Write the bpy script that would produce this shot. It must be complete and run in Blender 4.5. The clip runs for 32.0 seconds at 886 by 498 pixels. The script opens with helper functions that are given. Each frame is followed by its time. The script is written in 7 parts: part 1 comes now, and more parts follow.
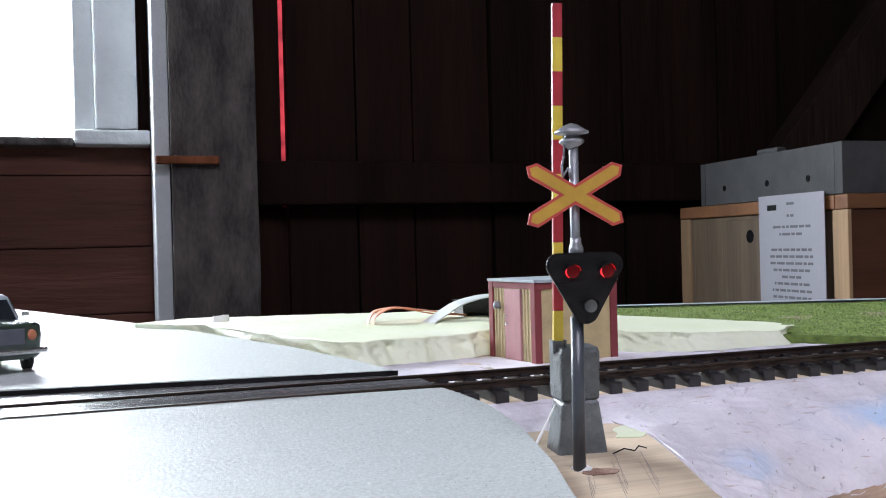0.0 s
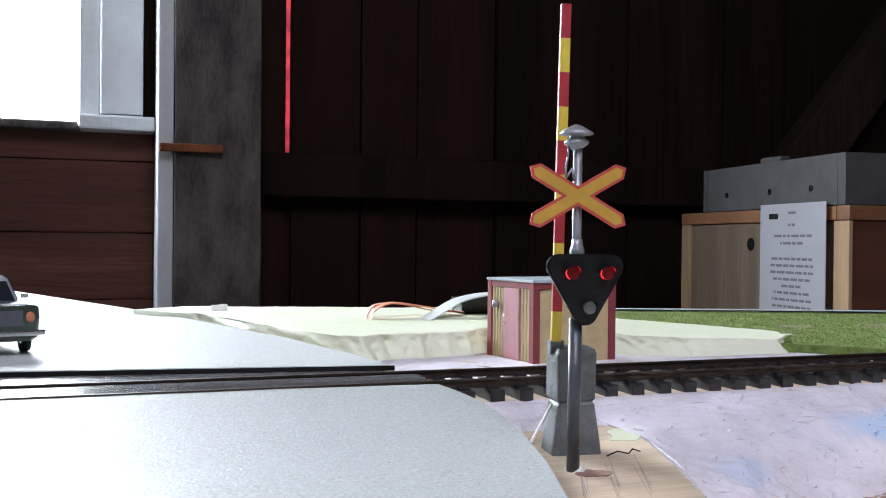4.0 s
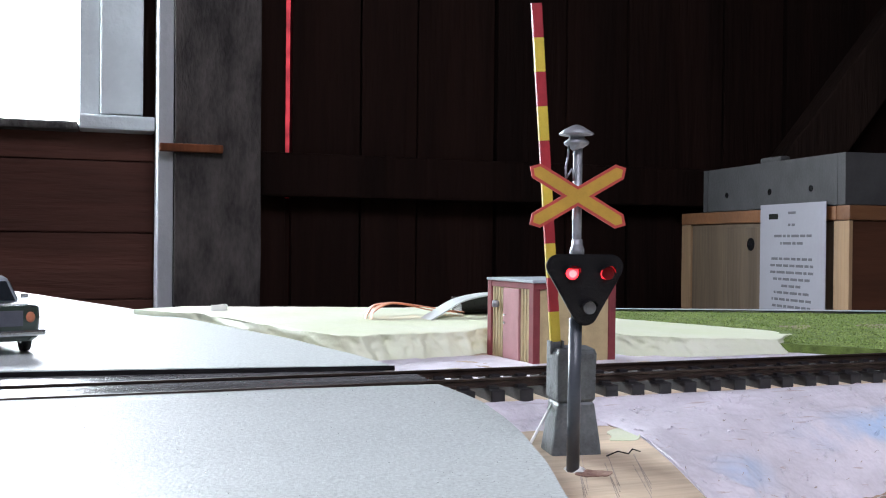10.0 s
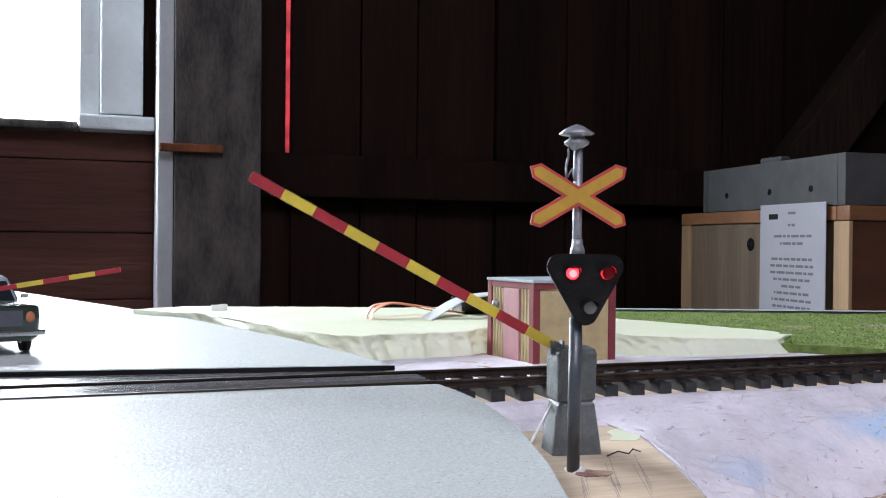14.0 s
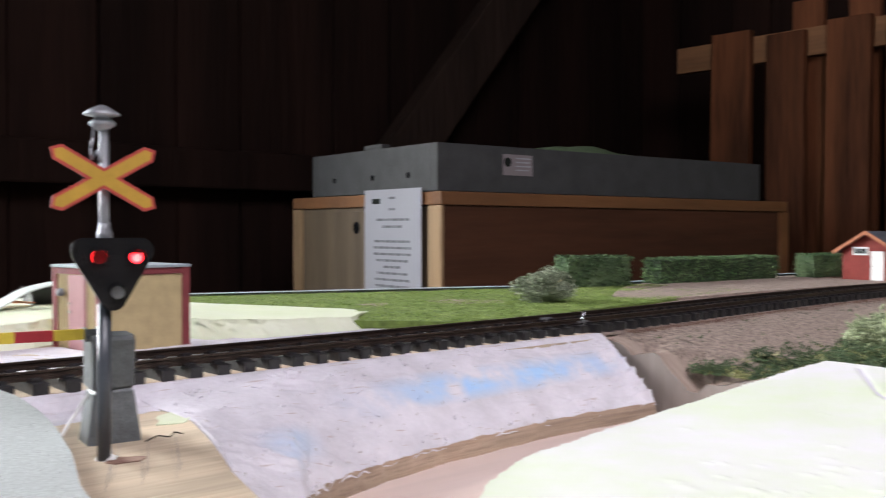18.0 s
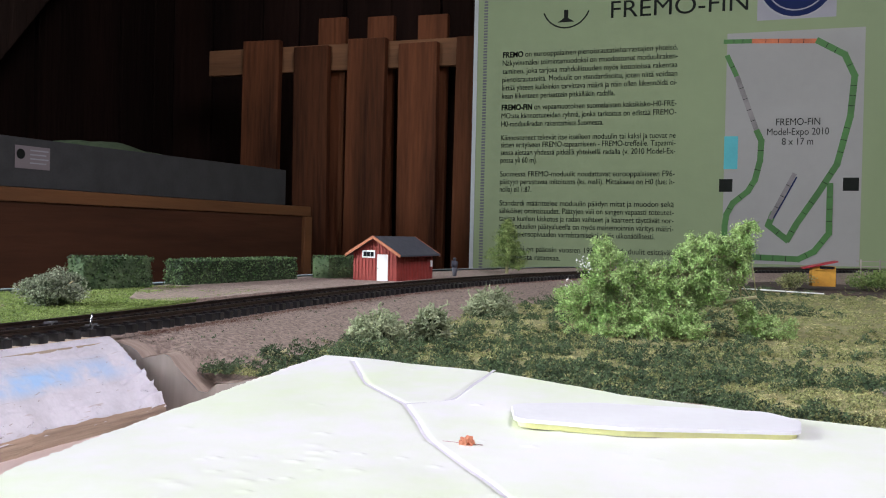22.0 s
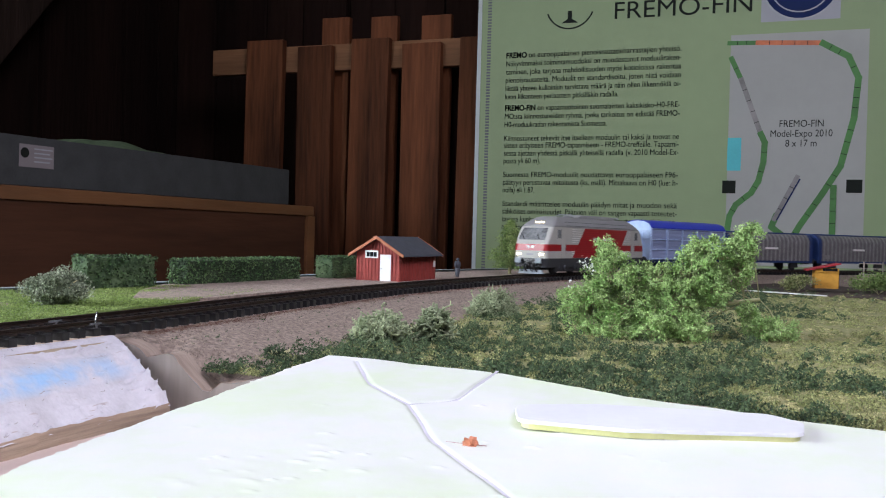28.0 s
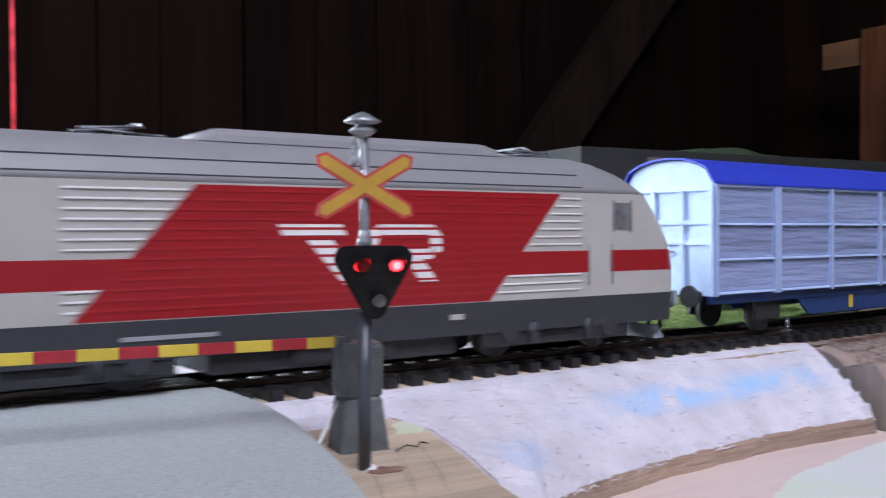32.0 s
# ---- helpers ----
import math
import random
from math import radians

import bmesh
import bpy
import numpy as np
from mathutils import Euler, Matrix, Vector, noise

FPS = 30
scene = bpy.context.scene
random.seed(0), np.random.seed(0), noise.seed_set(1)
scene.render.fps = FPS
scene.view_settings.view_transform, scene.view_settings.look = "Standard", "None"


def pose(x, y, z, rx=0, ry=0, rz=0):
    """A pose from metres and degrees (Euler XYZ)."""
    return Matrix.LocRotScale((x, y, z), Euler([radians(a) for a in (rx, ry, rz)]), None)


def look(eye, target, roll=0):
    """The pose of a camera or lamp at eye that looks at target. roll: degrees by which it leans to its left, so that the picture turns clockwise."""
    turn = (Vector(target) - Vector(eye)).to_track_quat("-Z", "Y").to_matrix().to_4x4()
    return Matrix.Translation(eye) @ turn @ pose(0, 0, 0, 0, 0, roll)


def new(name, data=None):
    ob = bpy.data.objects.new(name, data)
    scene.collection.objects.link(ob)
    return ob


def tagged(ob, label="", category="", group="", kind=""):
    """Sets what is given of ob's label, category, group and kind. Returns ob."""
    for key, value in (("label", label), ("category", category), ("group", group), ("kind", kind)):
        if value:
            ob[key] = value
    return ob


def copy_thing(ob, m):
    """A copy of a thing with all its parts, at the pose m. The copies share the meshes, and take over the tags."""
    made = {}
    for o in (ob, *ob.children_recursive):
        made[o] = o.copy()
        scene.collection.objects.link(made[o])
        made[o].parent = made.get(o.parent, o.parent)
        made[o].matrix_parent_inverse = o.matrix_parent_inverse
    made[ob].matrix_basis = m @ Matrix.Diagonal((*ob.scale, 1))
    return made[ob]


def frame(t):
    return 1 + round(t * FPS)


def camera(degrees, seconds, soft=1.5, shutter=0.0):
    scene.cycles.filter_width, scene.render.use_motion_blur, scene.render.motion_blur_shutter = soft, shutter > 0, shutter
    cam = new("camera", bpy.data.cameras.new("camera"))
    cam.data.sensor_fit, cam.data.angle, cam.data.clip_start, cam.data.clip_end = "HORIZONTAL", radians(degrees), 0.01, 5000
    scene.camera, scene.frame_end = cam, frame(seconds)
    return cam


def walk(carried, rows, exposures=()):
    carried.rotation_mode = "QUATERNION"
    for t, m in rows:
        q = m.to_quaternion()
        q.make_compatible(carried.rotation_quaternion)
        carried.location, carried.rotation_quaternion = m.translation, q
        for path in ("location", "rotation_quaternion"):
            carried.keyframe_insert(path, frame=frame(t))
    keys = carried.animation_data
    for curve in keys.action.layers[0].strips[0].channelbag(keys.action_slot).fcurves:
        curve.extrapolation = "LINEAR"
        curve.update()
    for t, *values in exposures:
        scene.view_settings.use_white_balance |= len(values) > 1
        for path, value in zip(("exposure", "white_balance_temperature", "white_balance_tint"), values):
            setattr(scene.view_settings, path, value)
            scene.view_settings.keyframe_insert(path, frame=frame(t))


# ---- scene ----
cam = camera(50.3, 32.0, soft=1.1, shutter=0.5)
PATH = [
    (0, (0.02231, 0.04827, 0.04093), (0.18672, 0.52046, 0.03886), -1.45),
    (0.5, (0.02238, 0.04847, 0.04089), (0.18577, 0.52101, 0.03856), -0.91),
    (1, (0.02220, 0.04819, 0.04095), (0.18563, 0.52072, 0.03831), -0.54),
    (1.5, (0.02229, 0.04841, 0.04086), (0.18639, 0.52071, 0.03812), -0.27),
    (2, (0.02218, 0.04826, 0.04095), (0.18640, 0.52051, 0.03791), 0.04),
    (2.5, (0.02213, 0.04828, 0.04088), (0.18646, 0.52050, 0.03772), 0.27),
    (3, (0.02217, 0.04822, 0.04088), (0.18639, 0.52046, 0.03721), 0.54),
    (3.5, (0.02215, 0.04820, 0.04083), (0.18638, 0.52045, 0.03727), 0.56),
    (5.5, (0.02215, 0.04820, 0.04083), (0.18638, 0.52045, 0.03727), 0.56),
    (6, (0.02216, 0.04821, 0.04085), (0.18639, 0.52045, 0.03725), 0.55),
    (9, (0.02213, 0.04814, 0.04086), (0.18635, 0.52039, 0.03728), 0.56),
    (13, (0.02215, 0.04833, 0.04083), (0.18645, 0.52055, 0.03721), 0.59),
    (13.5, (0.02210, 0.04828, 0.04078), (0.18641, 0.52050, 0.03733), 0.58),
    (15.5, (0.02210, 0.04835, 0.04083), (0.18638, 0.52058, 0.03720), 0.61),
    (16, (0.02233, 0.04821, 0.04080), (0.18703, 0.52030, 0.03735), 0.46),
    (16.5, (0.02351, 0.04746, 0.04088), (0.20877, 0.51185, 0.03662), 0.92),
    (17, (0.02754, 0.04429, 0.04085), (0.26539, 0.48406, 0.03549), 0.72),
    (17.5, (0.03346, 0.03899, 0.04070), (0.31692, 0.45082, 0.03423), 0.00),
    (18, (0.03487, 0.03747, 0.04060), (0.36718, 0.41092, 0.03009), 0.10),
    (18.5, (0.03377, 0.03707, 0.04073), (0.40450, 0.37243, 0.03092), 0.54),
    (19, (0.03322, 0.03673, 0.04065), (0.44496, 0.32028, 0.03196), 0.77),
    (19.5, (0.03419, 0.03439, 0.04064), (0.47060, 0.27827, 0.03218), 0.85),
    (20, (0.03493, 0.03151, 0.04098), (0.48919, 0.24031, 0.03367), 1.25),
    (20.5, (0.03523, 0.03050, 0.04089), (0.49770, 0.22043, 0.03407), 1.28),
    (21, (0.03501, 0.03015, 0.04090), (0.50053, 0.21247, 0.03407), 1.27),
    (21.5, (0.03568, 0.02998, 0.04071), (0.50276, 0.20828, 0.03382), 1.19),
    (22, (0.03567, 0.02994, 0.04073), (0.50380, 0.20546, 0.03393), 1.28),
    (23, (0.03567, 0.02994, 0.04073), (0.50380, 0.20546, 0.03393), 1.28),
    (25, (0.03569, 0.02991, 0.04073), (0.50382, 0.20544, 0.03393), 1.28),
    (25.5, (0.03509, 0.02975, 0.04085), (0.50323, 0.20526, 0.03397), 1.28),
    (27.5, (0.03533, 0.03015, 0.04085), (0.50330, 0.20609, 0.03406), 1.46),
    (28, (0.03490, 0.03014, 0.04099), (0.50258, 0.20688, 0.03422), 1.53),
    (28.5, (0.03455, 0.03113, 0.04113), (0.49868, 0.21698, 0.03437), 1.51),
    (29, (0.03460, 0.03341, 0.04082), (0.49185, 0.23559, 0.03426), 1.33),
    (29.5, (0.03366, 0.03588, 0.04103), (0.47962, 0.26187, 0.03416), 1.35),
    (30, (0.03269, 0.04022, 0.04060), (0.45872, 0.30183, 0.03283), 1.02),
    (30.5, (0.03063, 0.04490, 0.04052), (0.42892, 0.34706, 0.03258), 0.68),
    (31, (0.02633, 0.04956, 0.04072), (0.38939, 0.39326, 0.03309), 0.46),
    (31.5, (0.02281, 0.05279, 0.04076), (0.34537, 0.43476, 0.03330), 0.28),
    (32, (0.01904, 0.05701, 0.04076), (0.30116, 0.46975, 0.03331), -0.29),
]
EXPOSURES = [(0, -0.2, 6200, 10), (16, -0.2, 6200, 10), (17, -0.12, 6400, 10), (18.5, -0.02, 6750, 9), (20, -0.02, 6750, 10), (22, -0.06, 6500, 10), (25, -0.06, 6300, 10), (28.5, -0.06, 6150, 10), (30, -0.05, 6050, 10), (31, -0.02, 6100, 10), (32, 0.06, 5950, 10)]
walk(cam, [(t, look(eye, target, roll)) for t, eye, target, roll in PATH], EXPOSURES)

# ---- light ----
C = 0.01  # the plan is in centimetres


def area_light(name, eye, target, w, h, power, colour):
    li = bpy.data.lights.new(name, "AREA")
    li.shape, li.size, li.size_y, li.energy, li.color = "RECTANGLE", w, h, power, colour
    ob = new(name, li)
    ob.matrix_world = look(eye, target)
    return ob


world = bpy.data.worlds.new("world")
scene.world = world
world.use_nodes = True
sky = world.node_tree.nodes.new("ShaderNodeTexSky")
sky.sky_type, sky.sun_disc, sky.sun_elevation, sky.sun_rotation = "NISHITA", False, radians(40), radians(-30)
world.node_tree.links.new(sky.outputs[0], world.node_tree.nodes["Background"].inputs[0])
world.node_tree.nodes["Background"].inputs[1].default_value = 0.12
area_light("window_daylight", (-0.36, 1.385, 0.47), (0.1, 0.3, 0.0), 0.64, 0.52, 35.0, (0.88, 0.95, 1.0))
# two added fill lamps behind the camera, with no known source
area_light("side_window_daylight", (-1.17, -0.35, 0.8), (0.3, 0.1, 0.0), 1.0, 0.9, 5.0, (0.90, 0.88, 1.0))
area_light("rear_window_daylight", (0.0, -0.57, 1.1), (0.22, 0.12, 0.0), 0.6, 0.6, 20.0, (0.92, 0.885, 1.0))


# ---- materials ----
def material(name, colour, rough=0.6, metal=0.0, vary=0.15, scale=60.0, bump=0.2, stretch=(1, 1, 1), second=None, spec=0.5, coat=0.0, island=0.0):
    """Base colour with variation at two scales, fine relief, per-object shift; island: spread of tone from leaf to leaf. scale: features per metre."""
    m = bpy.data.materials.new(name)
    m.use_nodes = True
    n, l = m.node_tree.nodes, m.node_tree.links
    b = n["Principled BSDF"]
    b.inputs["Roughness"].default_value, b.inputs["Metallic"].default_value = rough, metal
    b.inputs["Specular IOR Level"].default_value = spec
    b.inputs["Coat Weight"].default_value = coat
    tc = n.new("ShaderNodeTexCoord")
    mp = n.new("ShaderNodeMapping")
    mp.inputs["Scale"].default_value = stretch
    l.new(tc.outputs["Object"], mp.inputs["Vector"])
    big = n.new("ShaderNodeTexNoise")
    big.inputs["Scale"].default_value, big.inputs["Detail"].default_value = scale, 4.0
    fine = n.new("ShaderNodeTexNoise")
    fine.inputs["Scale"].default_value, fine.inputs["Detail"].default_value = scale * 9, 3.0
    for t in (big, fine):
        l.new(mp.outputs["Vector"], t.inputs["Vector"])
    ramp = n.new("ShaderNodeMapRange")
    ramp.inputs["From Min"].default_value, ramp.inputs["From Max"].default_value = 0.3, 0.7
    add = n.new("ShaderNodeMath")
    add.operation, add.inputs[1].default_value = "MULTIPLY_ADD", 0.35
    l.new(fine.outputs[0], add.inputs[0])
    l.new(big.outputs[0], add.inputs[2])
    sub = n.new("ShaderNodeMath")
    sub.operation, sub.inputs[1].default_value = "SUBTRACT", 0.17
    l.new(add.outputs[0], sub.inputs[0])
    l.new(sub.outputs[0], ramp.inputs["Value"])
    mix = n.new("ShaderNodeMix")
    mix.data_type = "RGBA"
    c2 = second or tuple(c * (1 - vary) for c in colour)
    c1 = colour if second else tuple(min(1, c * (1 + vary * 0.5)) for c in colour)
    mix.inputs["A"].default_value, mix.inputs["B"].default_value = (*c1, 1), (*c2, 1)
    l.new(ramp.outputs[0], mix.inputs["Factor"])
    info = n.new("ShaderNodeObjectInfo")
    hsv = n.new("ShaderNodeHueSaturation")
    val = n.new("ShaderNodeMapRange")
    val.inputs["To Min"].default_value, val.inputs["To Max"].default_value = 1 - vary * 0.5, 1 + vary * 0.3
    l.new(info.outputs["Random"], val.inputs["Value"])
    l.new(val.outputs[0], hsv.inputs["Value"])
    l.new(mix.outputs["Result"], hsv.inputs["Color"])
    l.new(hsv.outputs[0], b.inputs["Base Color"])
    if island:
        geo = n.new("ShaderNodeNewGeometry")
        tone = n.new("ShaderNodeMapRange")
        tone.inputs["To Min"].default_value, tone.inputs["To Max"].default_value = 1 - island, 1 + island
        l.new(geo.outputs["Random Per Island"], tone.inputs["Value"])
        leafy = n.new("ShaderNodeHueSaturation")
        l.new(tone.outputs[0], leafy.inputs["Value"])
        l.new(hsv.outputs[0], leafy.inputs["Color"])
        l.new(leafy.outputs[0], b.inputs["Base Color"])
    if bump:
        bp = n.new("ShaderNodeBump")
        bp.inputs["Strength"].default_value, bp.inputs["Distance"].default_value = bump, 0.25 / scale
        l.new(add.outputs[0], bp.inputs["Height"])
        l.new(bp.outputs[0], b.inputs["Normal"])
    return m


M = {}
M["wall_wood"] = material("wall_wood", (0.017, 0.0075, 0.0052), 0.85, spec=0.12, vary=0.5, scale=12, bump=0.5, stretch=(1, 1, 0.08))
M["post_wood"] = material("post_wood", (0.04, 0.036, 0.035), 0.85, spec=0.15, vary=0.5, scale=30, bump=0.9, stretch=(1, 1, 0.35), second=(0.12, 0.108, 0.10))
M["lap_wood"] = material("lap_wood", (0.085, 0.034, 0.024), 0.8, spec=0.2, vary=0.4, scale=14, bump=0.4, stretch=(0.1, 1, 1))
M["board"] = material("board", (0.62, 0.50, 0.36), 0.7, vary=0.38, scale=80, bump=0.15, stretch=(0.08, 1, 1))
M["road"] = material("road", (0.51, 0.55, 0.535), 0.5, vary=0.22, scale=1500, bump=0.7)
M["plaster"] = material("plaster", (0.69, 0.66, 0.71), 0.75, vary=0.16, scale=90, bump=0.28)
M["foam"] = material("foam", (0.70, 0.765, 0.58), 0.45, vary=0.06, scale=16, bump=0.02, second=(0.80, 0.775, 0.81))
M["rail"] = material("rail", (0.06, 0.04, 0.032), 0.45, metal=0.5, vary=0.4, scale=200)
M["sleeper"] = material("sleeper", (0.02, 0.018, 0.02), 0.4, vary=0.3, scale=300)
M["ballast"] = material("ballast", (0.32, 0.245, 0.205), 0.95, vary=0.5, scale=520, bump=0.9)
M["grass"] = material("grass", (0.16, 0.23, 0.05), 0.95, vary=0.45, scale=300, bump=1.0)
M["field"] = material("field", (0.12, 0.145, 0.055), 0.95, vary=0.5, scale=420, bump=1.0, second=(0.33, 0.29, 0.14))
M["grey_paint"] = material("grey_paint", (0.050, 0.050, 0.051), 0.6, vary=0.2, scale=40, spec=0.3)
M["pine"] = material("pine", (0.30, 0.19, 0.10), 0.6, vary=0.3, scale=30, bump=0.2, stretch=(1, 1, 0.08))
M["slat"] = material("slat", (0.125, 0.043, 0.018), 0.75, spec=0.15, vary=0.75, scale=18, bump=0.5, stretch=(1, 1, 0.08))
M["poster"] = material("poster", (0.20, 0.255, 0.13), 0.6, vary=0.06, scale=6, bump=0.05)
M["red"] = material("red", (0.35, 0.02, 0.03), 0.5, vary=0.2, scale=200)
M["yellow"] = material("yellow", (0.62, 0.47, 0.05), 0.5, vary=0.15, scale=200)
M["black"] = material("black", (0.007, 0.007, 0.008), 0.25, vary=0.2, scale=300)
M["hut_red"] = material("hut_red", (0.30, 0.045, 0.035), 0.7, vary=0.2, scale=200)
M["white"] = material("white", (0.78, 0.78, 0.76), 0.5, vary=0.06, scale=100)
M["leaf"] = material("leaf", (0.25, 0.43, 0.115), 0.75, vary=0.4, scale=120, second=(0.50, 0.66, 0.27), island=0.4)
M["loco_light"] = material("loco_light", (0.43, 0.415, 0.385), 0.4, vary=0.05, scale=100, bump=0.02)
M["loco_red"] = material("loco_red", (0.29, 0.007, 0.013), 0.4, vary=0.06, scale=100, bump=0.02)
M["loco_grey"] = material("loco_grey", (0.25, 0.245, 0.25), 0.45, vary=0.06, scale=100, bump=0.02)
M["wagon_blue"] = material("wagon_blue", (0.36, 0.45, 0.68), 0.6, vary=0.1, scale=200, bump=0.1)


# ---- mesh helpers, in centimetres ----
def part(name, bm, mat, parent=None, label=""):
    me = bpy.data.meshes.new(name)
    bm.to_mesh(me)
    bm.free()
    for m in (mat if isinstance(mat, list) else [mat]):
        me.materials.append(M[m] if isinstance(m, str) else m)
    ob = new(name, me)
    ob.parent = parent
    if label:
        tagged(ob, label)
    return ob


def thing(name, label, category, at=(0, 0, 0), turn=0.0, group="", kind=""):
    ob = new(name)
    ob.empty_display_size = 0.01
    ob.matrix_basis = pose(at[0] * C, at[1] * C, at[2] * C, 0, 0, turn)
    return tagged(ob, label, category, group, kind)


def box(bm, x0, x1, y0, y1, z0, z1, bevel=0.0, m=None):
    v = [bm.verts.new((x * C, y * C, z * C)) for z in (z0, z1) for x, y in ((x0, y0), (x1, y0), (x1, y1), (x0, y1))]
    fs = [bm.faces.new([v[i] for i in q]) for q in ((3, 2, 1, 0), (4, 5, 6, 7), (0, 1, 5, 4), (1, 2, 6, 5), (2, 3, 7, 6), (3, 0, 4, 7))]
    if m is not None:
        bmesh.ops.transform(bm, matrix=m, verts=v)
    if bevel:
        es = list({e for f in fs for e in f.edges})
        bmesh.ops.bevel(bm, geom=es, offset=bevel * C, segments=2, profile=0.6, affect="EDGES")
    return bm


def cyl(bm, p, q, r0, r1=None, seg=14, caps=True):
    p, q = Vector(p) * C, Vector(q) * C
    r1 = r0 if r1 is None else r1
    m = (q - p).to_track_quat("Z", "Y").to_matrix()
    rings = [[bm.verts.new(o + m @ Vector((r * C * math.cos(a), r * C * math.sin(a), 0))) for a in (2 * math.pi * i / seg for i in range(seg))] for o, r in ((p, r0), (q, r1))]
    for i in range(seg):
        f = bm.faces.new((rings[0][i], rings[0][(i + 1) % seg], rings[1][(i + 1) % seg], rings[1][i]))
        f.smooth = True
    if caps:
        bm.faces.new(rings[0][::-1])
        bm.faces.new(rings[1])
    return bm


def prism(bm, pts, z0, z1, bevel=0.0):
    """A flat outline in x and y, drawn up from z0 to z1 (numbers or functions of x and y)."""
    f0 = z0 if callable(z0) else lambda x, y: z0
    f1 = z1 if callable(z1) else lambda x, y: z1
    lo = [bm.verts.new((x * C, y * C, f0(x, y) * C)) for x, y in pts]
    hi = [bm.verts.new((x * C, y * C, f1(x, y) * C)) for x, y in pts]
    n = len(pts)
    fs = [bm.faces.new(lo[::-1]), bm.faces.new(hi)] + [bm.faces.new((lo[i], lo[(i + 1) % n], hi[(i + 1) % n], hi[i])) for i in range(n)]
    bmesh.ops.recalc_face_normals(bm, faces=fs)
    if bevel:
        bmesh.ops.bevel(bm, geom=list(fs[1].edges), offset=bevel * C, segments=2, affect="EDGES")
    return bm


def sheet(bm, fn, us, vs, thick=0.0, smooth=True):
    """A surface fn(u, v) -> x, y, z, with an underside when thick."""
    g = [[bm.verts.new(Vector(fn(u, v)) * C) for v in vs] for u in us]
    for i in range(len(us) - 1):
        for j in range(len(vs) - 1):
            f = bm.faces.new((g[i][j], g[i + 1][j], g[i + 1][j + 1], g[i][j + 1]))
            f.smooth = smooth
    if thick:
        top = g
        g = [[bm.verts.new(p.co) for p in row] for row in top]
        lo = [[bm.verts.new(p.co - Vector((0, 0, thick * C))) for p in row] for row in g]
        a, b = len(us) - 1, len(vs) - 1
        ring = [(i, 0) for i in range(a)] + [(a, j) for j in range(b)] + [(i, b) for i in range(a, 0, -1)] + [(0, j) for j in range(b, 0, -1)]
        for k, (i, j) in enumerate(ring):
            i2, j2 = ring[(k + 1) % len(ring)]
            bm.faces.new((g[i][j], lo[i][j], lo[i2][j2], g[i2][j2]))
        for i in range(a):
            for j in range(b):
                bm.faces.new((lo[i][j], lo[i][j + 1], lo[i + 1][j + 1], lo[i + 1][j]))
    return bm


def span(a, b, n):
    return [a + (b - a) * i / (n - 1) for i in range(n)]


def B():
    return bmesh.new()


# ---- the line of the track ----
KNOTS = [(-160, 26.4), (-60, 26.4), (-20, 26.4), (5, 26.3), (20, 26.35), (33, 26.6), (45, 27.4), (57, 27.6), (70, 26.9), (82, 25.5), (93.4, 23.2), (104, 20.4),
         (114.7, 16.2), (123, 11.8), (130.5, 6.3), (139, -0.6), (147.1, -7.4), (151.5, -14), (150.5, -26), (143, -40), (128, -48), (100, -51.5), (60, -52.5), (20, -52.5), (-40, -52.5), (-100, -52.5)]
RAIL_Z = 0.89


def spline(pts, per=24):
    out = []
    p = [pts[0], *pts, pts[-1]]
    for i in range(1, len(p) - 2):
        a, b, c, d = (Vector(q) for q in p[i - 1:i + 3])
        for k in range(per):
            t = k / per
            out.append(0.5 * (2 * b + (c - a) * t + (2 * a - 5 * b + 4 * c - d) * t * t + (3 * b - a - 3 * c + d) * t ** 3))
    return out + [Vector(pts[-1])]


LINE = spline(KNOTS)
DIST = [0.0]
for i in range(1, len(LINE)):
    DIST.append(DIST[-1] + (LINE[i] - LINE[i - 1]).length)
DIST = np.array(DIST) - np.interp(0.0, [p.x for p in LINE[:240]], DIST[:240])  # 0 where the track crosses x = 0
LX, LY = np.array([p.x for p in LINE]), np.array([p.y for p in LINE])


def on_line(s):
    return float(np.interp(s, DIST, LX)), float(np.interp(s, DIST, LY))


def frame_at(s):
    (x0, y0), (x1, y1) = on_line(s - 1), on_line(s + 1)
    a = math.atan2(y1 - y0, x1 - x0)
    x, y = on_line(s)
    return x, y, a


def beside(s, d, z):
    """The place d to the left of the track at s."""
    x, y, a = frame_at(s)
    return x - d * math.sin(a), y + d * math.cos(a), z


def cloud(name, quads, mat, parent=None, label="", seed=1):
    """Many small leaves in one mesh: (x, y, z, size) each, turned at random."""
    rng = np.random.RandomState(seed)
    q = np.array(quads, float)
    n = len(q)
    a, b = rng.normal(size=(n, 3)), rng.normal(size=(n, 3))
    a /= np.linalg.norm(a, axis=1)[:, None]
    b -= a * (a * b).sum(1)[:, None]
    b /= np.linalg.norm(b, axis=1)[:, None]
    r = q[:, 3:4]
    v = np.stack([q[:, :3] + r * a, q[:, :3] + 0.6 * r * b, q[:, :3] - r * a, q[:, :3] - 0.6 * r * b], 1).reshape(-1, 3) * C
    me = bpy.data.meshes.new(name)
    me.from_pydata(v.tolist(), [], [(4 * i, 4 * i + 1, 4 * i + 2, 4 * i + 3) for i in range(n)])
    me.materials.append(M[mat])
    ob = new(name, me)
    ob.parent = parent
    if label:
        tagged(ob, label)
    return ob


def structure(name, bm, mat, label, category):
    return tagged(part(name, bm, mat), label, category, kind="structure")


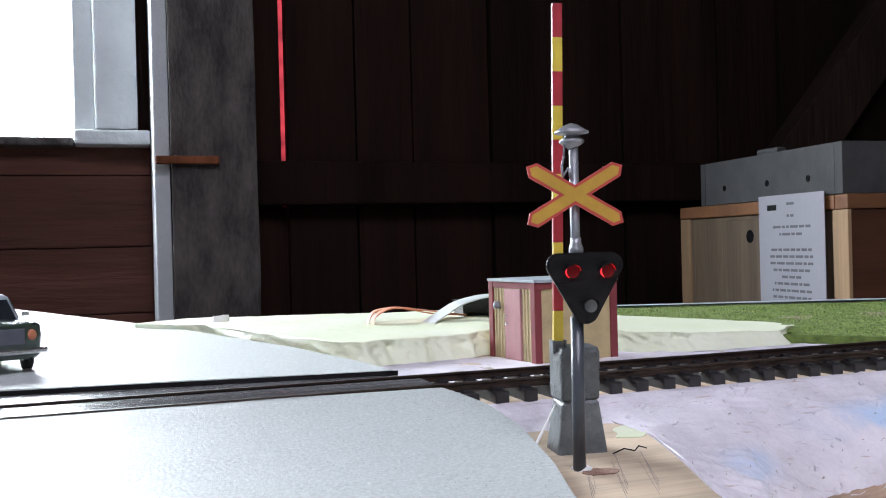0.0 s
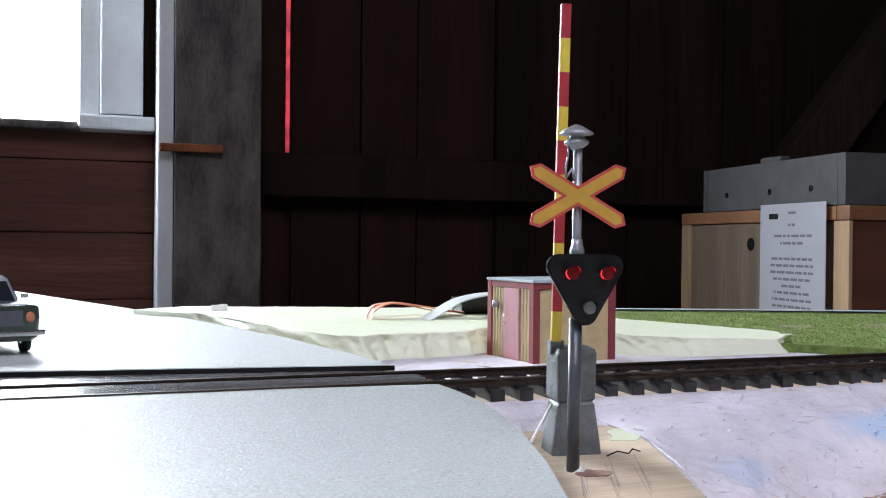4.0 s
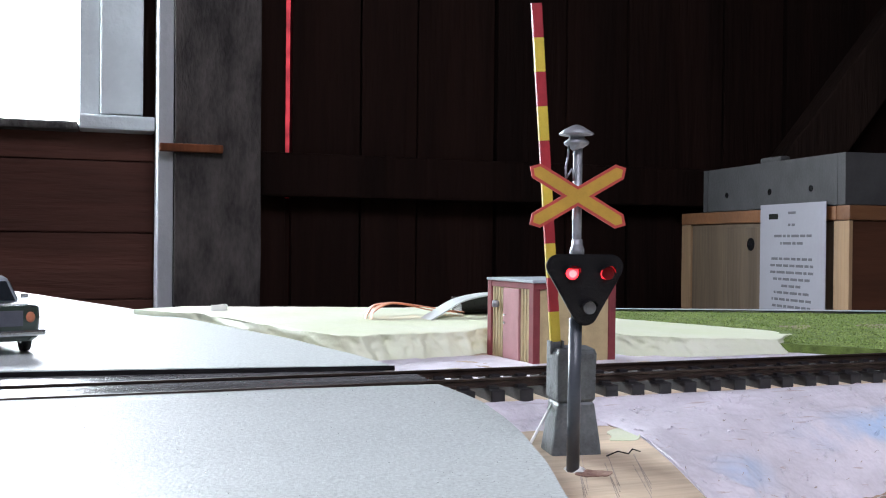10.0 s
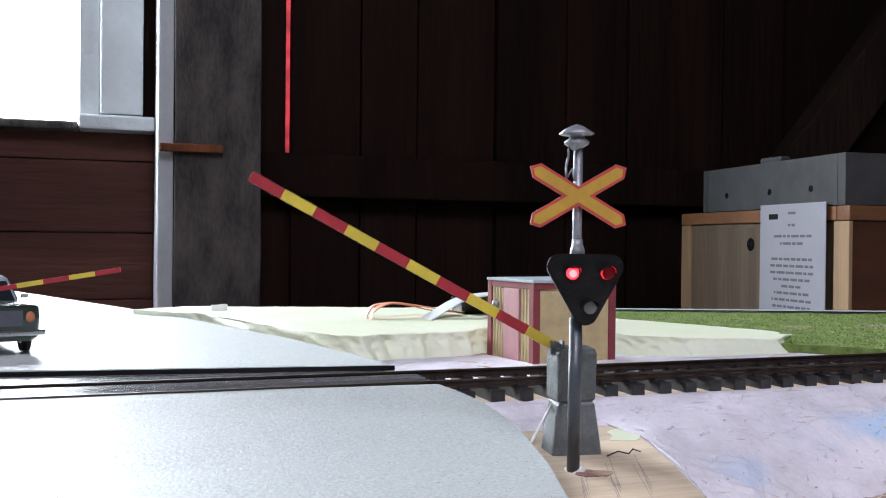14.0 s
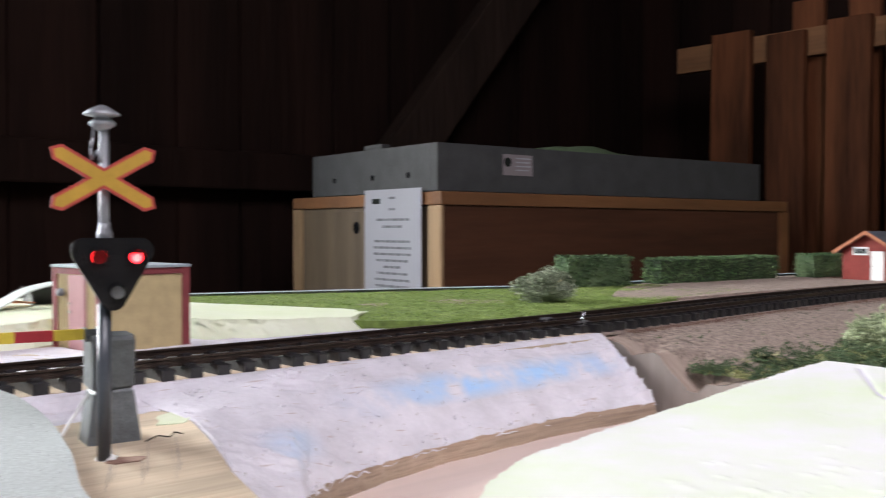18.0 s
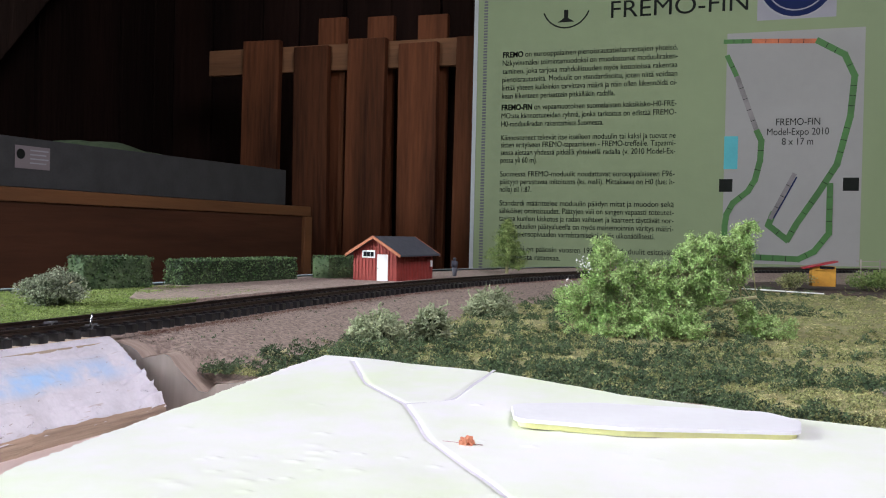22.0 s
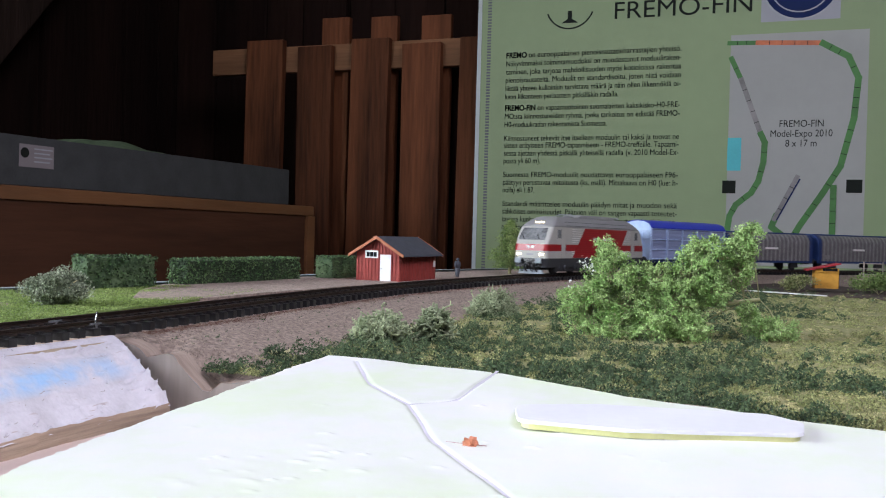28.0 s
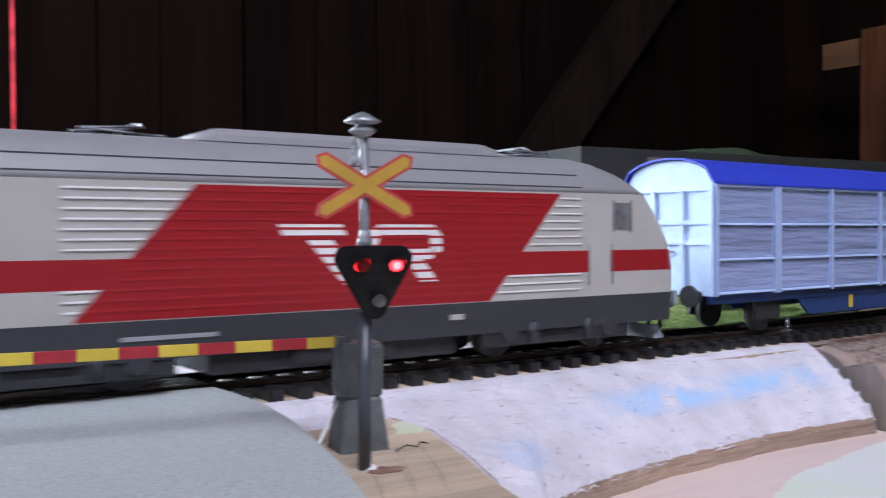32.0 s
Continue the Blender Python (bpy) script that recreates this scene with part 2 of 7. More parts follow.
def bumpy(bm, amount, scale, seed=0.0):
    """Roughens a mesh, in centimetres and features per centimetre."""
    for v in bm.verts:
        p = v.co / C * scale + Vector((seed, seed, seed))
        v.co += noise.noise_vector(p) * amount * C
    return bm


def spline3(pts, per=5):
    """Points along a smooth line through pts."""
    out = []
    p = [pts[0], *pts, pts[-1]]
    for i in range(1, len(p) - 2):
        a, b, c, d = (Vector(q) for q in p[i - 1:i + 3])
        out += [tuple(0.5 * (2 * b + (c - a) * t + (2 * a - 5 * b + 4 * c - d) * t * t + (3 * b - a - 3 * c + d) * t ** 3)) for t in (k / per for k in range(per))]
    return out + [pts[-1]]


def gridbox(bm, x0, x1, y0, y1, z0, z1, n):
    """A box whose faces are cut into cells about n wide, to be roughened."""
    box(bm, x0, x1, y0, y1, z0, z1)
    for axis, lo, hi in ((0, x0, x1), (1, y0, y1), (2, z0, z1)):
        k = max(1, int((hi - lo) / n))
        for i in range(1, k):
            no = Vector((0, 0, 0))
            no[axis] = 1
            bmesh.ops.bisect_plane(bm, geom=bm.verts[:] + bm.edges[:] + bm.faces[:], plane_co=no * (lo + (hi - lo) * i / k) * C, plane_no=no)
    return bm


def tube(bm, pts, r, seg=8):
    for p, q in zip(pts, pts[1:]):
        cyl(bm, p, q, r, r, seg)
    return bm


def lathe(bm, profile, seg=20, at=(0, 0)):
    rings = [[bm.verts.new(((at[0] + r * math.cos(a)) * C, (at[1] + r * math.sin(a)) * C, z * C)) for a in (2 * math.pi * i / seg for i in range(seg))] for r, z in profile]
    for k in range(len(rings) - 1):
        for i in range(seg):
            bm.faces.new((rings[k][i], rings[k][(i + 1) % seg], rings[k + 1][(i + 1) % seg], rings[k + 1][i])).smooth = True
    bm.faces.new(rings[0][::-1])
    bm.faces.new(rings[-1])
    return bm


def plate(bm, pts, y0, y1, bevel=0.0):
    """A flat outline in x and z, from y0 to y1."""
    lo = [bm.verts.new((x * C, y0 * C, z * C)) for x, z in pts]
    hi = [bm.verts.new((x * C, y1 * C, z * C)) for x, z in pts]
    n = len(pts)
    fs = [bm.faces.new(lo), bm.faces.new(hi[::-1])] + [bm.faces.new((lo[(i + 1) % n], lo[i], hi[i], hi[(i + 1) % n])) for i in range(n)]
    bmesh.ops.recalc_face_normals(bm, faces=fs)
    if bevel:
        bmesh.ops.bevel(bm, geom=list(fs[0].edges), offset=bevel * C, segments=2, affect="EDGES")
    return bm


def slices(bm, levels, corner, n=6, bottom=True, top=True):
    """A body from level outlines: (z, half length, half width), with rounded corners in plan."""
    rings = []
    for z, hx, hy in levels:
        c = min(corner, hy * 0.9)
        ring = []
        for cx, cy, a0 in ((hx - c, hy - c, 0), (-hx + c, hy - c, 90), (-hx + c, -hy + c, 180), (hx - c, -hy + c, 270)):
            for k in range(n):
                a = radians(a0 + 90 * k / (n - 1))
                ring.append(bm.verts.new(((cx + c * math.cos(a)) * C, (cy + c * math.sin(a)) * C, z * C)))
        rings.append(ring)
    m = len(rings[0])
    for r0, r1 in zip(rings, rings[1:]):
        for i in range(m):
            bm.faces.new((r0[i], r0[(i + 1) % m], r1[(i + 1) % m], r1[i]))
    if bottom:
        bm.faces.new(rings[0][::-1])
    if top:
        bm.faces.new(rings[-1])
    return bm


def glow(name, colour, strength):
    m = bpy.data.materials.new(name)
    m.use_nodes = True
    b = m.node_tree.nodes["Principled BSDF"]
    b.inputs["Base Color"].default_value = (*colour, 1)
    b.inputs["Emission Color"].default_value, b.inputs["Emission Strength"].default_value = (*colour, 1), strength
    return m


def glass(name, colour, rough=0.05):
    m = bpy.data.materials.new(name)
    m.use_nodes = True
    b = m.node_tree.nodes["Principled BSDF"]
    b.inputs["Base Color"].default_value = (*colour, 1)
    b.inputs["Roughness"].default_value, b.inputs["Coat Weight"].default_value = rough, 0.5
    b.inputs["Transmission Weight"].default_value = 0.25
    return m


M["daylight"] = glow("daylight", (1.0, 1.0, 1.0), 9.0)
# patchy emission stands in for sunlight on the red boarding
M["red_daylight"] = glow("red_daylight", (0.80, 0.055, 0.075), 0.5)
n_, l_ = M["red_daylight"].node_tree.nodes, M["red_daylight"].node_tree.links
tc_, nz_, mr_ = n_.new("ShaderNodeTexCoord"), n_.new("ShaderNodeTexNoise"), n_.new("ShaderNodeMapRange")
nz_.inputs["Scale"].default_value, nz_.inputs["Detail"].default_value = 60.0, 5.0
mr_.inputs["From Min"].default_value, mr_.inputs["From Max"].default_value, mr_.inputs["To Min"].default_value, mr_.inputs["To Max"].default_value = 0.38, 0.62, 0.12, 0.85
l_.new(tc_.outputs["Object"], nz_.inputs["Vector"])
l_.new(nz_.outputs[0], mr_.inputs["Value"])
l_.new(mr_.outputs[0], n_["Principled BSDF"].inputs["Emission Strength"])
M["lamp_red"] = glow("lamp_red", (1.0, 0.016, 0.024), 9.0)
M["lamp_core"] = glow("lamp_core", (1.0, 0.26, 0.27), 2.2)
# bluish shade inside the scored grooves, given as a colour
M["lilac"] = material("lilac", (0.66, 0.63, 0.70), 0.6, vary=0.2, scale=60, bump=0.05)
M["lichen_strand"] = material("lichen_strand", (0.19, 0.235, 0.125), 0.8, vary=0.3, scale=120, second=(0.40, 0.44, 0.27), island=0.4)
M["grit"] = material("grit", (0.42, 0.44, 0.43), 0.25, vary=0.3, scale=200, bump=0.0, island=0.8)
M["veneer"] = material("veneer", (0.52, 0.41, 0.34), 0.75, vary=0.5, scale=60, bump=0.5, stretch=(4.0, 0.22, 0.22), second=(0.29, 0.215, 0.175))
M["lamp_white"] = glow("lamp_white", (1.0, 0.96, 0.80), 3.0)
M["headlamp"] = glow("headlamp", (1.0, 0.84, 0.50), 4.0)
M["dark_glass"] = glass("dark_glass", (0.02, 0.025, 0.03))
M["clear_glass"] = glass("clear_glass", (0.45, 0.45, 0.38))
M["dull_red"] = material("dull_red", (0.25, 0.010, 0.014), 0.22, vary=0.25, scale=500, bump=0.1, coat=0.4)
M["silver"] = material("silver", (0.30, 0.31, 0.33), 0.4, metal=0.5, vary=0.3, scale=300, bump=0.5)
M["foam_back"] = material("foam_back", (0.64, 0.69, 0.48), 0.55, vary=0.06, scale=30, bump=0.2, second=(0.69, 0.72, 0.57))
M["plate_top"] = material("plate_top", (0.84, 0.83, 0.87), 0.35, vary=0.05, scale=40, bump=0.05)
M["rust"] = material("rust", (0.13, 0.05, 0.035), 0.8, vary=0.3, scale=300, second=(0.30, 0.20, 0.15))
M["post_grey"] = material("post_grey", (0.06, 0.068, 0.082), 0.35, vary=0.2, scale=200, bump=0.15)
M["windscreen"] = material("windscreen", (0.20, 0.205, 0.21), 0.12, vary=0.75, scale=60, bump=0.0, spec=0.6)
M["wagon_rib"] = material("wagon_rib", (0.29, 0.275, 0.275), 0.45, vary=0.2, scale=150, bump=0.1)
M["brace_wood"] = material("brace_wood", (0.032, 0.019, 0.014), 0.85, spec=0.15, vary=0.5, scale=14, bump=0.6, stretch=(1, 1, 0.1))
M["cast_grey"] = material("cast_grey", (0.155, 0.17, 0.175), 0.4, metal=0.1, vary=0.4, scale=180, bump=0.5)
M["sign_yellow"] = material("sign_yellow", (0.44, 0.26, 0.03), 0.6, vary=0.15, scale=300, bump=0.1)
M["sign_red"] = material("sign_red", (0.42, 0.05, 0.04), 0.6, vary=0.15, scale=300, bump=0.1)
M["house_yellow"] = material("house_yellow", (0.48, 0.38, 0.20), 0.7, vary=0.15, scale=200)
M["house_trim"] = material("house_trim", (0.20, 0.035, 0.04), 0.7, vary=0.15, scale=200)
M["house_door"] = material("house_door", (0.42, 0.20, 0.21), 0.65, vary=0.1, scale=200)
M["roof_grey"] = material("roof_grey", (0.30, 0.34, 0.37), 0.6, vary=0.15, scale=150)
M["slate"] = material("slate", (0.075, 0.08, 0.10), 0.7, vary=0.2, scale=200)
M["orange_trim"] = material("orange_trim", (0.45, 0.16, 0.08), 0.7, vary=0.15, scale=200)
M["orange"] = material("orange", (0.62, 0.24, 0.13), 0.6, vary=0.15, scale=200)
M["ribbon"] = material("ribbon", (0.55, 0.58, 0.57), 0.5, vary=0.1, scale=100)
M["paper"] = material("paper", (0.27, 0.265, 0.295), 0.7, vary=0.05, scale=20, bump=0.05)
M["ink"] = material("ink", (0.012, 0.014, 0.012), 0.8, vary=0.1, scale=50, bump=0.0, spec=0.1)
M["grey_ink"] = material("grey_ink", (0.30, 0.30, 0.32), 0.7, vary=0.1, scale=50, bump=0.0)
M["label_paper"] = material("label_paper", (0.20, 0.17, 0.175), 0.7, vary=0.06, scale=40, bump=0.0)
M["text_ink"] = material("text_ink", (0.10, 0.10, 0.11), 0.7, vary=0.1, scale=50, bump=0.0)
M["slat_light"] = material("slat_light", (0.20, 0.095, 0.045), 0.7, vary=0.4, scale=18, bump=0.3, stretch=(1, 0.08, 1), spec=0.2)
M["map_green"] = material("map_green", (0.045, 0.15, 0.03), 0.6, vary=0.2, scale=30, bump=0.0)
M["map_grey"] = material("map_grey", (0.20, 0.185, 0.185), 0.6, vary=0.3, scale=30, bump=0.0, spec=0.2)
M["map_paper"] = material("map_paper", (0.29, 0.285, 0.275), 0.7, vary=0.06, scale=10, bump=0.03, spec=0.2)
M["map_orange"] = material("map_orange", (0.50, 0.13, 0.05), 0.6, vary=0.3, scale=60, bump=0.0)
M["teal"] = material("teal", (0.06, 0.36, 0.40), 0.6, vary=0.1, scale=30, bump=0.0)
M["logo_blue"] = material("logo_blue", (0.010, 0.018, 0.07), 0.7, vary=0.1, scale=30, bump=0.0, spec=0.1)
M["pale_panel"] = material("pale_panel", (0.40, 0.42, 0.43), 0.6, vary=0.1, scale=12)
M["crate_side"] = material("crate_side", (0.066, 0.025, 0.012), 0.7, vary=0.4, scale=16, bump=0.2, stretch=(0.1, 1, 1), spec=0.2)
M["crate_rail"] = material("crate_rail", (0.16, 0.065, 0.022), 0.6, vary=0.3, scale=20, bump=0.2, stretch=(0.15, 1, 1))
M["crate_front"] = material("crate_front", (0.125, 0.086, 0.052), 0.6, vary=0.4, scale=30, bump=0.2, stretch=(1, 1, 0.08))
M["skirt"] = material("skirt", (0.035, 0.037, 0.043), 0.5, vary=0.1, scale=200, bump=0.05)
M["running_gear"] = material("running_gear", (0.03, 0.03, 0.034), 0.5, vary=0.3, scale=300, bump=0.4)
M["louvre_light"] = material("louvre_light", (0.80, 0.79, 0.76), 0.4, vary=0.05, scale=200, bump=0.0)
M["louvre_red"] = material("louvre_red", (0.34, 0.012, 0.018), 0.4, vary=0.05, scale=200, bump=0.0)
M["roof_blue"] = material("roof_blue", (0.03, 0.05, 0.48), 0.5, vary=0.1, scale=100, bump=0.1)
M["navy"] = material("navy", (0.02, 0.045, 0.16), 0.5, vary=0.15, scale=150, bump=0.1)
M["wagon_grey"] = material("wagon_grey", (0.16, 0.15, 0.155), 0.5, vary=0.2, scale=150, bump=0.1)
M["car_green"] = material("car_green", (0.035, 0.05, 0.04), 0.25, vary=0.1, scale=200, bump=0.0, coat=0.6)
M["chrome"] = material("chrome", (0.55, 0.56, 0.58), 0.2, metal=0.9, vary=0.1, scale=200, bump=0.0)
M["tyre"] = material("tyre", (0.015, 0.015, 0.015), 0.8, vary=0.2, scale=300)
M["plank_dark"] = material("plank_dark", (0.14, 0.14, 0.145), 0.2, vary=0.6, scale=120, bump=0.6, stretch=(0.06, 1, 1))
M["soil"] = material("soil", (0.095, 0.065, 0.052), 0.95, vary=0.5, scale=150, bump=0.9)
M["stone"] = material("stone", (0.30, 0.24, 0.20), 0.9, vary=0.5, scale=400, bump=0.4, island=0.6)
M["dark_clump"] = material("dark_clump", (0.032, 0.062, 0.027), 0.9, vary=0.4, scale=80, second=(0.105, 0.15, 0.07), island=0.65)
M["pale_clump"] = material("pale_clump", (0.55, 0.48, 0.26), 0.9, vary=0.4, scale=80, second=(0.26, 0.29, 0.11), island=0.5)
M["olive_clump"] = material("olive_clump", (0.16, 0.19, 0.07), 0.9, vary=0.4, scale=80, second=(0.34, 0.34, 0.15), island=0.6)
M["grey_leaf"] = material("grey_leaf", (0.11, 0.14, 0.08), 0.85, vary=0.4, scale=120, second=(0.38, 0.42, 0.30), island=0.55)
M["grass_blade"] = material("grass_blade", (0.15, 0.23, 0.045), 0.9, vary=0.4, scale=90, second=(0.27, 0.34, 0.11), island=0.5)
M["fir_leaf"] = material("fir_leaf", (0.12, 0.20, 0.05), 0.85, vary=0.4, scale=120, second=(0.28, 0.36, 0.12), island=0.5)
M["twig"] = material("twig", (0.50, 0.47, 0.26), 0.8, vary=0.3, scale=200, bump=0.4)
M["grey_wood"] = material("grey_wood", (0.33, 0.28, 0.25), 0.7, vary=0.35, scale=40, bump=0.3, stretch=(1, 1, 0.15))
M["ply_edge"] = material("ply_edge", (0.42, 0.31, 0.23), 0.75, vary=0.45, scale=60, bump=0.4, stretch=(0.1, 1, 2.5))
M["pink_board"] = material("pink_board", (0.76, 0.60, 0.54), 0.65, vary=0.12, scale=30, bump=0.1, stretch=(0.1, 1, 1))
M["hedge_leaf"] = material("hedge_leaf", (0.03, 0.075, 0.022), 0.7, vary=0.4, scale=100, second=(0.10, 0.16, 0.06), island=0.75)
M["yellow_rim"] = material("yellow_rim", (0.78, 0.77, 0.36), 0.5, vary=0.1, scale=100)
M["mustard"] = material("mustard", (0.55, 0.27, 0.03), 0.7, vary=0.15, scale=200)
M["ice_blue"] = material("ice_blue", (0.54, 0.69, 0.95), 0.55, vary=0.1, scale=200, bump=0.1)
M["weathered"] = material("weathered", (0.27, 0.32, 0.51), 0.75, vary=0.2, scale=60, bump=0.6, stretch=(0.12, 1, 1))


def blue_stained_plaster():
    """Plaster with a wash of light blue in a long patch on the slope."""
    m = M["plaster"]
    n, l = m.node_tree.nodes, m.node_tree.links
    b = n["Principled BSDF"]
    old = b.inputs["Base Color"].links[0].from_socket
    tc = n.new("ShaderNodeTexCoord")
    sep = n.new("ShaderNodeSeparateXYZ")
    l.new(tc.outputs["Object"], sep.inputs[0])
    nz = n.new("ShaderNodeTexNoise")
    nz.inputs["Scale"].default_value, nz.inputs["Detail"].default_value = 90.0, 4.0
    l.new(tc.outputs["Object"], nz.inputs["Vector"])

    def window(sock, mid, half):
        d = n.new("ShaderNodeMath")
        d.operation, d.inputs[1].default_value = "SUBTRACT", mid
        l.new(sock, d.inputs[0])
        a = n.new("ShaderNodeMath")
        a.operation = "ABSOLUTE"
        l.new(d.outputs[0], a.inputs[0])
        r = n.new("ShaderNodeMapRange")
        r.inputs["From Min"].default_value, r.inputs["From Max"].default_value = half, half * 0.3
        l.new(a.outputs[0], r.inputs["Value"])
        return r.outputs[0]

    def mul(p, q):
        k = n.new("ShaderNodeMath")
        k.operation = "MULTIPLY"
        l.new(p, k.inputs[0])
        l.new(q, k.inputs[1])
        return k.outputs[0]

    patch = mul(window(sep.outputs["X"], 0.238, 0.072), window(sep.outputs["Z"], -0.0038, 0.0042))
    small = mul(window(sep.outputs["X"], 0.148, 0.012), window(sep.outputs["Z"], -0.0075, 0.004))
    tot = n.new("ShaderNodeMath")
    tot.operation = "MAXIMUM"
    l.new(patch, tot.inputs[0])
    half = n.new("ShaderNodeMath")
    half.operation, half.inputs[1].default_value = "MULTIPLY", 0.45
    l.new(small, half.inputs[0])
    l.new(half.outputs[0], tot.inputs[1])
    nr = n.new("ShaderNodeMapRange")
    nr.inputs["From Min"].default_value, nr.inputs["From Max"].default_value = 0.37, 0.60
    l.new(nz.outputs[0], nr.inputs["Value"])
    mix = n.new("ShaderNodeMix")
    mix.data_type = "RGBA"
    mix.inputs["B"].default_value = (0.38, 0.58, 0.82, 1)
    # brownish torn streaks along the slope
    mp = n.new("ShaderNodeMapping")
    mp.inputs["Scale"].default_value = (70, 900, 900)
    l.new(tc.outputs["Object"], mp.inputs["Vector"])
    st = n.new("ShaderNodeTexNoise")
    st.inputs["Scale"].default_value, st.inputs["Detail"].default_value = 1.0, 5.0
    l.new(mp.outputs[0], st.inputs["Vector"])
    sr = n.new("ShaderNodeMapRange")
    sr.inputs["From Min"].default_value, sr.inputs["From Max"].default_value = 0.64, 0.70
    sr.inputs["To Max"].default_value = 0.65
    l.new(st.outputs[0], sr.inputs["Value"])
    dirt = n.new("ShaderNodeMix")
    dirt.data_type = "RGBA"
    dirt.inputs["B"].default_value = (0.42, 0.32, 0.28, 1)
    l.new(sr.outputs[0], dirt.inputs["Factor"])
    l.new(old, dirt.inputs["A"])
    old = dirt.outputs["Result"]
    l.new(mul(tot.outputs[0], nr.outputs[0]), mix.inputs["Factor"])
    l.new(old, mix.inputs["A"])
    l.new(mix.outputs["Result"], b.inputs["Base Color"])


blue_stained_plaster()

# ---- the barn ----
WALL = 140.0
wall = tagged(new("wall_north"), "dark brown barn wall of vertical boards with beams", "wall", kind="structure")
bm = B()
for x0, x1, z0, z1 in ((-250, -70, -95, 160), (-70, -2.4, -95, 19.4), (-70, -2.4, 75, 160), (-2.4, 185, -95, 160)):
    box(bm, x0, x1, WALL + 2.5, WALL + 5, z0, z1)
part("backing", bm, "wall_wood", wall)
random.seed(4)
x = 20.0
while x < 183:
    w = random.uniform(8.5, 13.0)
    if x < 24.9 < x + w:
        w = 25.2 - x
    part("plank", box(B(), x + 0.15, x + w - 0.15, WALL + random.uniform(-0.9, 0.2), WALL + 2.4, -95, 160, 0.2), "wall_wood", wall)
    x += w
    if abs(x - 25.2) < 0.01:
        x = 25.8
z = -95.0
while z < 18.5:
    h = random.uniform(8.0, 11.5)
    part("lap_board", box(B(), -70, 7.2, WALL - 0.6, WALL + 2.4, z + 0.1, min(z + h, 19.2), 0.2, m=Matrix.Translation((0, random.uniform(-0.003, 0.003), 0))), "lap_wood", wall, "reddish brown lapped board")
    z += h
part("lap_board", box(B(), -250, -70, WALL - 0.6, WALL + 2.4, -95, 160), "lap_wood", wall)
part("lap_board", box(B(), -70, -2.4, WALL - 0.6, WALL + 2.4, 75, 160), "lap_wood", wall)
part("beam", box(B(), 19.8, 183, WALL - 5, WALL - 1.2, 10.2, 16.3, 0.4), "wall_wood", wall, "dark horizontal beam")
# lath added to dim the slit's glow below the beam
part("slit_lath", box(B(), 25.0, 25.85, WALL + 0.3, WALL + 0.9, -95, 10.2), "wall_wood", wall)
part("brace", box(B(), -4.5, 4.5, -2, 2, -10, 95, 0.4, m=pose(1.04, (WALL - 8) * C, 0.12, 0, 40.5, 0)), "brace_wood", wall, "brown slanting brace")
part("post", bumpy(gridbox(B(), 9.2, 19.7, WALL - 13, WALL - 1.2, -95, 160, 12), 0.5, 0.09), "post_wood", wall, "grey weathered square post")
# light on the post's left face, put in as a separate pale piece
part("post_edge", box(B(), 7.2, 9.1, WALL - 12, WALL - 1.2, -95, 160, 0.2), "pale_panel", wall, "left face of the post, coloured pale for the light on it")
part("cleat", box(B(), 7.3, 15, WALL - 14.2, WALL - 13.1, 15.0, 16.0, 0.2), "slat", wall)
win = tagged(new("window_1"), "bright overexposed window in the barn wall", "window", kind="structure")
part("window_frame", box(B(), -2.3, 0.2, WALL - 3, WALL + 2, 19.5, 75, 0.2), "pale_panel", win)
# board whose pale grey also paints the haze around the bright window
part("shutter", box(B(), 0.25, 5.6, WALL - 4.5, WALL - 1.5, 20.4, 75, 0.3), "pale_panel", win, "grey board beside the window, coloured paler for the window haze")
part("window_sill", box(B(), -70, -2.4, WALL - 4, WALL + 2, 18.2, 19.3, 0.3), "post_wood", win)
part("sill_board", box(B(), -2.3, 7.1, WALL - 5.2, WALL - 0.7, 18.3, 20.2, 0.3), "pale_panel", win, "pale board under the shutter")
tagged(part("backdrop", box(B(), -140, 60, 168, 168.5, -40, 130), "daylight"), "white daylight outside the window", "backdrop", kind="structure")
tagged(part("backdrop", box(B(), 24.7, 26.3, WALL + 1.2, WALL + 1.6, -95, 160), "red_daylight"), "sunlit red boarding seen through a slit", "backdrop", kind="structure")
east = tagged(new("wall_east"), "dark brown barn wall of vertical boards", "wall", kind="structure")
part("backing", box(B(), 188, 192, -300, WALL + 5, -95, 160), "wall_wood", east)
y = -120.0
while y < WALL:
    w = random.uniform(9, 14)
    part("plank", box(B(), 184 + random.uniform(0, 1.2), 187.9, y + 0.2, y + w - 0.2, -95, 160, 0.2), "wall_wood", east)
    y += w
# unseen wall; its opening is invented to let the rear lamp in
bm = B()
for x0, x1, z0, z1 in ((-128, -38, -95, 160), (-38, 38, -95, 76), (-38, 38, 144, 160), (38, 192, -95, 160)):
    box(bm, x0, x1, -68, -60, z0, z1)
structure("wall_south", bm, "wall_wood", "unseen dark board wall with an opening added for the rear fill lamp", "wall")
# unseen wall too, opened where the added side lamp shines through
bm = B()
for y0, y1, z0, z1 in ((-310, -90, -95, 160), (-90, 20, -95, 30), (-90, 20, 130, 160), (20, 145, -95, 160)):
    box(bm, -128, -120, y0, y1, z0, z1)
structure("wall_west", bm, "wall_wood", "unseen dark board wall with a wide opening added for the side fill lamp", "wall")
structure("ceiling", box(B(), -262, 192, -310, 146, 160, 168), "wall_wood", "dark board ceiling of the barn", "ceiling")
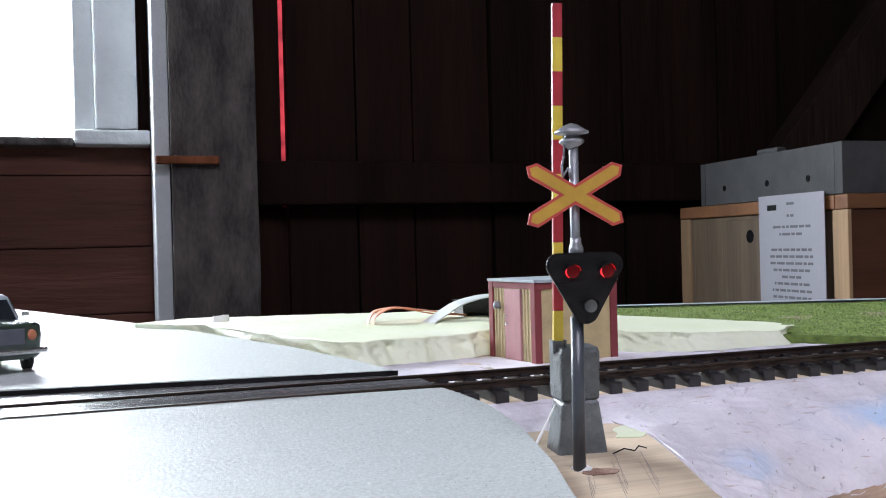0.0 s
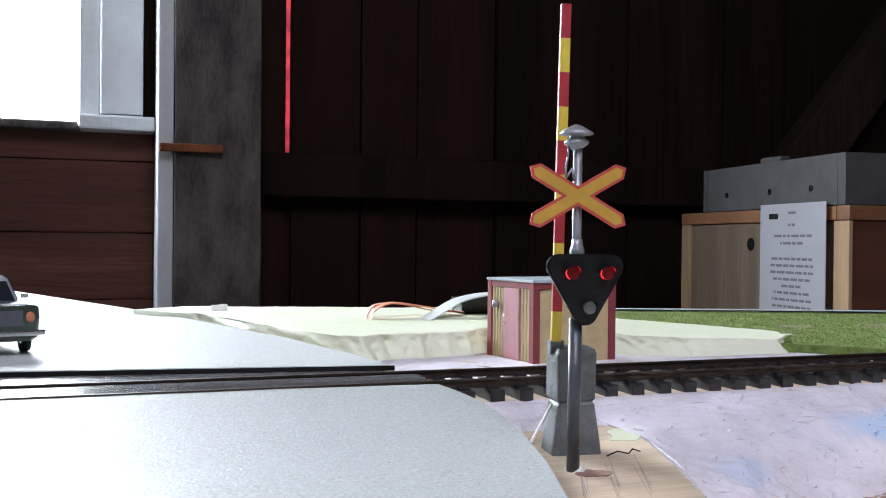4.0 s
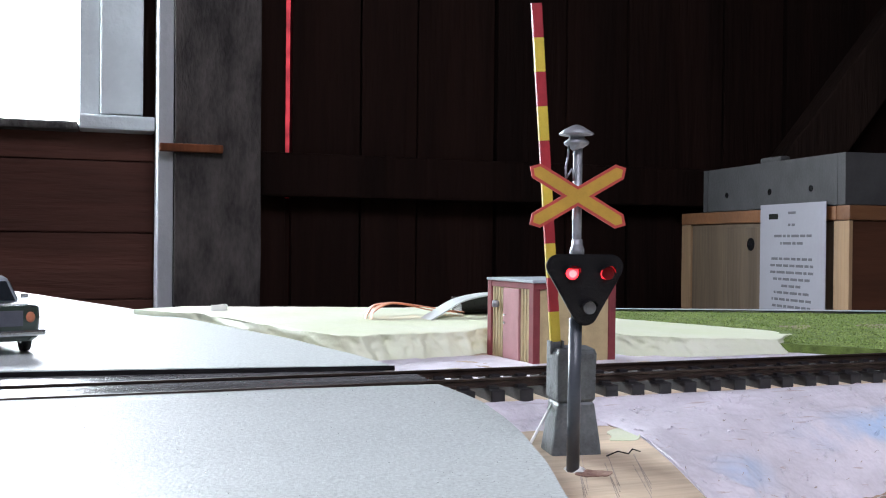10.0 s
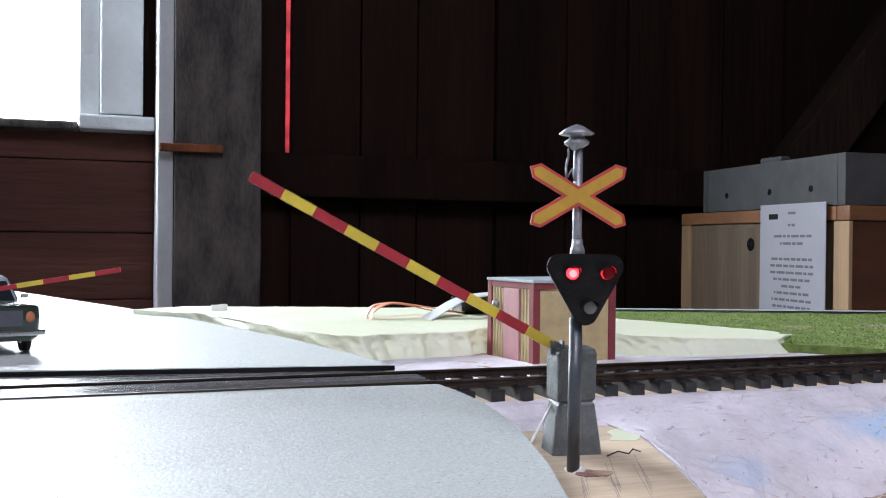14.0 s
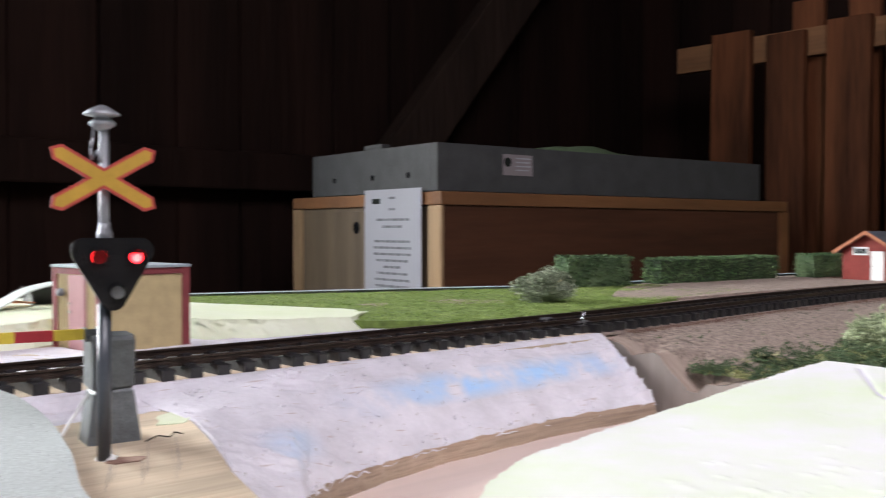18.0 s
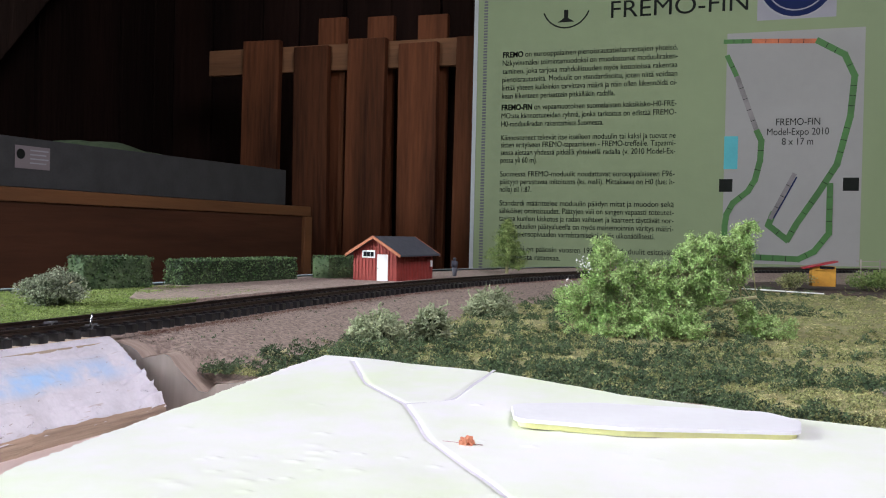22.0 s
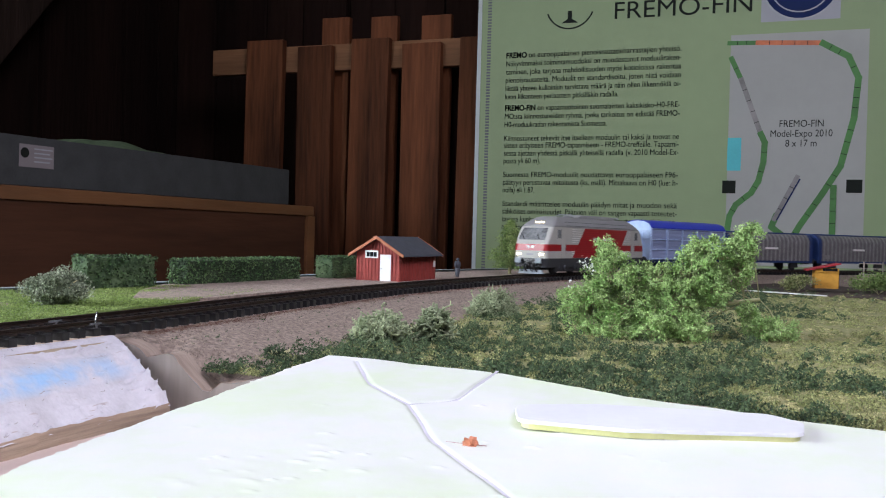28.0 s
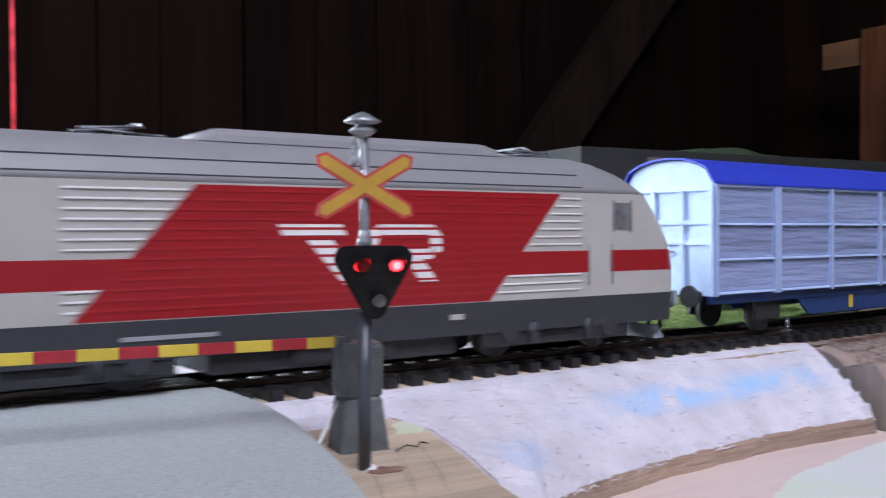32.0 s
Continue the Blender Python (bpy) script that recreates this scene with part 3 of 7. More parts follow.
structure("floor", box(B(), -262, 192, -310, 146, -103, -95), "wall_wood", "dark plank floor of the barn", "floor")

# ---- the module with the level crossing ----
base = tagged(new("baseboard"), "bare plywood top of the unfinished module", "module", kind="structure")
tip = [(12.6, 24.6), (12.85, 23.2), (12.8, 22.2), (12.45, 21.0), (12.06, 19.8), (11.39, 17.96), (10.7, 15.5), (10.0, 12), (9.5, 5), (-70, 5), (-70, 24.6)]
part("plywood", prism(B(), tip, -1.2, 0.0, 0.06), "board", base)
part("plywood", prism(B(), [(-70, 24.55), (29.3, 24.5), (29.3, 50), (-70, 70)], -1.2, 0.28), "board", base)
part("lower_board", prism(B(), [(9, 5), (29.5, 5), (29.5, 23.5), (9, 23.5)], -3.2, -2.05), "pink_board", base, "pinkish wooden board under the slope")
front = [(13.2, 16.0), (13.5, 18.6), (14.3, 20.2), (15.6, 21.0), (17.45, 21.55), (19.7, 21.95), (24.4, 22.3), (29.05, 22.0)]
bm = B()
sheet(bm, lambda u, v: (*[a + (b - a) * (u - int(u)) for a, b in zip(front[min(int(u), 7)], front[min(int(u) + 1, 7)])], -1.55 - 0.6 * v), span(0, 7, 160), span(0, 1, 8))
part("laminated_edge", bumpy(bumpy(bm, 0.05, 1.5), 0.05, 5), "ply_edge", base, "rough brown laminated wooden edge")
part("trackbed", prism(B(), [(9.0, 24.95), (29.4, 24.95), (29.4, 28.1), (9.0, 28.1)], 0.2, 0.42, 0.03), "board", base)
fascia = structure("module_side", box(B(), -70, 29.4, 2, 4.8, -14, -1.3, 0.1), "grey_wood", "wooden side of the module", "module")
table = structure("platform", prism(B(), [(-110, -59), (175, -59), (175, 60), (140, 78), (30, 80), (-110, 80)], -20, -14.2), "grey_wood", "wooden trestle top under the modules", "platform")


def slope(u, v):
    """The plastered bank between the track bed and the board below it."""
    fx, fy = [a + (b - a) * (u - int(u)) for a, b in zip(front[min(int(u), 7)], front[min(int(u) + 1, 7)])]
    tx = 12.3 + (29.55 - 12.3) * (u / 7) ** 0.9
    ty = 24.92
    z = 0.42 - 1.98 * max(0, (v - 0.06) / 0.94) ** 1.15 - 0.10 * v ** 8 * (1 + noise.noise(Vector((u * 6, 0, 3))))
    px_, py_ = tx + (fx - tx) * v, ty + (fy - ty) * v
    e = 0.10 * noise.noise(Vector((px_ * 0.35, py_ * 0.7, 1))) + 0.035 * noise.noise(Vector((px_ * 0.9, py_ * 2.2, 5))) + 0.016 * noise.noise(Vector((px_ * 2.2, py_ * 6, 9)))
    crest = max(0.0, 0.85 + 0.15 * noise.noise(Vector((px_ * 0.3, py_ * 0.3, 15))) - 6 * abs(noise.noise(Vector((px_ * 0.9 + py_ * 0.25, py_ * 2.6, 4))))) * max(0.0, noise.noise(Vector((px_ * 0.4, py_ * 0.5, 11))) + 0.12)
    e += 0.26 * crest + 0.05 * math.floor(2.2 * noise.noise(Vector((px_ * 0.25, py_ * 1.1, 21)))) * 0.6
    left = float(np.interp(py_, [15.5, 17.96, 19.8, 21.0, 22.2, 23.2, 24.6], [10.7, 11.39, 12.06, 12.45, 12.8, 12.85, 12.6])) - 0.08
    px_ += (left - px_) * max(0, 1 - u / 1.3)
    low = min(z, float(np.interp(py_, [23.4, 24.27, 24.55, 24.9], [0.015, 0.12, 0.36, 0.41])))
    z += (low - z) * max(0, 1 - u / 1.3)
    e *= min(1.0, 0.05 + u / 1.3)
    return px_, py_ - e * 0.4, z + e * min(1, 4 * v) + (0.25 * min(1.0, 1.5 * u) * max(0, 1 - u) * v * (1 - v) * 2)


bank = tagged(part("plaster_bank", sheet(B(), slope, span(0, 7, 300), span(0, 1, 100)), "plaster"), "whitish plaster bank with a light blue wash beside the track", "embankment", kind="structure")
bm = B()
random.seed(8)
for i in range(80):
    u, v = random.uniform(0.2, 6.9), random.choice([random.uniform(0.03, 0.5), random.uniform(0.5, 0.98)])
    run, tilt, pts = 0.008 + 0.05 * random.random() ** 2, random.uniform(-0.01, 0.015), []
    for k in range(5):
        p = slope(min(6.99, u + run * k / 4), max(0, min(1, v + tilt * k / 4 + random.uniform(-0.006, 0.006))))
        pts.append((p[0], p[1], p[2] + random.uniform(0.0, 0.008)))
    tube(bm, pts, random.uniform(0.004, 0.010), 5)
part("ridge", bm, "grey_wood", bank, "dirty torn ridges in the plaster")
flaps = B()
for i in range(120):
    u, v = random.uniform(0.25, 6.9), random.choice([random.gauss(0.12, 0.06), random.gauss(0.12, 0.06), random.uniform(0.2, 0.8), random.gauss(0.88, 0.06)])
    run, tilt, pts = random.uniform(0.02, 0.11), random.uniform(-0.03, 0.04), []
    for k in range(6):
        p = slope(min(6.99, u + run * k / 5), max(0.01, min(0.99, v + tilt * k / 5 + random.uniform(-0.012, 0.012))))
        pts.append((p[0], p[1], p[2] + random.uniform(-0.006, 0.008)))
    tube(flaps, pts, random.uniform(0.014, 0.042), 6)
part("flap", bumpy(flaps, 0.03, 7), "plaster", bank, "raised torn wrinkles in the plaster")
part("plaster_skin", sheet(B(), lambda u, v: (9.85 + 2.85 * u, 23.5 + 0.35 * noise.noise(Vector((u * 6, 0, 2))) + (1.4 - 0.35 * noise.noise(Vector((u * 6, 0, 2)))) * v, float(np.interp(v, [0, 0.1, 0.55, 0.75, 1], [0.005, 0.05, 0.12, 0.37, 0.42])) + 0.03 * noise.noise(Vector((u * 9, v * 6, 0)))), span(0, 1, 40), span(0, 1, 20)), "plaster", bank)

part("plaster_rim", bumpy(tube(B(), spline3([(12.55, 24.7, 0.36), (12.8, 24.0, 0.1), (12.87, 23.2, 0.0), (12.82, 22.2, 0.0), (12.47, 21.0, 0.0), (12.08, 19.8, 0.0), (11.4, 17.96, -0.02)]), 0.02, 6), 0.025, 9), "plaster", bank)


for k in range(12):
    x0 = 9.2 + 0.15 * k
    part("scratch", box(B(), -0.004, 0.004, 0, 2.9 - 0.3 * (k % 3), 0.0, 0.004, m=pose(x0 * C, (18.0 + 0.25 * (k % 4)) * C, 0.00002, 0, 0, -25 + (k % 3))), "grey_wood", base)
glue = [(12.0, 22.15), (12.35, 22.9), (12.72, 23.15), (12.8, 22.6), (12.74, 22.2), (12.4, 22.0)]
tagged(part("glue_patch", bumpy(prism(B(), [(x + 0.05 * math.sin(9 * y), y) for x, y in spline3(glue + glue[:1], 6)[:-1]], 0.001, 0.02), 0.02, 5), "foam_back"), "dried pale glue patch on the plywood", "glue patch")


def road_height(x, y):
    return float(np.interp(y, [4, 12, 17, 21, 23.9, 25.2], [0.12, 0.16, 0.22, 0.36, 0.64, 0.86]))


def road_edge(y):
    return float(np.interp(y, [5, 12, 16.4, 17.8, 19.6, 21.3, 22.6, 23.9, 24.6, 25.15], [8.0, 8.2, 8.5, 8.75, 9.3, 9.66, 9.78, 9.78, 9.5, 9.2]))


def near_road(u, v):
    y = 5 + v * 20.15
    x = -70 + u * (road_edge(y) + 70)
    y = min(y + max(0, (9.2 - x)) * 0.07 * max(0, (v - 0.8) * 5), 26.0)
    return x, y, road_height(x, min(y, 25.15)) + 0.015 * noise.noise(Vector((x * 0.4, y * 0.4, 0)))


road = tagged(part("road", sheet(B(), near_road, [0, 0.2, 0.5] + span(0.6, 1, 40), span(0, 1, 50), thick=0.11), "road"), "pale grey sanded card road surface before the rails", "road", kind="structure")


part("plaster_floor", sheet(B(), lambda u, v: (9.2 + 20.1 * u, 28.3 + 6.0 * v, 0.30 + 0.035 * noise.noise(Vector((u * 40, v * 12, 3))) + 0.03 * noise.noise(Vector((u * 14, v * 5, 8)))), span(0, 1, 90), span(0, 1, 30)), "plaster", base, "thin whitish plaster behind the track")


def far_road(u, v):
    ys = [28.35, 31, 36, 42, 49.2, 58, 69.6]
    xs = [8.95, 8.6, 7.5, 5.7, 3.4, 0, -4.5]
    y = 28.35 + v * 41
    x = -70 + u * (float(np.interp(y, ys, xs)) + 70)
    y += max(0, 8.95 - x) * 0.145 * max(0, 1 - v * 8) * (1 if x > -1 else max(0, (x + 70) / 69))
    return x, y, 0.89 + 0.02 * noise.noise(Vector((x * 0.3, y * 0.3, 3)))


tagged(part("road", sheet(B(), far_road, [0, 0.2, 0.5] + span(0.6, 1, 30), span(0, 1, 60), thick=0.14), "road"), "pale grey sanded card road surface beyond the rails", "road", kind="structure")
part("underlay", prism(B(), [(-70, 30.2), (8.2, 29.0), (7.2, 36), (3, 49), (-5, 69), (-70, 69)], 0.28, 0.74), "board", base)
rng = np.random.RandomState(41)
pts = []
for i in range(5200):
    v = 0.25 + 0.75 * rng.rand()
    y = 5 + v * 20.15
    u = 1 - (rng.rand() ** 1.3) * 22 / (road_edge(y) + 70)
    x, y, z = near_road(u, v)
    pts.append((x, y, z + 0.004, rng.uniform(0.006, 0.016)))
tagged(cloud("road_grit", pts, "grit", seed=42), "fine sparkling grit on the road card", "grit", kind="stuff")
deck = thing("crossing_deck", "dark worn wooden deck between the rails of the crossing", "crossing deck")
for y0, y1, x1 in ((25.62, 26.92, 9.25),):
    bm = B()
    sheet(bm, lambda u, v: (u, (y0 + (y1 - y0) * v) + max(0, 9 - u) * 0.006, 0.84 + 0.006 * noise.noise(Vector((u, v * 3, 0)))), span(-70, x1, 120), span(0, 1, 6), thick=0.12)
    part("plank", bm, "plank_dark", deck)
bm = B()
sheet(bm, lambda u, v: (u, 27.42 + v * (0.6 + max(0, 8.7 - u) * 0.13), 0.78 + 0.02 * v), span(-70, 8.7, 60), [0, 0.5, 1], thick=0.1)
part("plank", bm, "plank_dark", deck)
bm = B()
sheet(bm, lambda u, v: (u, 28.0 + 0.24 * v + max(0, 8.9 - u) * 0.13, 0.92 - 0.05 * v), span(-70, 9.0, 30), [0, 1], thick=0.13)
part("edge_strip", bm, "black", deck, "black strip beside the outer rail")

# ---- the railway track ----
track = tagged(new("railway_track"), "black model railway track with brown rails", "track", kind="structure")
HEAD = [(-0.05, 0.89), (0.05, 0.89), (0.05, 0.845), (0.02, 0.823), (0.02, 0.747), (0.11, 0.718), (0.11, 0.688), (-0.11, 0.688), (-0.11, 0.718), (-0.02, 0.747), (-0.02, 0.823), (-0.05, 0.845), (-0.05, 0.89)]
for d in (-0.86, 0.86):
    for s0, s1 in ((-75, 29.55), (29.65, 380)):
        bm = B()
        sheet(bm, lambda s, k: beside(s, d + HEAD[int(k)][0], HEAD[int(k)][1]), span(s0, s1, 90 if s0 < 0 else 260), range(13), smooth=False)
        part("rail", bm, "rail", track)
bm = box(B(), -0.17, 0.17, -1.42, 1.42, 0.36, 0.685, 0.03)
for d in (-0.86, 0.86):
    for e in (-0.2, 0.2):
        box(bm, -0.13, 0.13, d + e - 0.09, d + e + 0.09, 0.67, 0.755, 0.02)
first = part("sleeper", bm, "sleeper", track)
s, count, rest = -76.0, 0, B()
while s < 378:
    x, y, a = frame_at(s)
    m = pose(x * C, y * C, 0, 0, 0, math.degrees(a) + random.uniform(-1.2, 1.2))
    if 9.4 < s < 160:
        ob = first if count == 0 else new("sleeper", first.data)
        ob.parent, ob.matrix_basis, count = track, m, count + 1
    elif s > 160 and (s < -3 or s > 0):
        box(rest, -0.17, 0.17, -1.42, 1.42, 0.36, 0.685, m=m)
    s += 0.74
tagged(part("sleepers_beyond", rest, "sleeper", track), kind="stuff")
for s in (29.6,):
    x, y, a = frame_at(s)
    part("rail_joiner", box(B(), -0.32, 0.32, 0.79, 0.93, 0.62, 0.80, 0.02, m=pose(x * C, y * C, 0, 0, 0, math.degrees(a))), "silver", track, "shiny rail joiner")
    part("rail_joiner", box(B(), -0.3, 0.3, -0.93, -0.79, 0.62, 0.80, 0.02, m=pose(x * C, y * C, 0, 0, 0, math.degrees(a))), "silver", track)
    part("pin", cyl(B(), (x - 0.2, y - 1.05, 0.5), (x - 0.17, y - 1.1, 1.2), 0.03), "chrome", track)

# ---- crossing signal ----
signal = thing("crossing_signal", "grey crossing signal with a yellow saltire and red lamps", "signal", (10, 20, 0), -14)
part("post", cyl(B(), (0, 0, 0), (0.02, 0, 2.75), 0.118, seg=20), "post_grey", signal, "dark blue grey round post")
part("mast", cyl(cyl(B(), (0.02, 0, 2.7), (0.03, 0, 5.8), 0.085), (0.02, 0, 3.75), (0.02, 0, 3.95), 0.12), "silver", signal, "silvery upper mast")
part("bell_cap", bumpy(lathe(B(), [(0.06, 5.74), (0.12, 5.79), (0.22, 5.86), (0.235, 5.90), (0.20, 5.93), (0.14, 5.97), (0.15, 6.01), (0.31, 6.03), (0.315, 6.05), (0.22, 6.12), (0.10, 6.19), (0.02, 6.215)], 24), 0.014, 5), "silver", signal, "silvery bell under a small conical cap")
part("socket", bumpy(lathe(B(), [(0.13, 3.86), (0.135, 3.98), (0.10, 4.06), (0.095, 4.16)], 16, (0.03, 0)), 0.012, 6), "silver", signal)
part("wire", tube(B(), [(-0.14, -0.02, 5.82), (-0.16, -0.04, 5.62), (-0.20, -0.05, 5.45), (-0.19, -0.05, 5.25), (-0.08, -0.06, 5.42), (-0.05, -0.07, 5.2)], 0.022, 6), "silver", signal)


def saltire(w, shoulder, tip, y0, y1):
    """Two crossed arms in one plate, with pointed ends."""
    a, pts = radians(30.5), []
    for k, th in enumerate((a, math.pi - a, math.pi + a, -a)):
        u, n = Vector((math.cos(th), math.sin(th))), Vector((-math.sin(th), math.cos(th)))
        pts += [u * shoulder - n * w, u * tip, u * shoulder + n * w]
        pts.append(Vector(((0, w / math.cos(a)), (-w / math.sin(a), 0), (0, -w / math.cos(a)), (w / math.sin(a), 0))[k]))
    return plate(B(), [(0.004 + p.x, 4.928 + p.y) for p in pts], y0, y1)


part("saltire", saltire(0.147, 0.871, 1.004, -0.17, -0.12), "sign_red", signal, "red edged saltire plate")
part("saltire_face", saltire(0.097, 0.85, 0.935, -0.175, -0.16), "sign_yellow", signal, "orange yellow face of the saltire")


def rounded(pts, r, n=6):
    out = []
    for i, p in enumerate(pts):
        a, b, c = Vector(pts[i - 1]), Vector(p), Vector(pts[(i + 1) % len(pts)])
        u, w = (a - b).normalized(), (c - b).normalized()
        half = math.acos(max(-1, min(1, u.dot(w)))) / 2
        d = r / math.tan(half)
        o = b + (u + w).normalized() * (r / math.sin(half))
        p0, p1 = b + u * d - o, b + w * d - o
        a0, a1 = math.atan2(p0.y, p0.x), math.atan2(p1.y, p1.x)
        while a1 - a0 > math.pi:
            a1 -= 2 * math.pi
        while a1 - a0 < -math.pi:
            a1 += 2 * math.pi
        out += [(o.x + r * math.cos(a0 + (a1 - a0) * k / n), o.y + r * math.sin(a0 + (a1 - a0) * k / n)) for k in range(n + 1)]
    return out


def round_triangle(centres, r):
    out = []
    for (cx, cz), a0, a1 in zip(centres, (90, 210, 330), (210, 330, 450)):
        out += [(cx + r * math.cos(radians(a0 + (a1 - a0) * k / 10)), cz + r * math.sin(radians(a0 + (a1 - a0) * k / 10))) for k in range(11)]
    return out


part("backboard", plate(B(), round_triangle([(-0.331, 3.675), (0.145, 2.855), (0.605, 3.675)], 0.222), -0.24, -0.13, 0.03), "black", signal, "black rounded triangular backboard")
LAMPS = [(-0.104, 3.563), (0.524, 3.561), (0.205, 2.956)]
LENS_COVERS = []
for (lx, lz), mt in zip(LAMPS, ("lamp_red", "lamp_red", "lamp_white")):
    k = 1.2 if mt == "lamp_red" else 0.66
    lens = part("lens", lathe(B(), [(k * 0.095, 0), (k * 0.09, 0.02), (k * 0.065, 0.042), (k * 0.02, 0.052)], 16), mt, signal, "glowing lamp lens")
    lens.matrix_basis = pose(lx * C, -0.24 * C, lz * C, 90, 0, 0)
    if mt == "lamp_red":
        part("bulb", cyl(B(), (lx, -0.285, lz - 0.01), (lx, -0.301, lz - 0.01), 0.07, 0.055, 14), "lamp_core", signal, "white hot centre of the lamp")
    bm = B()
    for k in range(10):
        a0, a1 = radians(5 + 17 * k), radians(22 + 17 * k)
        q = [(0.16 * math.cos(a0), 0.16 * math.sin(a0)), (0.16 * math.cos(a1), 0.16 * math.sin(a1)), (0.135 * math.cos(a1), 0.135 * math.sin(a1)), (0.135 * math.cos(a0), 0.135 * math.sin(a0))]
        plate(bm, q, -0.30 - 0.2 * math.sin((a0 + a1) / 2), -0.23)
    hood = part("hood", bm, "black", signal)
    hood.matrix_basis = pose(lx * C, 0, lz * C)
    # added disc, no part of the signal: covers the glowing lens between flashes
    sh = part("shutter", cyl(B(), (0, -0.008, -0.118), (0, 0.008, -0.118), 0.105, 0.116, seg=18), "dull_red" if mt == "lamp_red" else "silver", signal, "added disc that hides the lens while the lamp is dark")
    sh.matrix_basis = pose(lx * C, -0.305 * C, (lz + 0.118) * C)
    LENS_COVERS.append((sh, lx, lz))
part("glue_ring", bumpy(lathe(B(), [(0.21, 0.0), (0.18, 0.02), (0.14, 0.035), (0.12, 0.05)], 20, (0.05, 0.04)), 0.05, 5), "white", signal, "white glue round the foot")
tagged(part("rust_stain", bumpy(prism(B(), [(10.2 + 0.34 * math.cos(a) * (1.3 if math.cos(a) > 0 else 0.8) * (1 + 0.35 * noise.noise(Vector((2 * math.cos(a), 2 * math.sin(a), 4)))), 19.72 + 0.22 * math.sin(a) * (1 + 0.4 * noise.noise(Vector((3 * math.cos(a), 3 * math.sin(a), 9))))) for a in span(0, 6.2, 60)], 0.001, 0.014), 0.012, 8), "rust"), "rusty brown glue stain at the foot of the signal", "stain")

# ---- barriers ----
def barrier(at, turn, label, low=1.0, wide=0.10):
    """A cast grey pedestal with a striped boom; the boom stands up in its rest pose."""
    b = thing("barrier", label, "barrier", at, turn, group="crossing barriers")
    bm = B()
    slices(bm, [(0, 0.50, 0.42), (0.15 * low, 0.49, 0.41), (0.95 * low, 0.38, 0.33), (1.0 * low, 0.34, 0.30)], 0.06, 3)
    part("pedestal", bumpy(bm, 0.03, 2.0), "cast_grey", b)
    bm = B()
    slices(bm, [(1.0 * low, 0.35, 0.31), (1.06 * low, 0.40, 0.36), (1.95 * low, 0.42, 0.37), (2.04 * low, 0.39, 0.34)], 0.06, 3)
    part("machine_box", bumpy(bm, 0.03, 2.0, 3), "cast_grey", b)
    part("bracket", box(box(B(), -0.47, -0.43, -0.12, 0.12, 2.12 * low - 0.2, 2.12 * low + 0.06), -0.23, -0.19, -0.12, 0.12, 2.12 * low - 0.2, 2.12 * low + 0.06), "cast_grey", b)
    boom = part("boom", box(B(), -0.09, 0.09, -0.055, 0.035, -0.12, 0.1), "cast_grey", b, "red and yellow striped wooden boom")
    for k in range(10):
        part("stripe", box(B(), -wide, wide, -0.05, 0.05, 0.02 + 0.67 * k, 0.02 + 0.67 * (k + 1) - 0.002, 0.008), "red" if k % 2 else "yellow", boom)
    boom.matrix_basis = pose(-0.33 * C, 0, 2.06 * low * C)
    return b, boom


barrier_a, boom_a = barrier((10.73, 21.534, 0), -8, "cast grey barrier machine with a red and yellow boom")
barrier_b, boom_b = barrier((-4.52, 33.024, 0.89), 172, "grey barrier with a striped boom across the road", 0.6, 0.065)
tagged(part("stick", cyl(B(), (9.55, 20.9, 0.30), (10.42, 21.7, 0.95), 0.03, 0.022, 8), "white"), "thin white stick leaning on the barrier machine", "stick")
tagged(part("wire_scrap", tube(B(), [(11.1, 20.75, 0.04), (11.4, 20.85, 0.09), (11.6, 20.8, 0.04), (11.75, 20.9, 0.10), (11.95, 20.95, 0.03)], 0.014, 6), "black"), "thin black wire scrap on the plywood", "wire")

# ---- hut beside the crossing ----
def crossing_hut():
    h = thing("relay_hut", "cream ribbed relay hut with dark red corners", "hut", (14.6, 31.75, 0.28), 7)
    W, L, H = 3.1, 2.9, 2.55
    part("wall", box(B(), 0.04, W - 0.04, 0.04, L - 0.04, 0, H), "house_yellow", h)
    for x, y in ((0.1, 0.1), (W - 0.1, 0.1), (0.1, L - 0.1), (W - 0.1, L - 0.1)):
        part("corner_trim", box(B(), x - 0.13, x + 0.13, y - 0.13, y + 0.13, 0, H, 0.02), "house_trim", h)
    for k in range(13):
        part("rib", box(B(), 0.01, 0.06, 0.3 + 0.185 * k, 0.38 + 0.185 * k, 0.02, H - 0.15), "house_yellow", h)
    for x0, x1, y0, y1 in ((0.0, 0.06, 0, L), (0, W, 0.0, 0.06)):
        part("eaves_trim", box(B(), x0 - 0.01, x1, y0 - 0.01, y1, H - 0.2, H, 0.01), "house_trim", h)
    door = part("door", box(B(), -0.04, 0.05, 0.85, 1.85, 0.02, H - 0.22, 0.02), "house_door", h, "pink door")
    part("handle", box(B(), -0.08, -0.03, 1.68, 1.78, 1.15, 1.22), "chrome", door)
    part("handle", box(B(), -0.08, -0.03, 1.68, 1.78, 1.42, 1.47), "chrome", door)
    part("lamp", lathe(B(), [(0.11, 1.66), (0.13, 1.75), (0.1, 1.88), (0.03, 1.9)], 12, (-0.1, 2.25)), "silver", h)
    part("roof", box(B(), -0.06, W + 0.06, -0.06, L + 0.06, H, H + 0.09, 0.02), "roof_grey", h, "flat light grey roof")


crossing_hut()

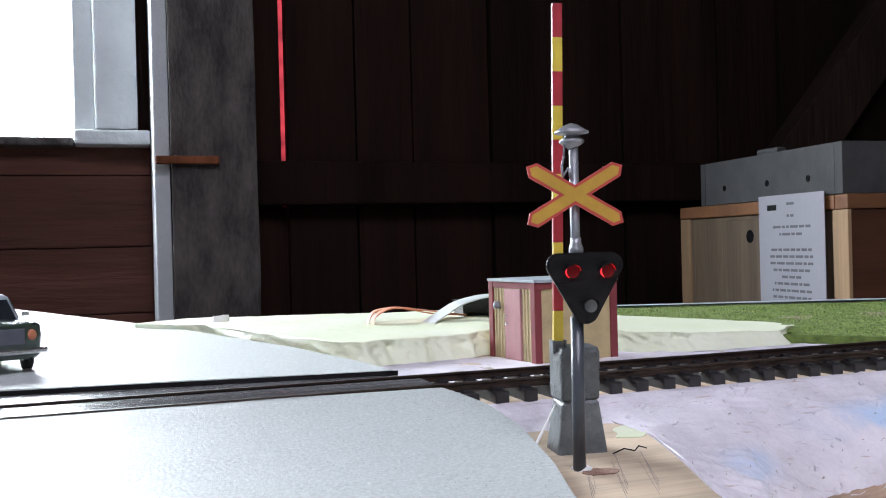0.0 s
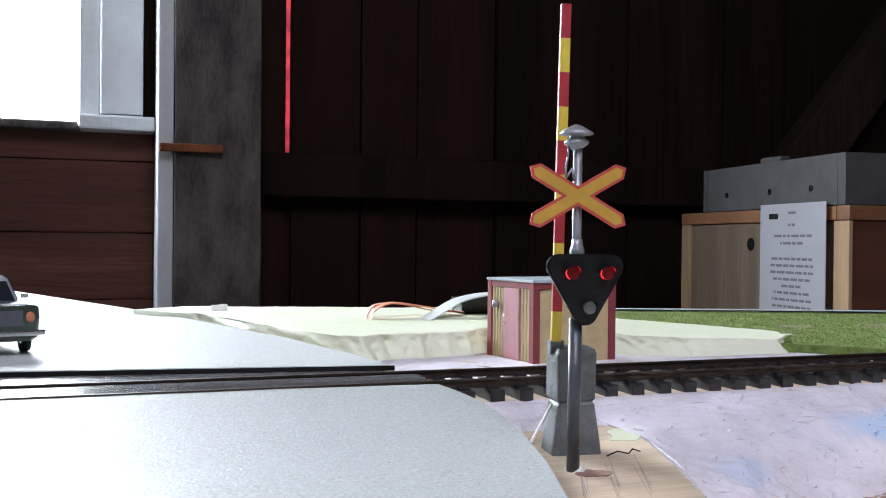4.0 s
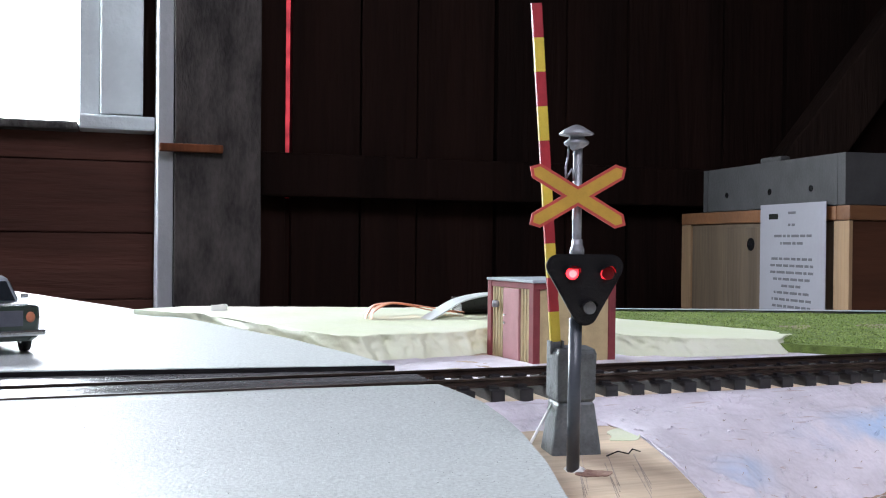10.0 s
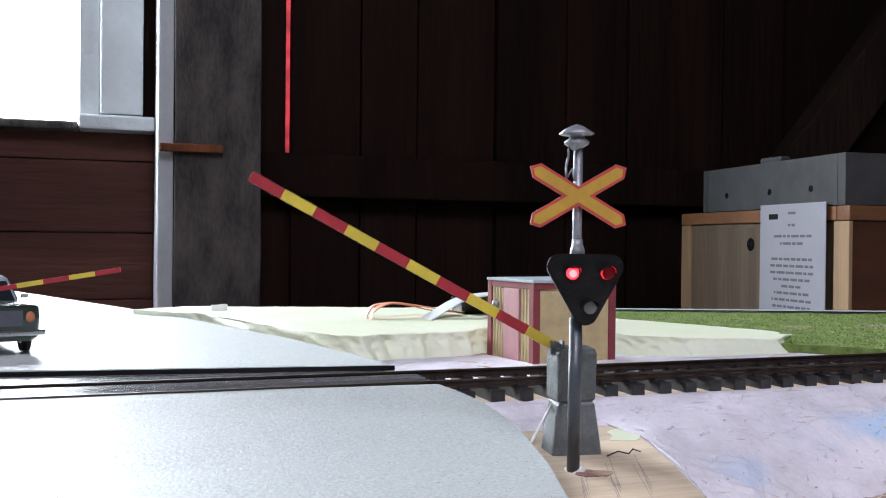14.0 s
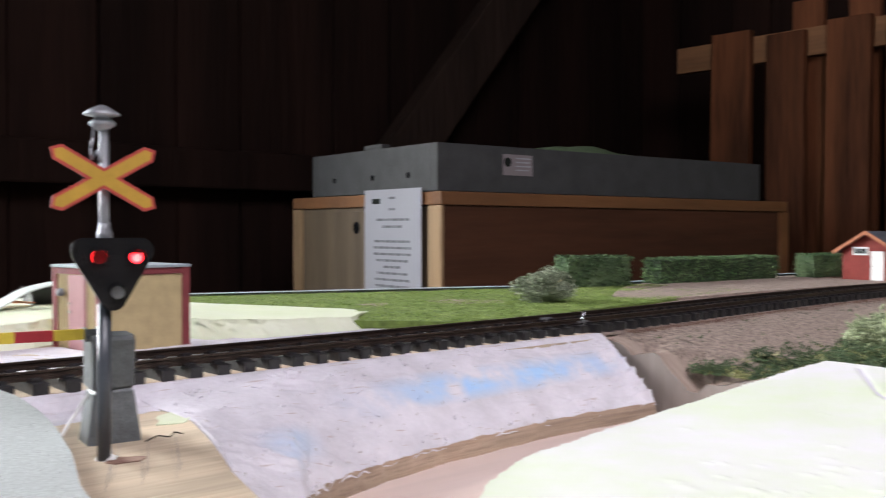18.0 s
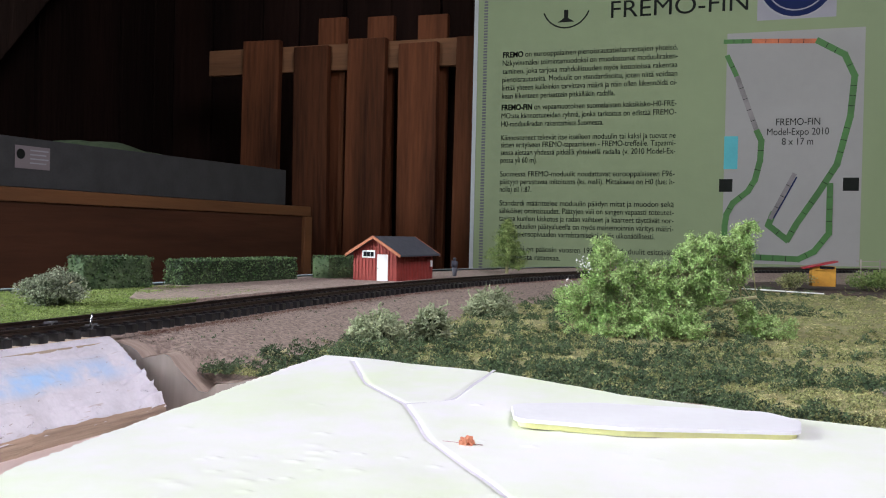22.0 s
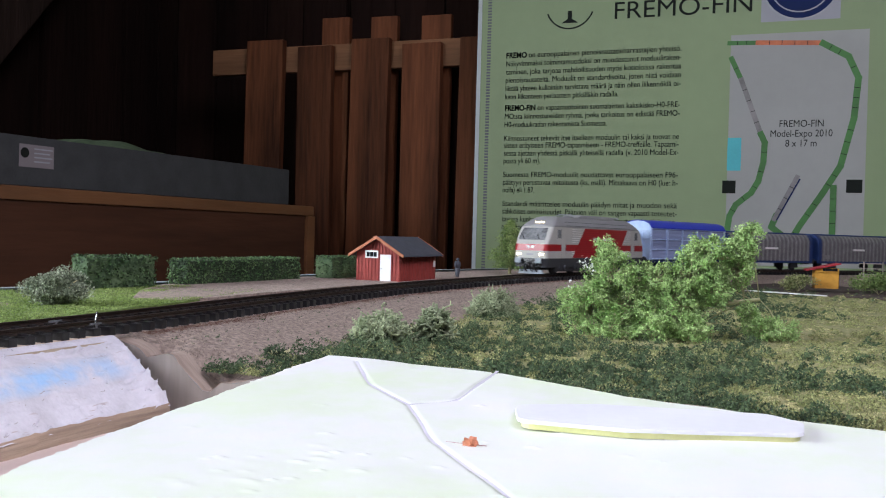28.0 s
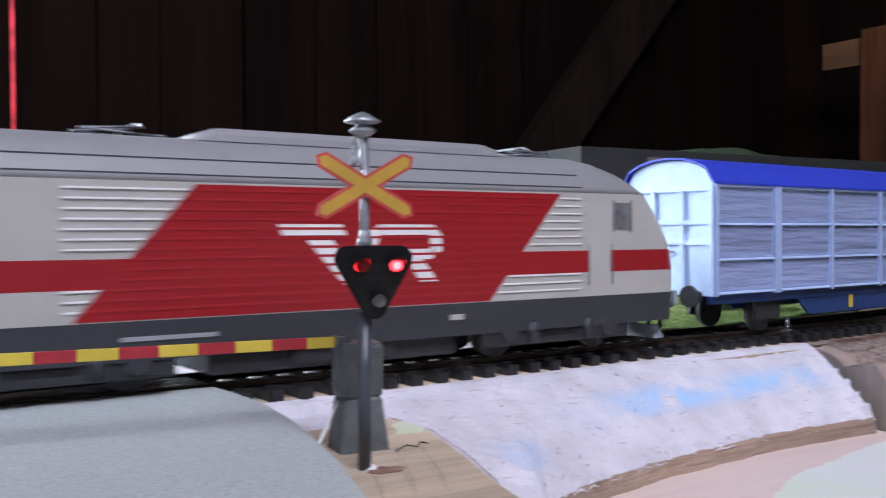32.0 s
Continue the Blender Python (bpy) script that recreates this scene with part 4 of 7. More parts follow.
# ---- foam behind the track, cables ----
def foam_top(x, y):
    return 1.08 + 0.05 * noise.noise(Vector((x * 0.35, y * 0.35, 2))) + 0.02 * noise.noise(Vector((x * 1.7, y * 1.7, 5))) - max(0, x - 17) * 0.045


def foam_sheet(u, v):
    yf = float(np.interp(u, [3, 5.5, 7.8, 8.9, 9.6, 11.8, 13.6, 14.1, 18.1, 18.6, 20.5, 24.5, 27.5], [47.0, 44.2, 37.4, 34.6, 34.0, 34.5, 34.8, 35.3, 35.3, 33.3, 32.5, 32.5, 35.5]))
    torn = 1.0 if u < 20 else max(0.3, 1 - (u - 20) / 4)
    yf += 0.22 * noise.noise(Vector((u * 0.9, 0, 7))) + 0.12 * torn * noise.noise(Vector((u * 3.1, 0, 9)))
    yb = float(np.interp(u, [3, 5.3, 14.3, 20, 24, 27.5], [47.2, 49, 46.2, 45.5, 41, 37]))
    if v < 0.25:
        k = v / 0.25
        groove = abs(noise.noise(Vector((u * 1.9 + 0.9 * k, k * 0.8, 3)))) + 0.5 * abs(noise.noise(Vector((u * 5.0 + k, k * 2.5, 6))))
        return u + 0.12 * noise.noise(Vector((u, k * 2, 3))), yf - 0.45 * (1 - k) ** 1.5 + 0.34 * torn * groove * math.sin(math.pi * min(1, k * 0.9 + 0.1)), 0.30 + (foam_top(u, yf) - 0.30) * k ** 0.8 + 0.05 * torn * groove * k
    k = (v - 0.25) / 0.75
    return u, yf + (yb - yf) * k, foam_top(u, yf + (yb - yf) * k)


tagged(part("foam_block", sheet(B(), foam_sheet, span(3.0, 27.4, 330), span(0, 1, 72)), "foam_back"), "pale green foam block with a ragged cut edge", "foam block")
tagged(part("foam_crumb", bumpy(gridbox(B(), 6.1, 6.75, 45.6, 46.1, 1.06, 1.33, 0.16), 0.08, 2.5), "foam"), "pale crumb of foam on the block", "foam crumb")


def ribbon(pts, w):
    bm = B()
    rows = spline([(p[0], p[2]) for p in pts], 8)
    ys = np.interp(range(len(rows)), [8 * i for i in range(len(pts))], [p[1] for p in pts])
    sheet(bm, lambda i, k: (rows[int(i)].x, ys[int(i)] + k, rows[int(i)].y), range(len(rows)), [0, w], thick=0.05)
    return bm


cab = thing("orange_cable", "orange flat cable looped over the foam block", "cable")
part("strand", ribbon([(11.6, 40, 1.08), (11.8, 40.3, 1.42), (12.6, 40.6, 1.68), (13.9, 41, 1.52), (15.6, 41, 1.25)], 0.55), "orange", cab)
part("strand", ribbon([(11.5, 40.6, 1.05), (11.9, 40.9, 1.55), (13.0, 41.2, 1.62), (14.6, 41.6, 1.3), (16, 41.6, 1.2)], 0.35), "orange", cab)
tagged(part("ribbon_cable", ribbon([(13.7, 39.2, 1.06), (14.5, 39.7, 1.40), (15.5, 40.2, 1.78), (17.0, 40.7, 1.98), (19, 41, 1.9)], 1.3), "ribbon"), "wide pale grey ribbon cable beside the hut", "cable")
tagged(part("plug", bumpy(gridbox(B(), 16.0, 19.0, 42.0, 43.0, 1.0, 1.85, 0.4), 0.2, 0.8), "black"), "black connector on the foam block", "connector")


# ---- car at the crossing ----
def wheel_parts(parent, x, y, z, r, w):
    t = part("wheel", cyl(B(), (x - w / 2, y, z), (x + w / 2, y, z), r, seg=20), "tyre", parent)
    part("hub", cyl(B(), (x - w / 2 - 0.015, y, z), (x + w / 2 + 0.015, y, z), r * 0.5, seg=14), "chrome", t)


def car():
    c = thing("saloon_car", "dark green saloon model car waiting at the crossing", "car", (-1.55, 35.1, 0.9), 20)
    c.matrix_basis = c.matrix_basis @ Matrix.Diagonal((1.08, 1.08, 1.32, 1))
    bm = slices(B(), [(0.28, 0.84, 2.35), (0.36, 0.92, 2.45), (0.75, 0.95, 2.48), (0.98, 0.93, 2.44), (1.02, 0.86, 2.38)], 0.2)
    part("body", bm, "car_green", c)
    bm = slices(B(), [(1.0, 0.84, 1.25), (1.3, 0.74, 1.0), (1.52, 0.66, 0.85), (1.58, 0.56, 0.75)], 0.2)
    bmesh.ops.transform(bm, matrix=pose(0, 0.3 * C, 0), verts=bm.verts)
    part("cabin", bm, "roof_grey", c, "pale roof and pillars")
    bm = B()
    v = [bm.verts.new((x * C, y * C, z * C)) for x, y, z in ((-0.72, -0.93, 1.05), (0.72, -0.93, 1.05), (0.58, -0.585, 1.47), (-0.58, -0.585, 1.47))]
    bm.faces.new(v)
    part("windscreen", bm, "dark_glass", c)
    for sx in (-1, 1):
        bm = B()
        v = [bm.verts.new((x * C, y * C, z * C)) for x, y, z in ((sx * 0.835, -0.8, 1.06), (sx * 0.835, 1.35, 1.06), (sx * 0.695, 1.1, 1.46), (sx * 0.695, -0.45, 1.46))]
        bm.faces.new(v)
        part("side_window", bm, "dark_glass", c)
        part("headlight", lathe(B(), [(0.12, 0), (0.11, 0.04), (0.05, 0.07)], 14), "orange_trim", c, "small round headlight").matrix_basis = pose(sx * 0.68 * C, -2.44 * C, 0.78 * C, 90, 0, 0)
        part("mirror", box(B(), sx * 0.95 - 0.1, sx * 0.95 + 0.1, -0.95, -0.9, 1.1, 1.2, 0.02), "chrome", c)
        for y in (-1.5, 1.5):
            wheel_parts(c, sx * 0.8, y, 0.33, 0.33, 0.2)
    part("grille", box(B(), -0.5, 0.5, -2.5, -2.44, 0.6, 0.92, 0.02), "slate", c, "dark grille")
    part("bumper", box(B(), -1.02, 1.02, -2.62, -2.5, 0.4, 0.52, 0.04), "chrome", c, "chrome front bumper")
    part("bumper", box(B(), -1.0, 1.0, 2.5, 2.62, 0.4, 0.52, 0.04), "chrome", c)
    part("bonnet_trim", box(B(), -0.7, 0.7, -2.2, -1.0, 1.015, 1.04, 0.02), "car_green", c)


car()

# ---- the scenic module ----
def shape_b(s, d):
    """The ground d to the left of the track at s: bed, bank to the front, flat behind."""
    n0 = noise.noise(Vector((s * 0.25, d * 0.5, 4)))
    z = float(np.interp(d, [-9, -6.3, -3.6, -2.3, -1.9, 1.9, 2.4, 12], [-0.75, -0.55, 0.12, 0.30, 0.36, 0.36, 0.5, 0.6]))
    return (*beside(s, d, 0)[:2], z + 0.06 * n0 * (1 if abs(d) > 2 else 0.1))


ground = tagged(part("ground", sheet(B(), shape_b, span(32.0, 385, 400), [-9, -8, -7, -6.3, -5.6, -4.9, -4.2, -3.6, -3, -2.5, -2.2, -1.9, 0, 1.9, 2.2, 2.6, 4, 6, 9, 12]), "ballast"), "brown sandy track bank of the scenic module", "ground", kind="structure")
part("ground_start", sheet(B(), shape_b, span(29.4, 32.05, 8), [-1.95, -1.9, 0, 1.9, 2.2, 2.6, 4, 6, 9, 12]), "ballast", ground)
JOINT = [(24.8, 0.36), (23.9, 0.15), (23.55, -0.05), (23.4, -0.22), (22.5, -0.02), (22.3, -0.1), (21.7, -0.7), (21.15, -1.15), (20.85, -1.18), (20.45, -0.85), (19.9, -0.82), (18.3, -0.36), (17.6, -0.1), (5, -0.4)]


def joint_ground(u, v):
    """The bank running down to the sawn end of the module."""
    x, y = 30.4 + 2.2 * u, 24.8 - 7.8 * v
    z0 = float(np.interp(-y, [-p[0] for p in JOINT], [p[1] for p in JOINT]))
    d = y - on_line(x)[1]
    z1 = float(np.interp(d, [-10, -9, -6.3, -3.6, -2.3, -1.9], [-0.7, -0.75, -0.55, 0.12, 0.30, 0.36]))
    k = min(1.0, 1.25 * u)
    return x, y, z0 + (z1 - z0) * k * k * (3 - 2 * k) - 0.07 * max(0, u - 0.75) * 4 + 0.05 * noise.noise(Vector((x * 1.6, y * 1.6, 4))) * (0.2 + u)


part("ground_joint", sheet(B(), joint_ground, span(0, 1, 24), span(0, 1, 90)), "ballast", ground)
rng = np.random.RandomState(3)
pts = []
for i in range(16000):
    s = 30 + 90 * rng.rand() ** 1.5
    d = rng.choice([rng.uniform(-2.9, 2.6), rng.uniform(-6, -2)])
    x, y, z = shape_b(s, d)
    pts.append((x, y, z + 0.01, rng.uniform(0.012, 0.04)))
tagged(cloud("ballast_stones", pts, "stone", seed=5), "loose brown ballast stones on the bank", "ballast", kind="stuff")
pts = []
for i in range(170):
    s = 30 + 60 * rng.rand()
    x, y, z = shape_b(s, rng.uniform(-6.5, -2.4))
    r = rng.uniform(0.02, 0.05)
    pts += [(x + rng.normal() * r, y + rng.normal() * r, z + 0.05 + abs(rng.normal()) * r, r) for k in range(6)]
soil = []
for i in range(9000):
    s = 31 + 75 * rng.rand() ** 1.3
    x, y, z = shape_b(s, -1.95 + 0.16 * rng.normal())
    soil.append((x, y, z + 0.03 * rng.rand() + 0.02, rng.uniform(0.015, 0.04)))
tagged(cloud("rusty_soil", soil, "rust", seed=12), "rusty brown soil along the sleeper ends", "soil", kind="stuff")
tagged(cloud("weed_tufts", pts, "dark_clump", seed=6), "small dark green weed tufts on the bank", "weeds", kind="stuff")

back = [(25.5, 48.2), (31, 46.4), (39.8, 43.4), (45.2, 41.2), (52, 40.6), (62, 40.2), (74, 39.3), (88, 37.5), (104, 33), (120, 26), (134, 15), (150, 3), (165, -12)]
structure("module_edge", sheet(B(), lambda u, k: (*[a + (b - a) * (u - int(u)) for a, b in zip(back[min(int(u), 12)], back[min(int(u) + 1, 12)])], (0.72, 0.72, -14)[int(k)]) if k != 1 else
                               (*[a + (b - a) * (u - int(u)) for a, b in zip((back[min(int(u), 12)][0] + 0.4, back[min(int(u), 12)][1] + 0.9), (back[min(int(u) + 1, 12)][0] + 0.4, back[min(int(u) + 1, 12)][1] + 0.9))], 0.72), span(0, 12, 60), [0, 1, 2]),
          "roof_grey", "grey painted rear edge of the module", "module")


def lawn(u, v):
    x = 23.5 + u * 28.5
    y0 = float(np.interp(x, [23, 27, 30, 40, 52], [34.2, 30.0, 29.2, 30.6, 32.5]))
    y1 = float(np.interp(x, [23.5, 25.5, 31, 39.8, 45.2, 52], [48.8, 48.2, 46.4, 43.4, 41.2, 40.6]))
    y = y0 + (y1 - y0) * v
    return x, y, 0.6 + 0.05 * noise.noise(Vector((x * 0.4, y * 0.4, 0)))


grass = tagged(part("lawn", sheet(B(), lawn, span(0, 1, 50), span(0, 1, 30), thick=0.3), "grass"), "bright green flock lawn behind the track", "lawn", kind="structure")
pts = []
for i in range(52000):
    u, v = rng.rand(), rng.rand() ** 1.3
    x, y, z = lawn(u, v)
    if x > 44 and y < 37.5 - (52 - x) * 0.3 and rng.rand() < 0.85:
        continue
    if x < 27.6 and np.interp(x, [23.5, 24.5, 27.6], [32.3, 32.3, 35.3]) < y < np.interp(x, [23.5, 24, 27.6], [41.5, 41.0, 37.0]):
        continue
    pts.append((x, y, z + 0.02 + 0.05 * rng.rand(), rng.uniform(0.018, 0.045)))
tagged(cloud("grass_flock", pts, "grass_blade", seed=7), "bright green grass flock", "grass", kind="stuff")


def path(u, v):
    x = 42 + u * 45
    y0 = float(np.interp(x, [42, 52, 60, 72, 87], [31.2, 31.0, 30.6, 29.6, 27.2]))
    y1 = float(np.interp(x, [42, 47, 52, 60, 72, 87], [34, 37.5, 39.8, 40, 39, 37]))
    y = y0 + (y1 - y0) * v
    return x, y, 0.66 + 0.03 * noise.noise(Vector((x * 0.5, y * 0.5, 6)))


structure("footpath", sheet(B(), path, span(0, 1, 60), span(0, 1, 16), thick=0.2), "ballast", "brown sandy path along the hedges", "path")


def hedge(x0, y0, x1, y1, w, h, label):
    ln = math.hypot(x1 - x0, y1 - y0)
    hd = thing("hedge", label, "hedge", (x0, y0, 0.6), math.degrees(math.atan2(y1 - y0, x1 - x0)), group="hedges")
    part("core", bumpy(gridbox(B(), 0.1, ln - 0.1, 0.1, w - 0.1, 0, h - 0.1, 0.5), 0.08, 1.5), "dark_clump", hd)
    r = np.random.RandomState(int(x0))
    pts = []
    for k in range(int(ln * 330)):
        f = r.rand()
        a, b, c = r.uniform(0, ln), r.uniform(0, w), r.uniform(0, h)
        if f < 0.5:
            b = r.uniform(-0.06, 0.06)
        elif f < 0.8:
            c = h + r.uniform(-0.08, 0.07)
        else:
            a = r.choice([0, ln]) + r.uniform(-0.08, 0.08)
        pts.append((a, b, c, r.uniform(0.05, 0.11)))
    cloud("leaves", pts, "hedge_leaf", hd, seed=int(x0) + 1)


hedge(45.6, 40.1, 50.2, 38.9, 1.6, 1.85, "clipped dark green model hedge on the lawn")
hedge(52.7, 38.55, 65.4, 37.7, 1.6, 1.62, "long clipped dark green model hedge by the path")
hedge(67.6, 36.2, 72.0, 35.9, 1.6, 1.7, "short clipped dark green hedge behind the red shed")


def bush(name, label, at, rx, ry, rz, n, size, mat, twigs=True, lump=0.25, category="bush", group=""):
    b = thing(name, label, category, at, group=group)
    r = np.random.RandomState(int(abs(at[0] * 7 + at[1])) + 3)
    pts = []
    lumps = [(r.normal(size=3), r.uniform(0.25, 0.5)) for k in range(22)]
    for k in range(n):
        c, rad = lumps[r.randint(22)]
        c = c / np.linalg.norm(c) * r.uniform(0.35, 0.75)
        d = r.normal(size=3)
        d = d / np.linalg.norm(d) * rad * r.uniform(0.75, 1.05)
        p = c + d
        z = p[2] * rz * 0.62 + rz * 0.6
        if z > -0.02:
            pts.append((p[0] * rx, p[1] * ry, z, size * r.uniform(0.6, 1.3)))
    cloud("crown", pts, mat, b, seed=int(abs(at[0])) + 2)
    bm = B()
    for k in range(9):
        a = r.uniform(0, 6.28)
        tube(bm, [(0, 0, 0), (0.4 * rx * math.cos(a), 0.4 * ry * math.sin(a), rz * 0.5), (0.7 * rx * math.cos(a + 0.4), 0.7 * ry * math.sin(a + 0.4), rz * r.uniform(0.6, 0.85))], 0.025, 5)
    part("twigs", bm, "twig", b)
    return b


bush("bush", "round greyish green lichen bush on the lawn", (36.9, 34.1, 0.5), 1.6, 1.4, 1.5, 20000, 0.055, "grey_leaf")
def lichen(label, at, rx, ry, rz, n, seed):
    """A cushion of forked, curling lichen strands."""
    b = thing("lichen_bush", label, "bush", at, group="lichen bushes")
    r = np.random.RandomState(seed)
    bm, fill = B(), []
    for k in range(n):
        d = r.normal(size=3)
        d[2] = abs(d[2]) * 0.9 + 0.1
        d /= np.linalg.norm(d)
        p = np.array((d[0] * rx, d[1] * ry, d[2] * rz)) * r.uniform(0.6, 0.88)
        step = d * 0.07
        pts = [tuple(p)]
        for j in range(3):
            p = p + step + r.normal(size=3) * 0.10
            p[2] = max(p[2], 0.03)
            pts.append(tuple(p))
        tube(bm, spline3(pts, 3), r.uniform(0.03, 0.05), 5)
        for j in range(2):
            q = p + r.normal(size=3) * 0.11
            tube(bm, [tuple(p), (q[0], q[1], max(0.03, q[2]))], r.uniform(0.025, 0.04), 4)
    part("tangle", bm, "lichen_strand", b, "pale grey green forked strands")
    # dark filling colour gives the shade deep between the pale strands
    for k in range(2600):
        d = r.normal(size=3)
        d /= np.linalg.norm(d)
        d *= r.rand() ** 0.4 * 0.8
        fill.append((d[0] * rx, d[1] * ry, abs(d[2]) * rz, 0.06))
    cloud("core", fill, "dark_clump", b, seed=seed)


lichen("pale grey green lichen cushion at the bank foot", (41.0, 20.0, -0.55), 1.5, 1.2, 1.2, 420, 61)
lichen("small pale lichen tuft at the bank foot", (43.0, 18.2, -0.55), 0.75, 0.75, 1.5, 220, 62)
lichen("grey green lichen cushion below the bank", (57.6, 20.1, -0.55), 1.7, 1.5, 1.45, 480, 63)
bush("bush", "small dark green shrub on the bank", (33.4, 20.6, -0.6), 0.7, 0.6, 0.55, 500, 0.06, "dark_clump")

# ---- red shed ----
def red_shed():
    h = thing("red_shed", "red boarded model shed with a white door", "shed", (67.4, 30.6, 0.62), 0)
    # the gable wall runs from the near corner along the yaw below
    h.matrix_basis = pose(0.674, 0.305, 0.0062, 0, 0, -1)
    W, L, H, P = 3.6, 6.9, 2.12, 3.22  # across the gable, along the ridge, eaves, ridge
    part("wall", plate(B(), [(0, 0), (W, 0), (W, H), (W / 2, P), (0, H)], -L, 0), "hut_red", h)
    for o in h.children:
        o.matrix_basis = pose(0, 0, 0, 0, 0, 90)
    for k in range(13):
        y = 0.12 + k * 0.28
        zz = H + (P - H) * (1 - abs(y - W / 2) / (W / 2)) - 0.05
        part("board", box(B(), -0.05, 0.02, y - 0.05, y + 0.05, 0.05, zz), "hut_red", h)
    for k in range(22):
        part("board", box(B(), 0.15 + k * 0.3, 0.25 + k * 0.3, -0.05, 0.02, 0.05, H - 0.05), "hut_red", h)
    door = part("door", box(B(), -0.1, 0.02, 0.72, 1.6, 0.02, 2.0, 0.02), "white", h, "white boarded door")
    part("knob", box(B(), -0.14, -0.09, 1.48, 1.53, 0.95, 1.0), "black", door)
    win_ = part("window", box(B(), -0.09, 0.02, 1.78, 2.85, 1.72, 2.28, 0.02), "white", h, "white framed window")
    for k in range(3):
        part("pane", box(B(), -0.11, -0.08, 1.9 + k * 0.29, 2.14 + k * 0.29, 1.83, 2.17), "dark_glass", win_)
    for sg in (0, 1):
        bm = B()
        y0, y1 = (-0.45, W / 2) if sg == 0 else (W + 0.45, W / 2)
        z0 = H - 0.45 * (P - H) / (W / 2)
        v = [bm.verts.new((x * C, y * C, z * C)) for z_off in (0.02, 0.14) for x, y, z in ((-0.45, y0, z0 + z_off), (L + 0.45, y0, z0 + z_off), (L + 0.45, y1, P + z_off), (-0.45, y1, P + z_off))]
        fs = [bm.faces.new([v[i] for i in q]) for q in ((0, 1, 2, 3), (7, 6, 5, 4), (0, 4, 5, 1), (1, 5, 6, 2), (2, 6, 7, 3), (3, 7, 4, 0))]
        bmesh.ops.recalc_face_normals(bm, faces=fs)
        part("roof", bm, "slate", h, "dark grey roof slope")
        for x in (-0.5, L + 0.42):
            bm = B()
            v = [bm.verts.new((xx * C, y * C, z * C)) for xx in (x, x + 0.1) for y, z in ((y0, z0 - 0.06), (y0, z0 + 0.17), (y1, P + 0.17), (y1, P - 0.06))]
            fs = [bm.faces.new([v[i] for i in q]) for q in ((0, 1, 2, 3), (7, 6, 5, 4), (0, 4, 5, 1), (1, 5, 6, 2), (2, 6, 7, 3), (3, 7, 4, 0))]
            bmesh.ops.recalc_face_normals(bm, faces=fs)
            part("bargeboard", bm, "orange_trim", h, "reddish orange bargeboard")
    part("lamp", box(B(), L * 0.9, L * 0.9 + 0.2, -0.2, -0.05, 1.0, 1.5, 0.03), "white", h)


red_shed()
fig = lathe(lathe(lathe(lathe(B(), [(0.16, 0), (0.2, 0.5), (0.24, 0.9), (0.2, 0.95)], 10, (79.6, 30.4)), [(0.2, 0.9), (0.28, 1.3), (0.24, 1.6), (0.08, 1.68)], 10, (79.6, 30.4)), [(0.05, 1.68), (0.14, 1.8), (0.13, 1.95), (0.04, 2.0)], 10, (79.6, 30.4)), [(0.06, 1.0), (0.08, 1.4), (0.05, 1.7)], 8, (79.25, 30.5))
for v in fig.verts:
    v.co.z += 0.0066
for v in fig.verts:
    v.co.z = 0.0066 + (v.co.z - 0.0066) * 0.8
tagged(part("figurine", fig, "slate"), "tiny dark plain figurine beside the line", "figurine")


def fir():
    t = thing("fir_tree", "light green conical model tree behind the line", "tree", (92.5, 29.6, 0.55))
    part("trunk", cyl(B(), (0, 0, 0), (0.1, 0, 4.6), 0.18, 0.04, 8), "twig", t)
    r = np.random.RandomState(9)
    pts = []
    for k in range(64):
        h = (k + r.rand()) / 64
        a = 2.4 * k + r.normal() * 0.3
        reach = (1.0 - h ** 1.6) * r.uniform(1.2, 2.4) + 0.15
        tip = (reach * math.cos(a), reach * math.sin(a), 0.5 + 4.7 * h + 0.35 * r.normal() * (1 - h))
        for j in range(int(110 + 170 * (1 - h))):
            f = r.rand() ** 0.6
            pts.append((tip[0] * f + 0.1 + r.normal() * 0.13, tip[1] * f + r.normal() * 0.16, 0.5 + 4.7 * h + (tip[2] - 0.5 - 4.7 * h) * f + r.normal() * 0.13, r.uniform(0.05, 0.10)))
    cloud("crown", pts, "fir_leaf", t, seed=10)


fir()

# ---- field ----
def field(u, v):
    y0, y1 = -45, 24.0
    x = 32.2 + u * 118
    y1 = float(np.interp(x, [29.6, 45, 60, 75, 90, 105, 150], [21.5, 22.0, 22.5, 21.5, 17.5, 12, -25]))
    y = y0 + (y1 - y0) * v
    return x, y, -0.62 + 0.10 * noise.noise(Vector((x * 0.15, y * 0.15, 8)))


structure("field", sheet(B(), field, span(0, 1, 110), span(0, 1, 70), thick=0.3), "field", "mottled green and straw coloured scatter field", "field")


def scatter(name, label, mat, n, where, size, pile, seed):
    r = np.random.RandomState(seed)
    pts = []
    while len(pts) < n:
        x, y = 30.2 + 75 * r.rand() ** 1.7, r.uniform(-7, 21.5)
        if not where(x, y, r):
            continue
        z = -0.62 + 0.10 * noise.noise(Vector((x * 0.15, y * 0.15, 8)))
        rad = 0.08 + 0.34 * r.rand() ** 2
        lift = pile * r.uniform(0.5, 1.2) * rad / 0.25
        for j in range(int(14 + 190 * rad)):
            a, d = r.uniform(0, 6.283), r.rand() ** 0.6
            pts.append((x + rad * d * math.cos(a), y + rad * d * math.sin(a), z + lift * (1 - d * d) * r.rand() ** 0.4 + 0.02, size * r.uniform(0.5, 1.3)))
    return tagged(cloud(name, pts, mat, seed=seed), label, "ground cover", kind="stuff")


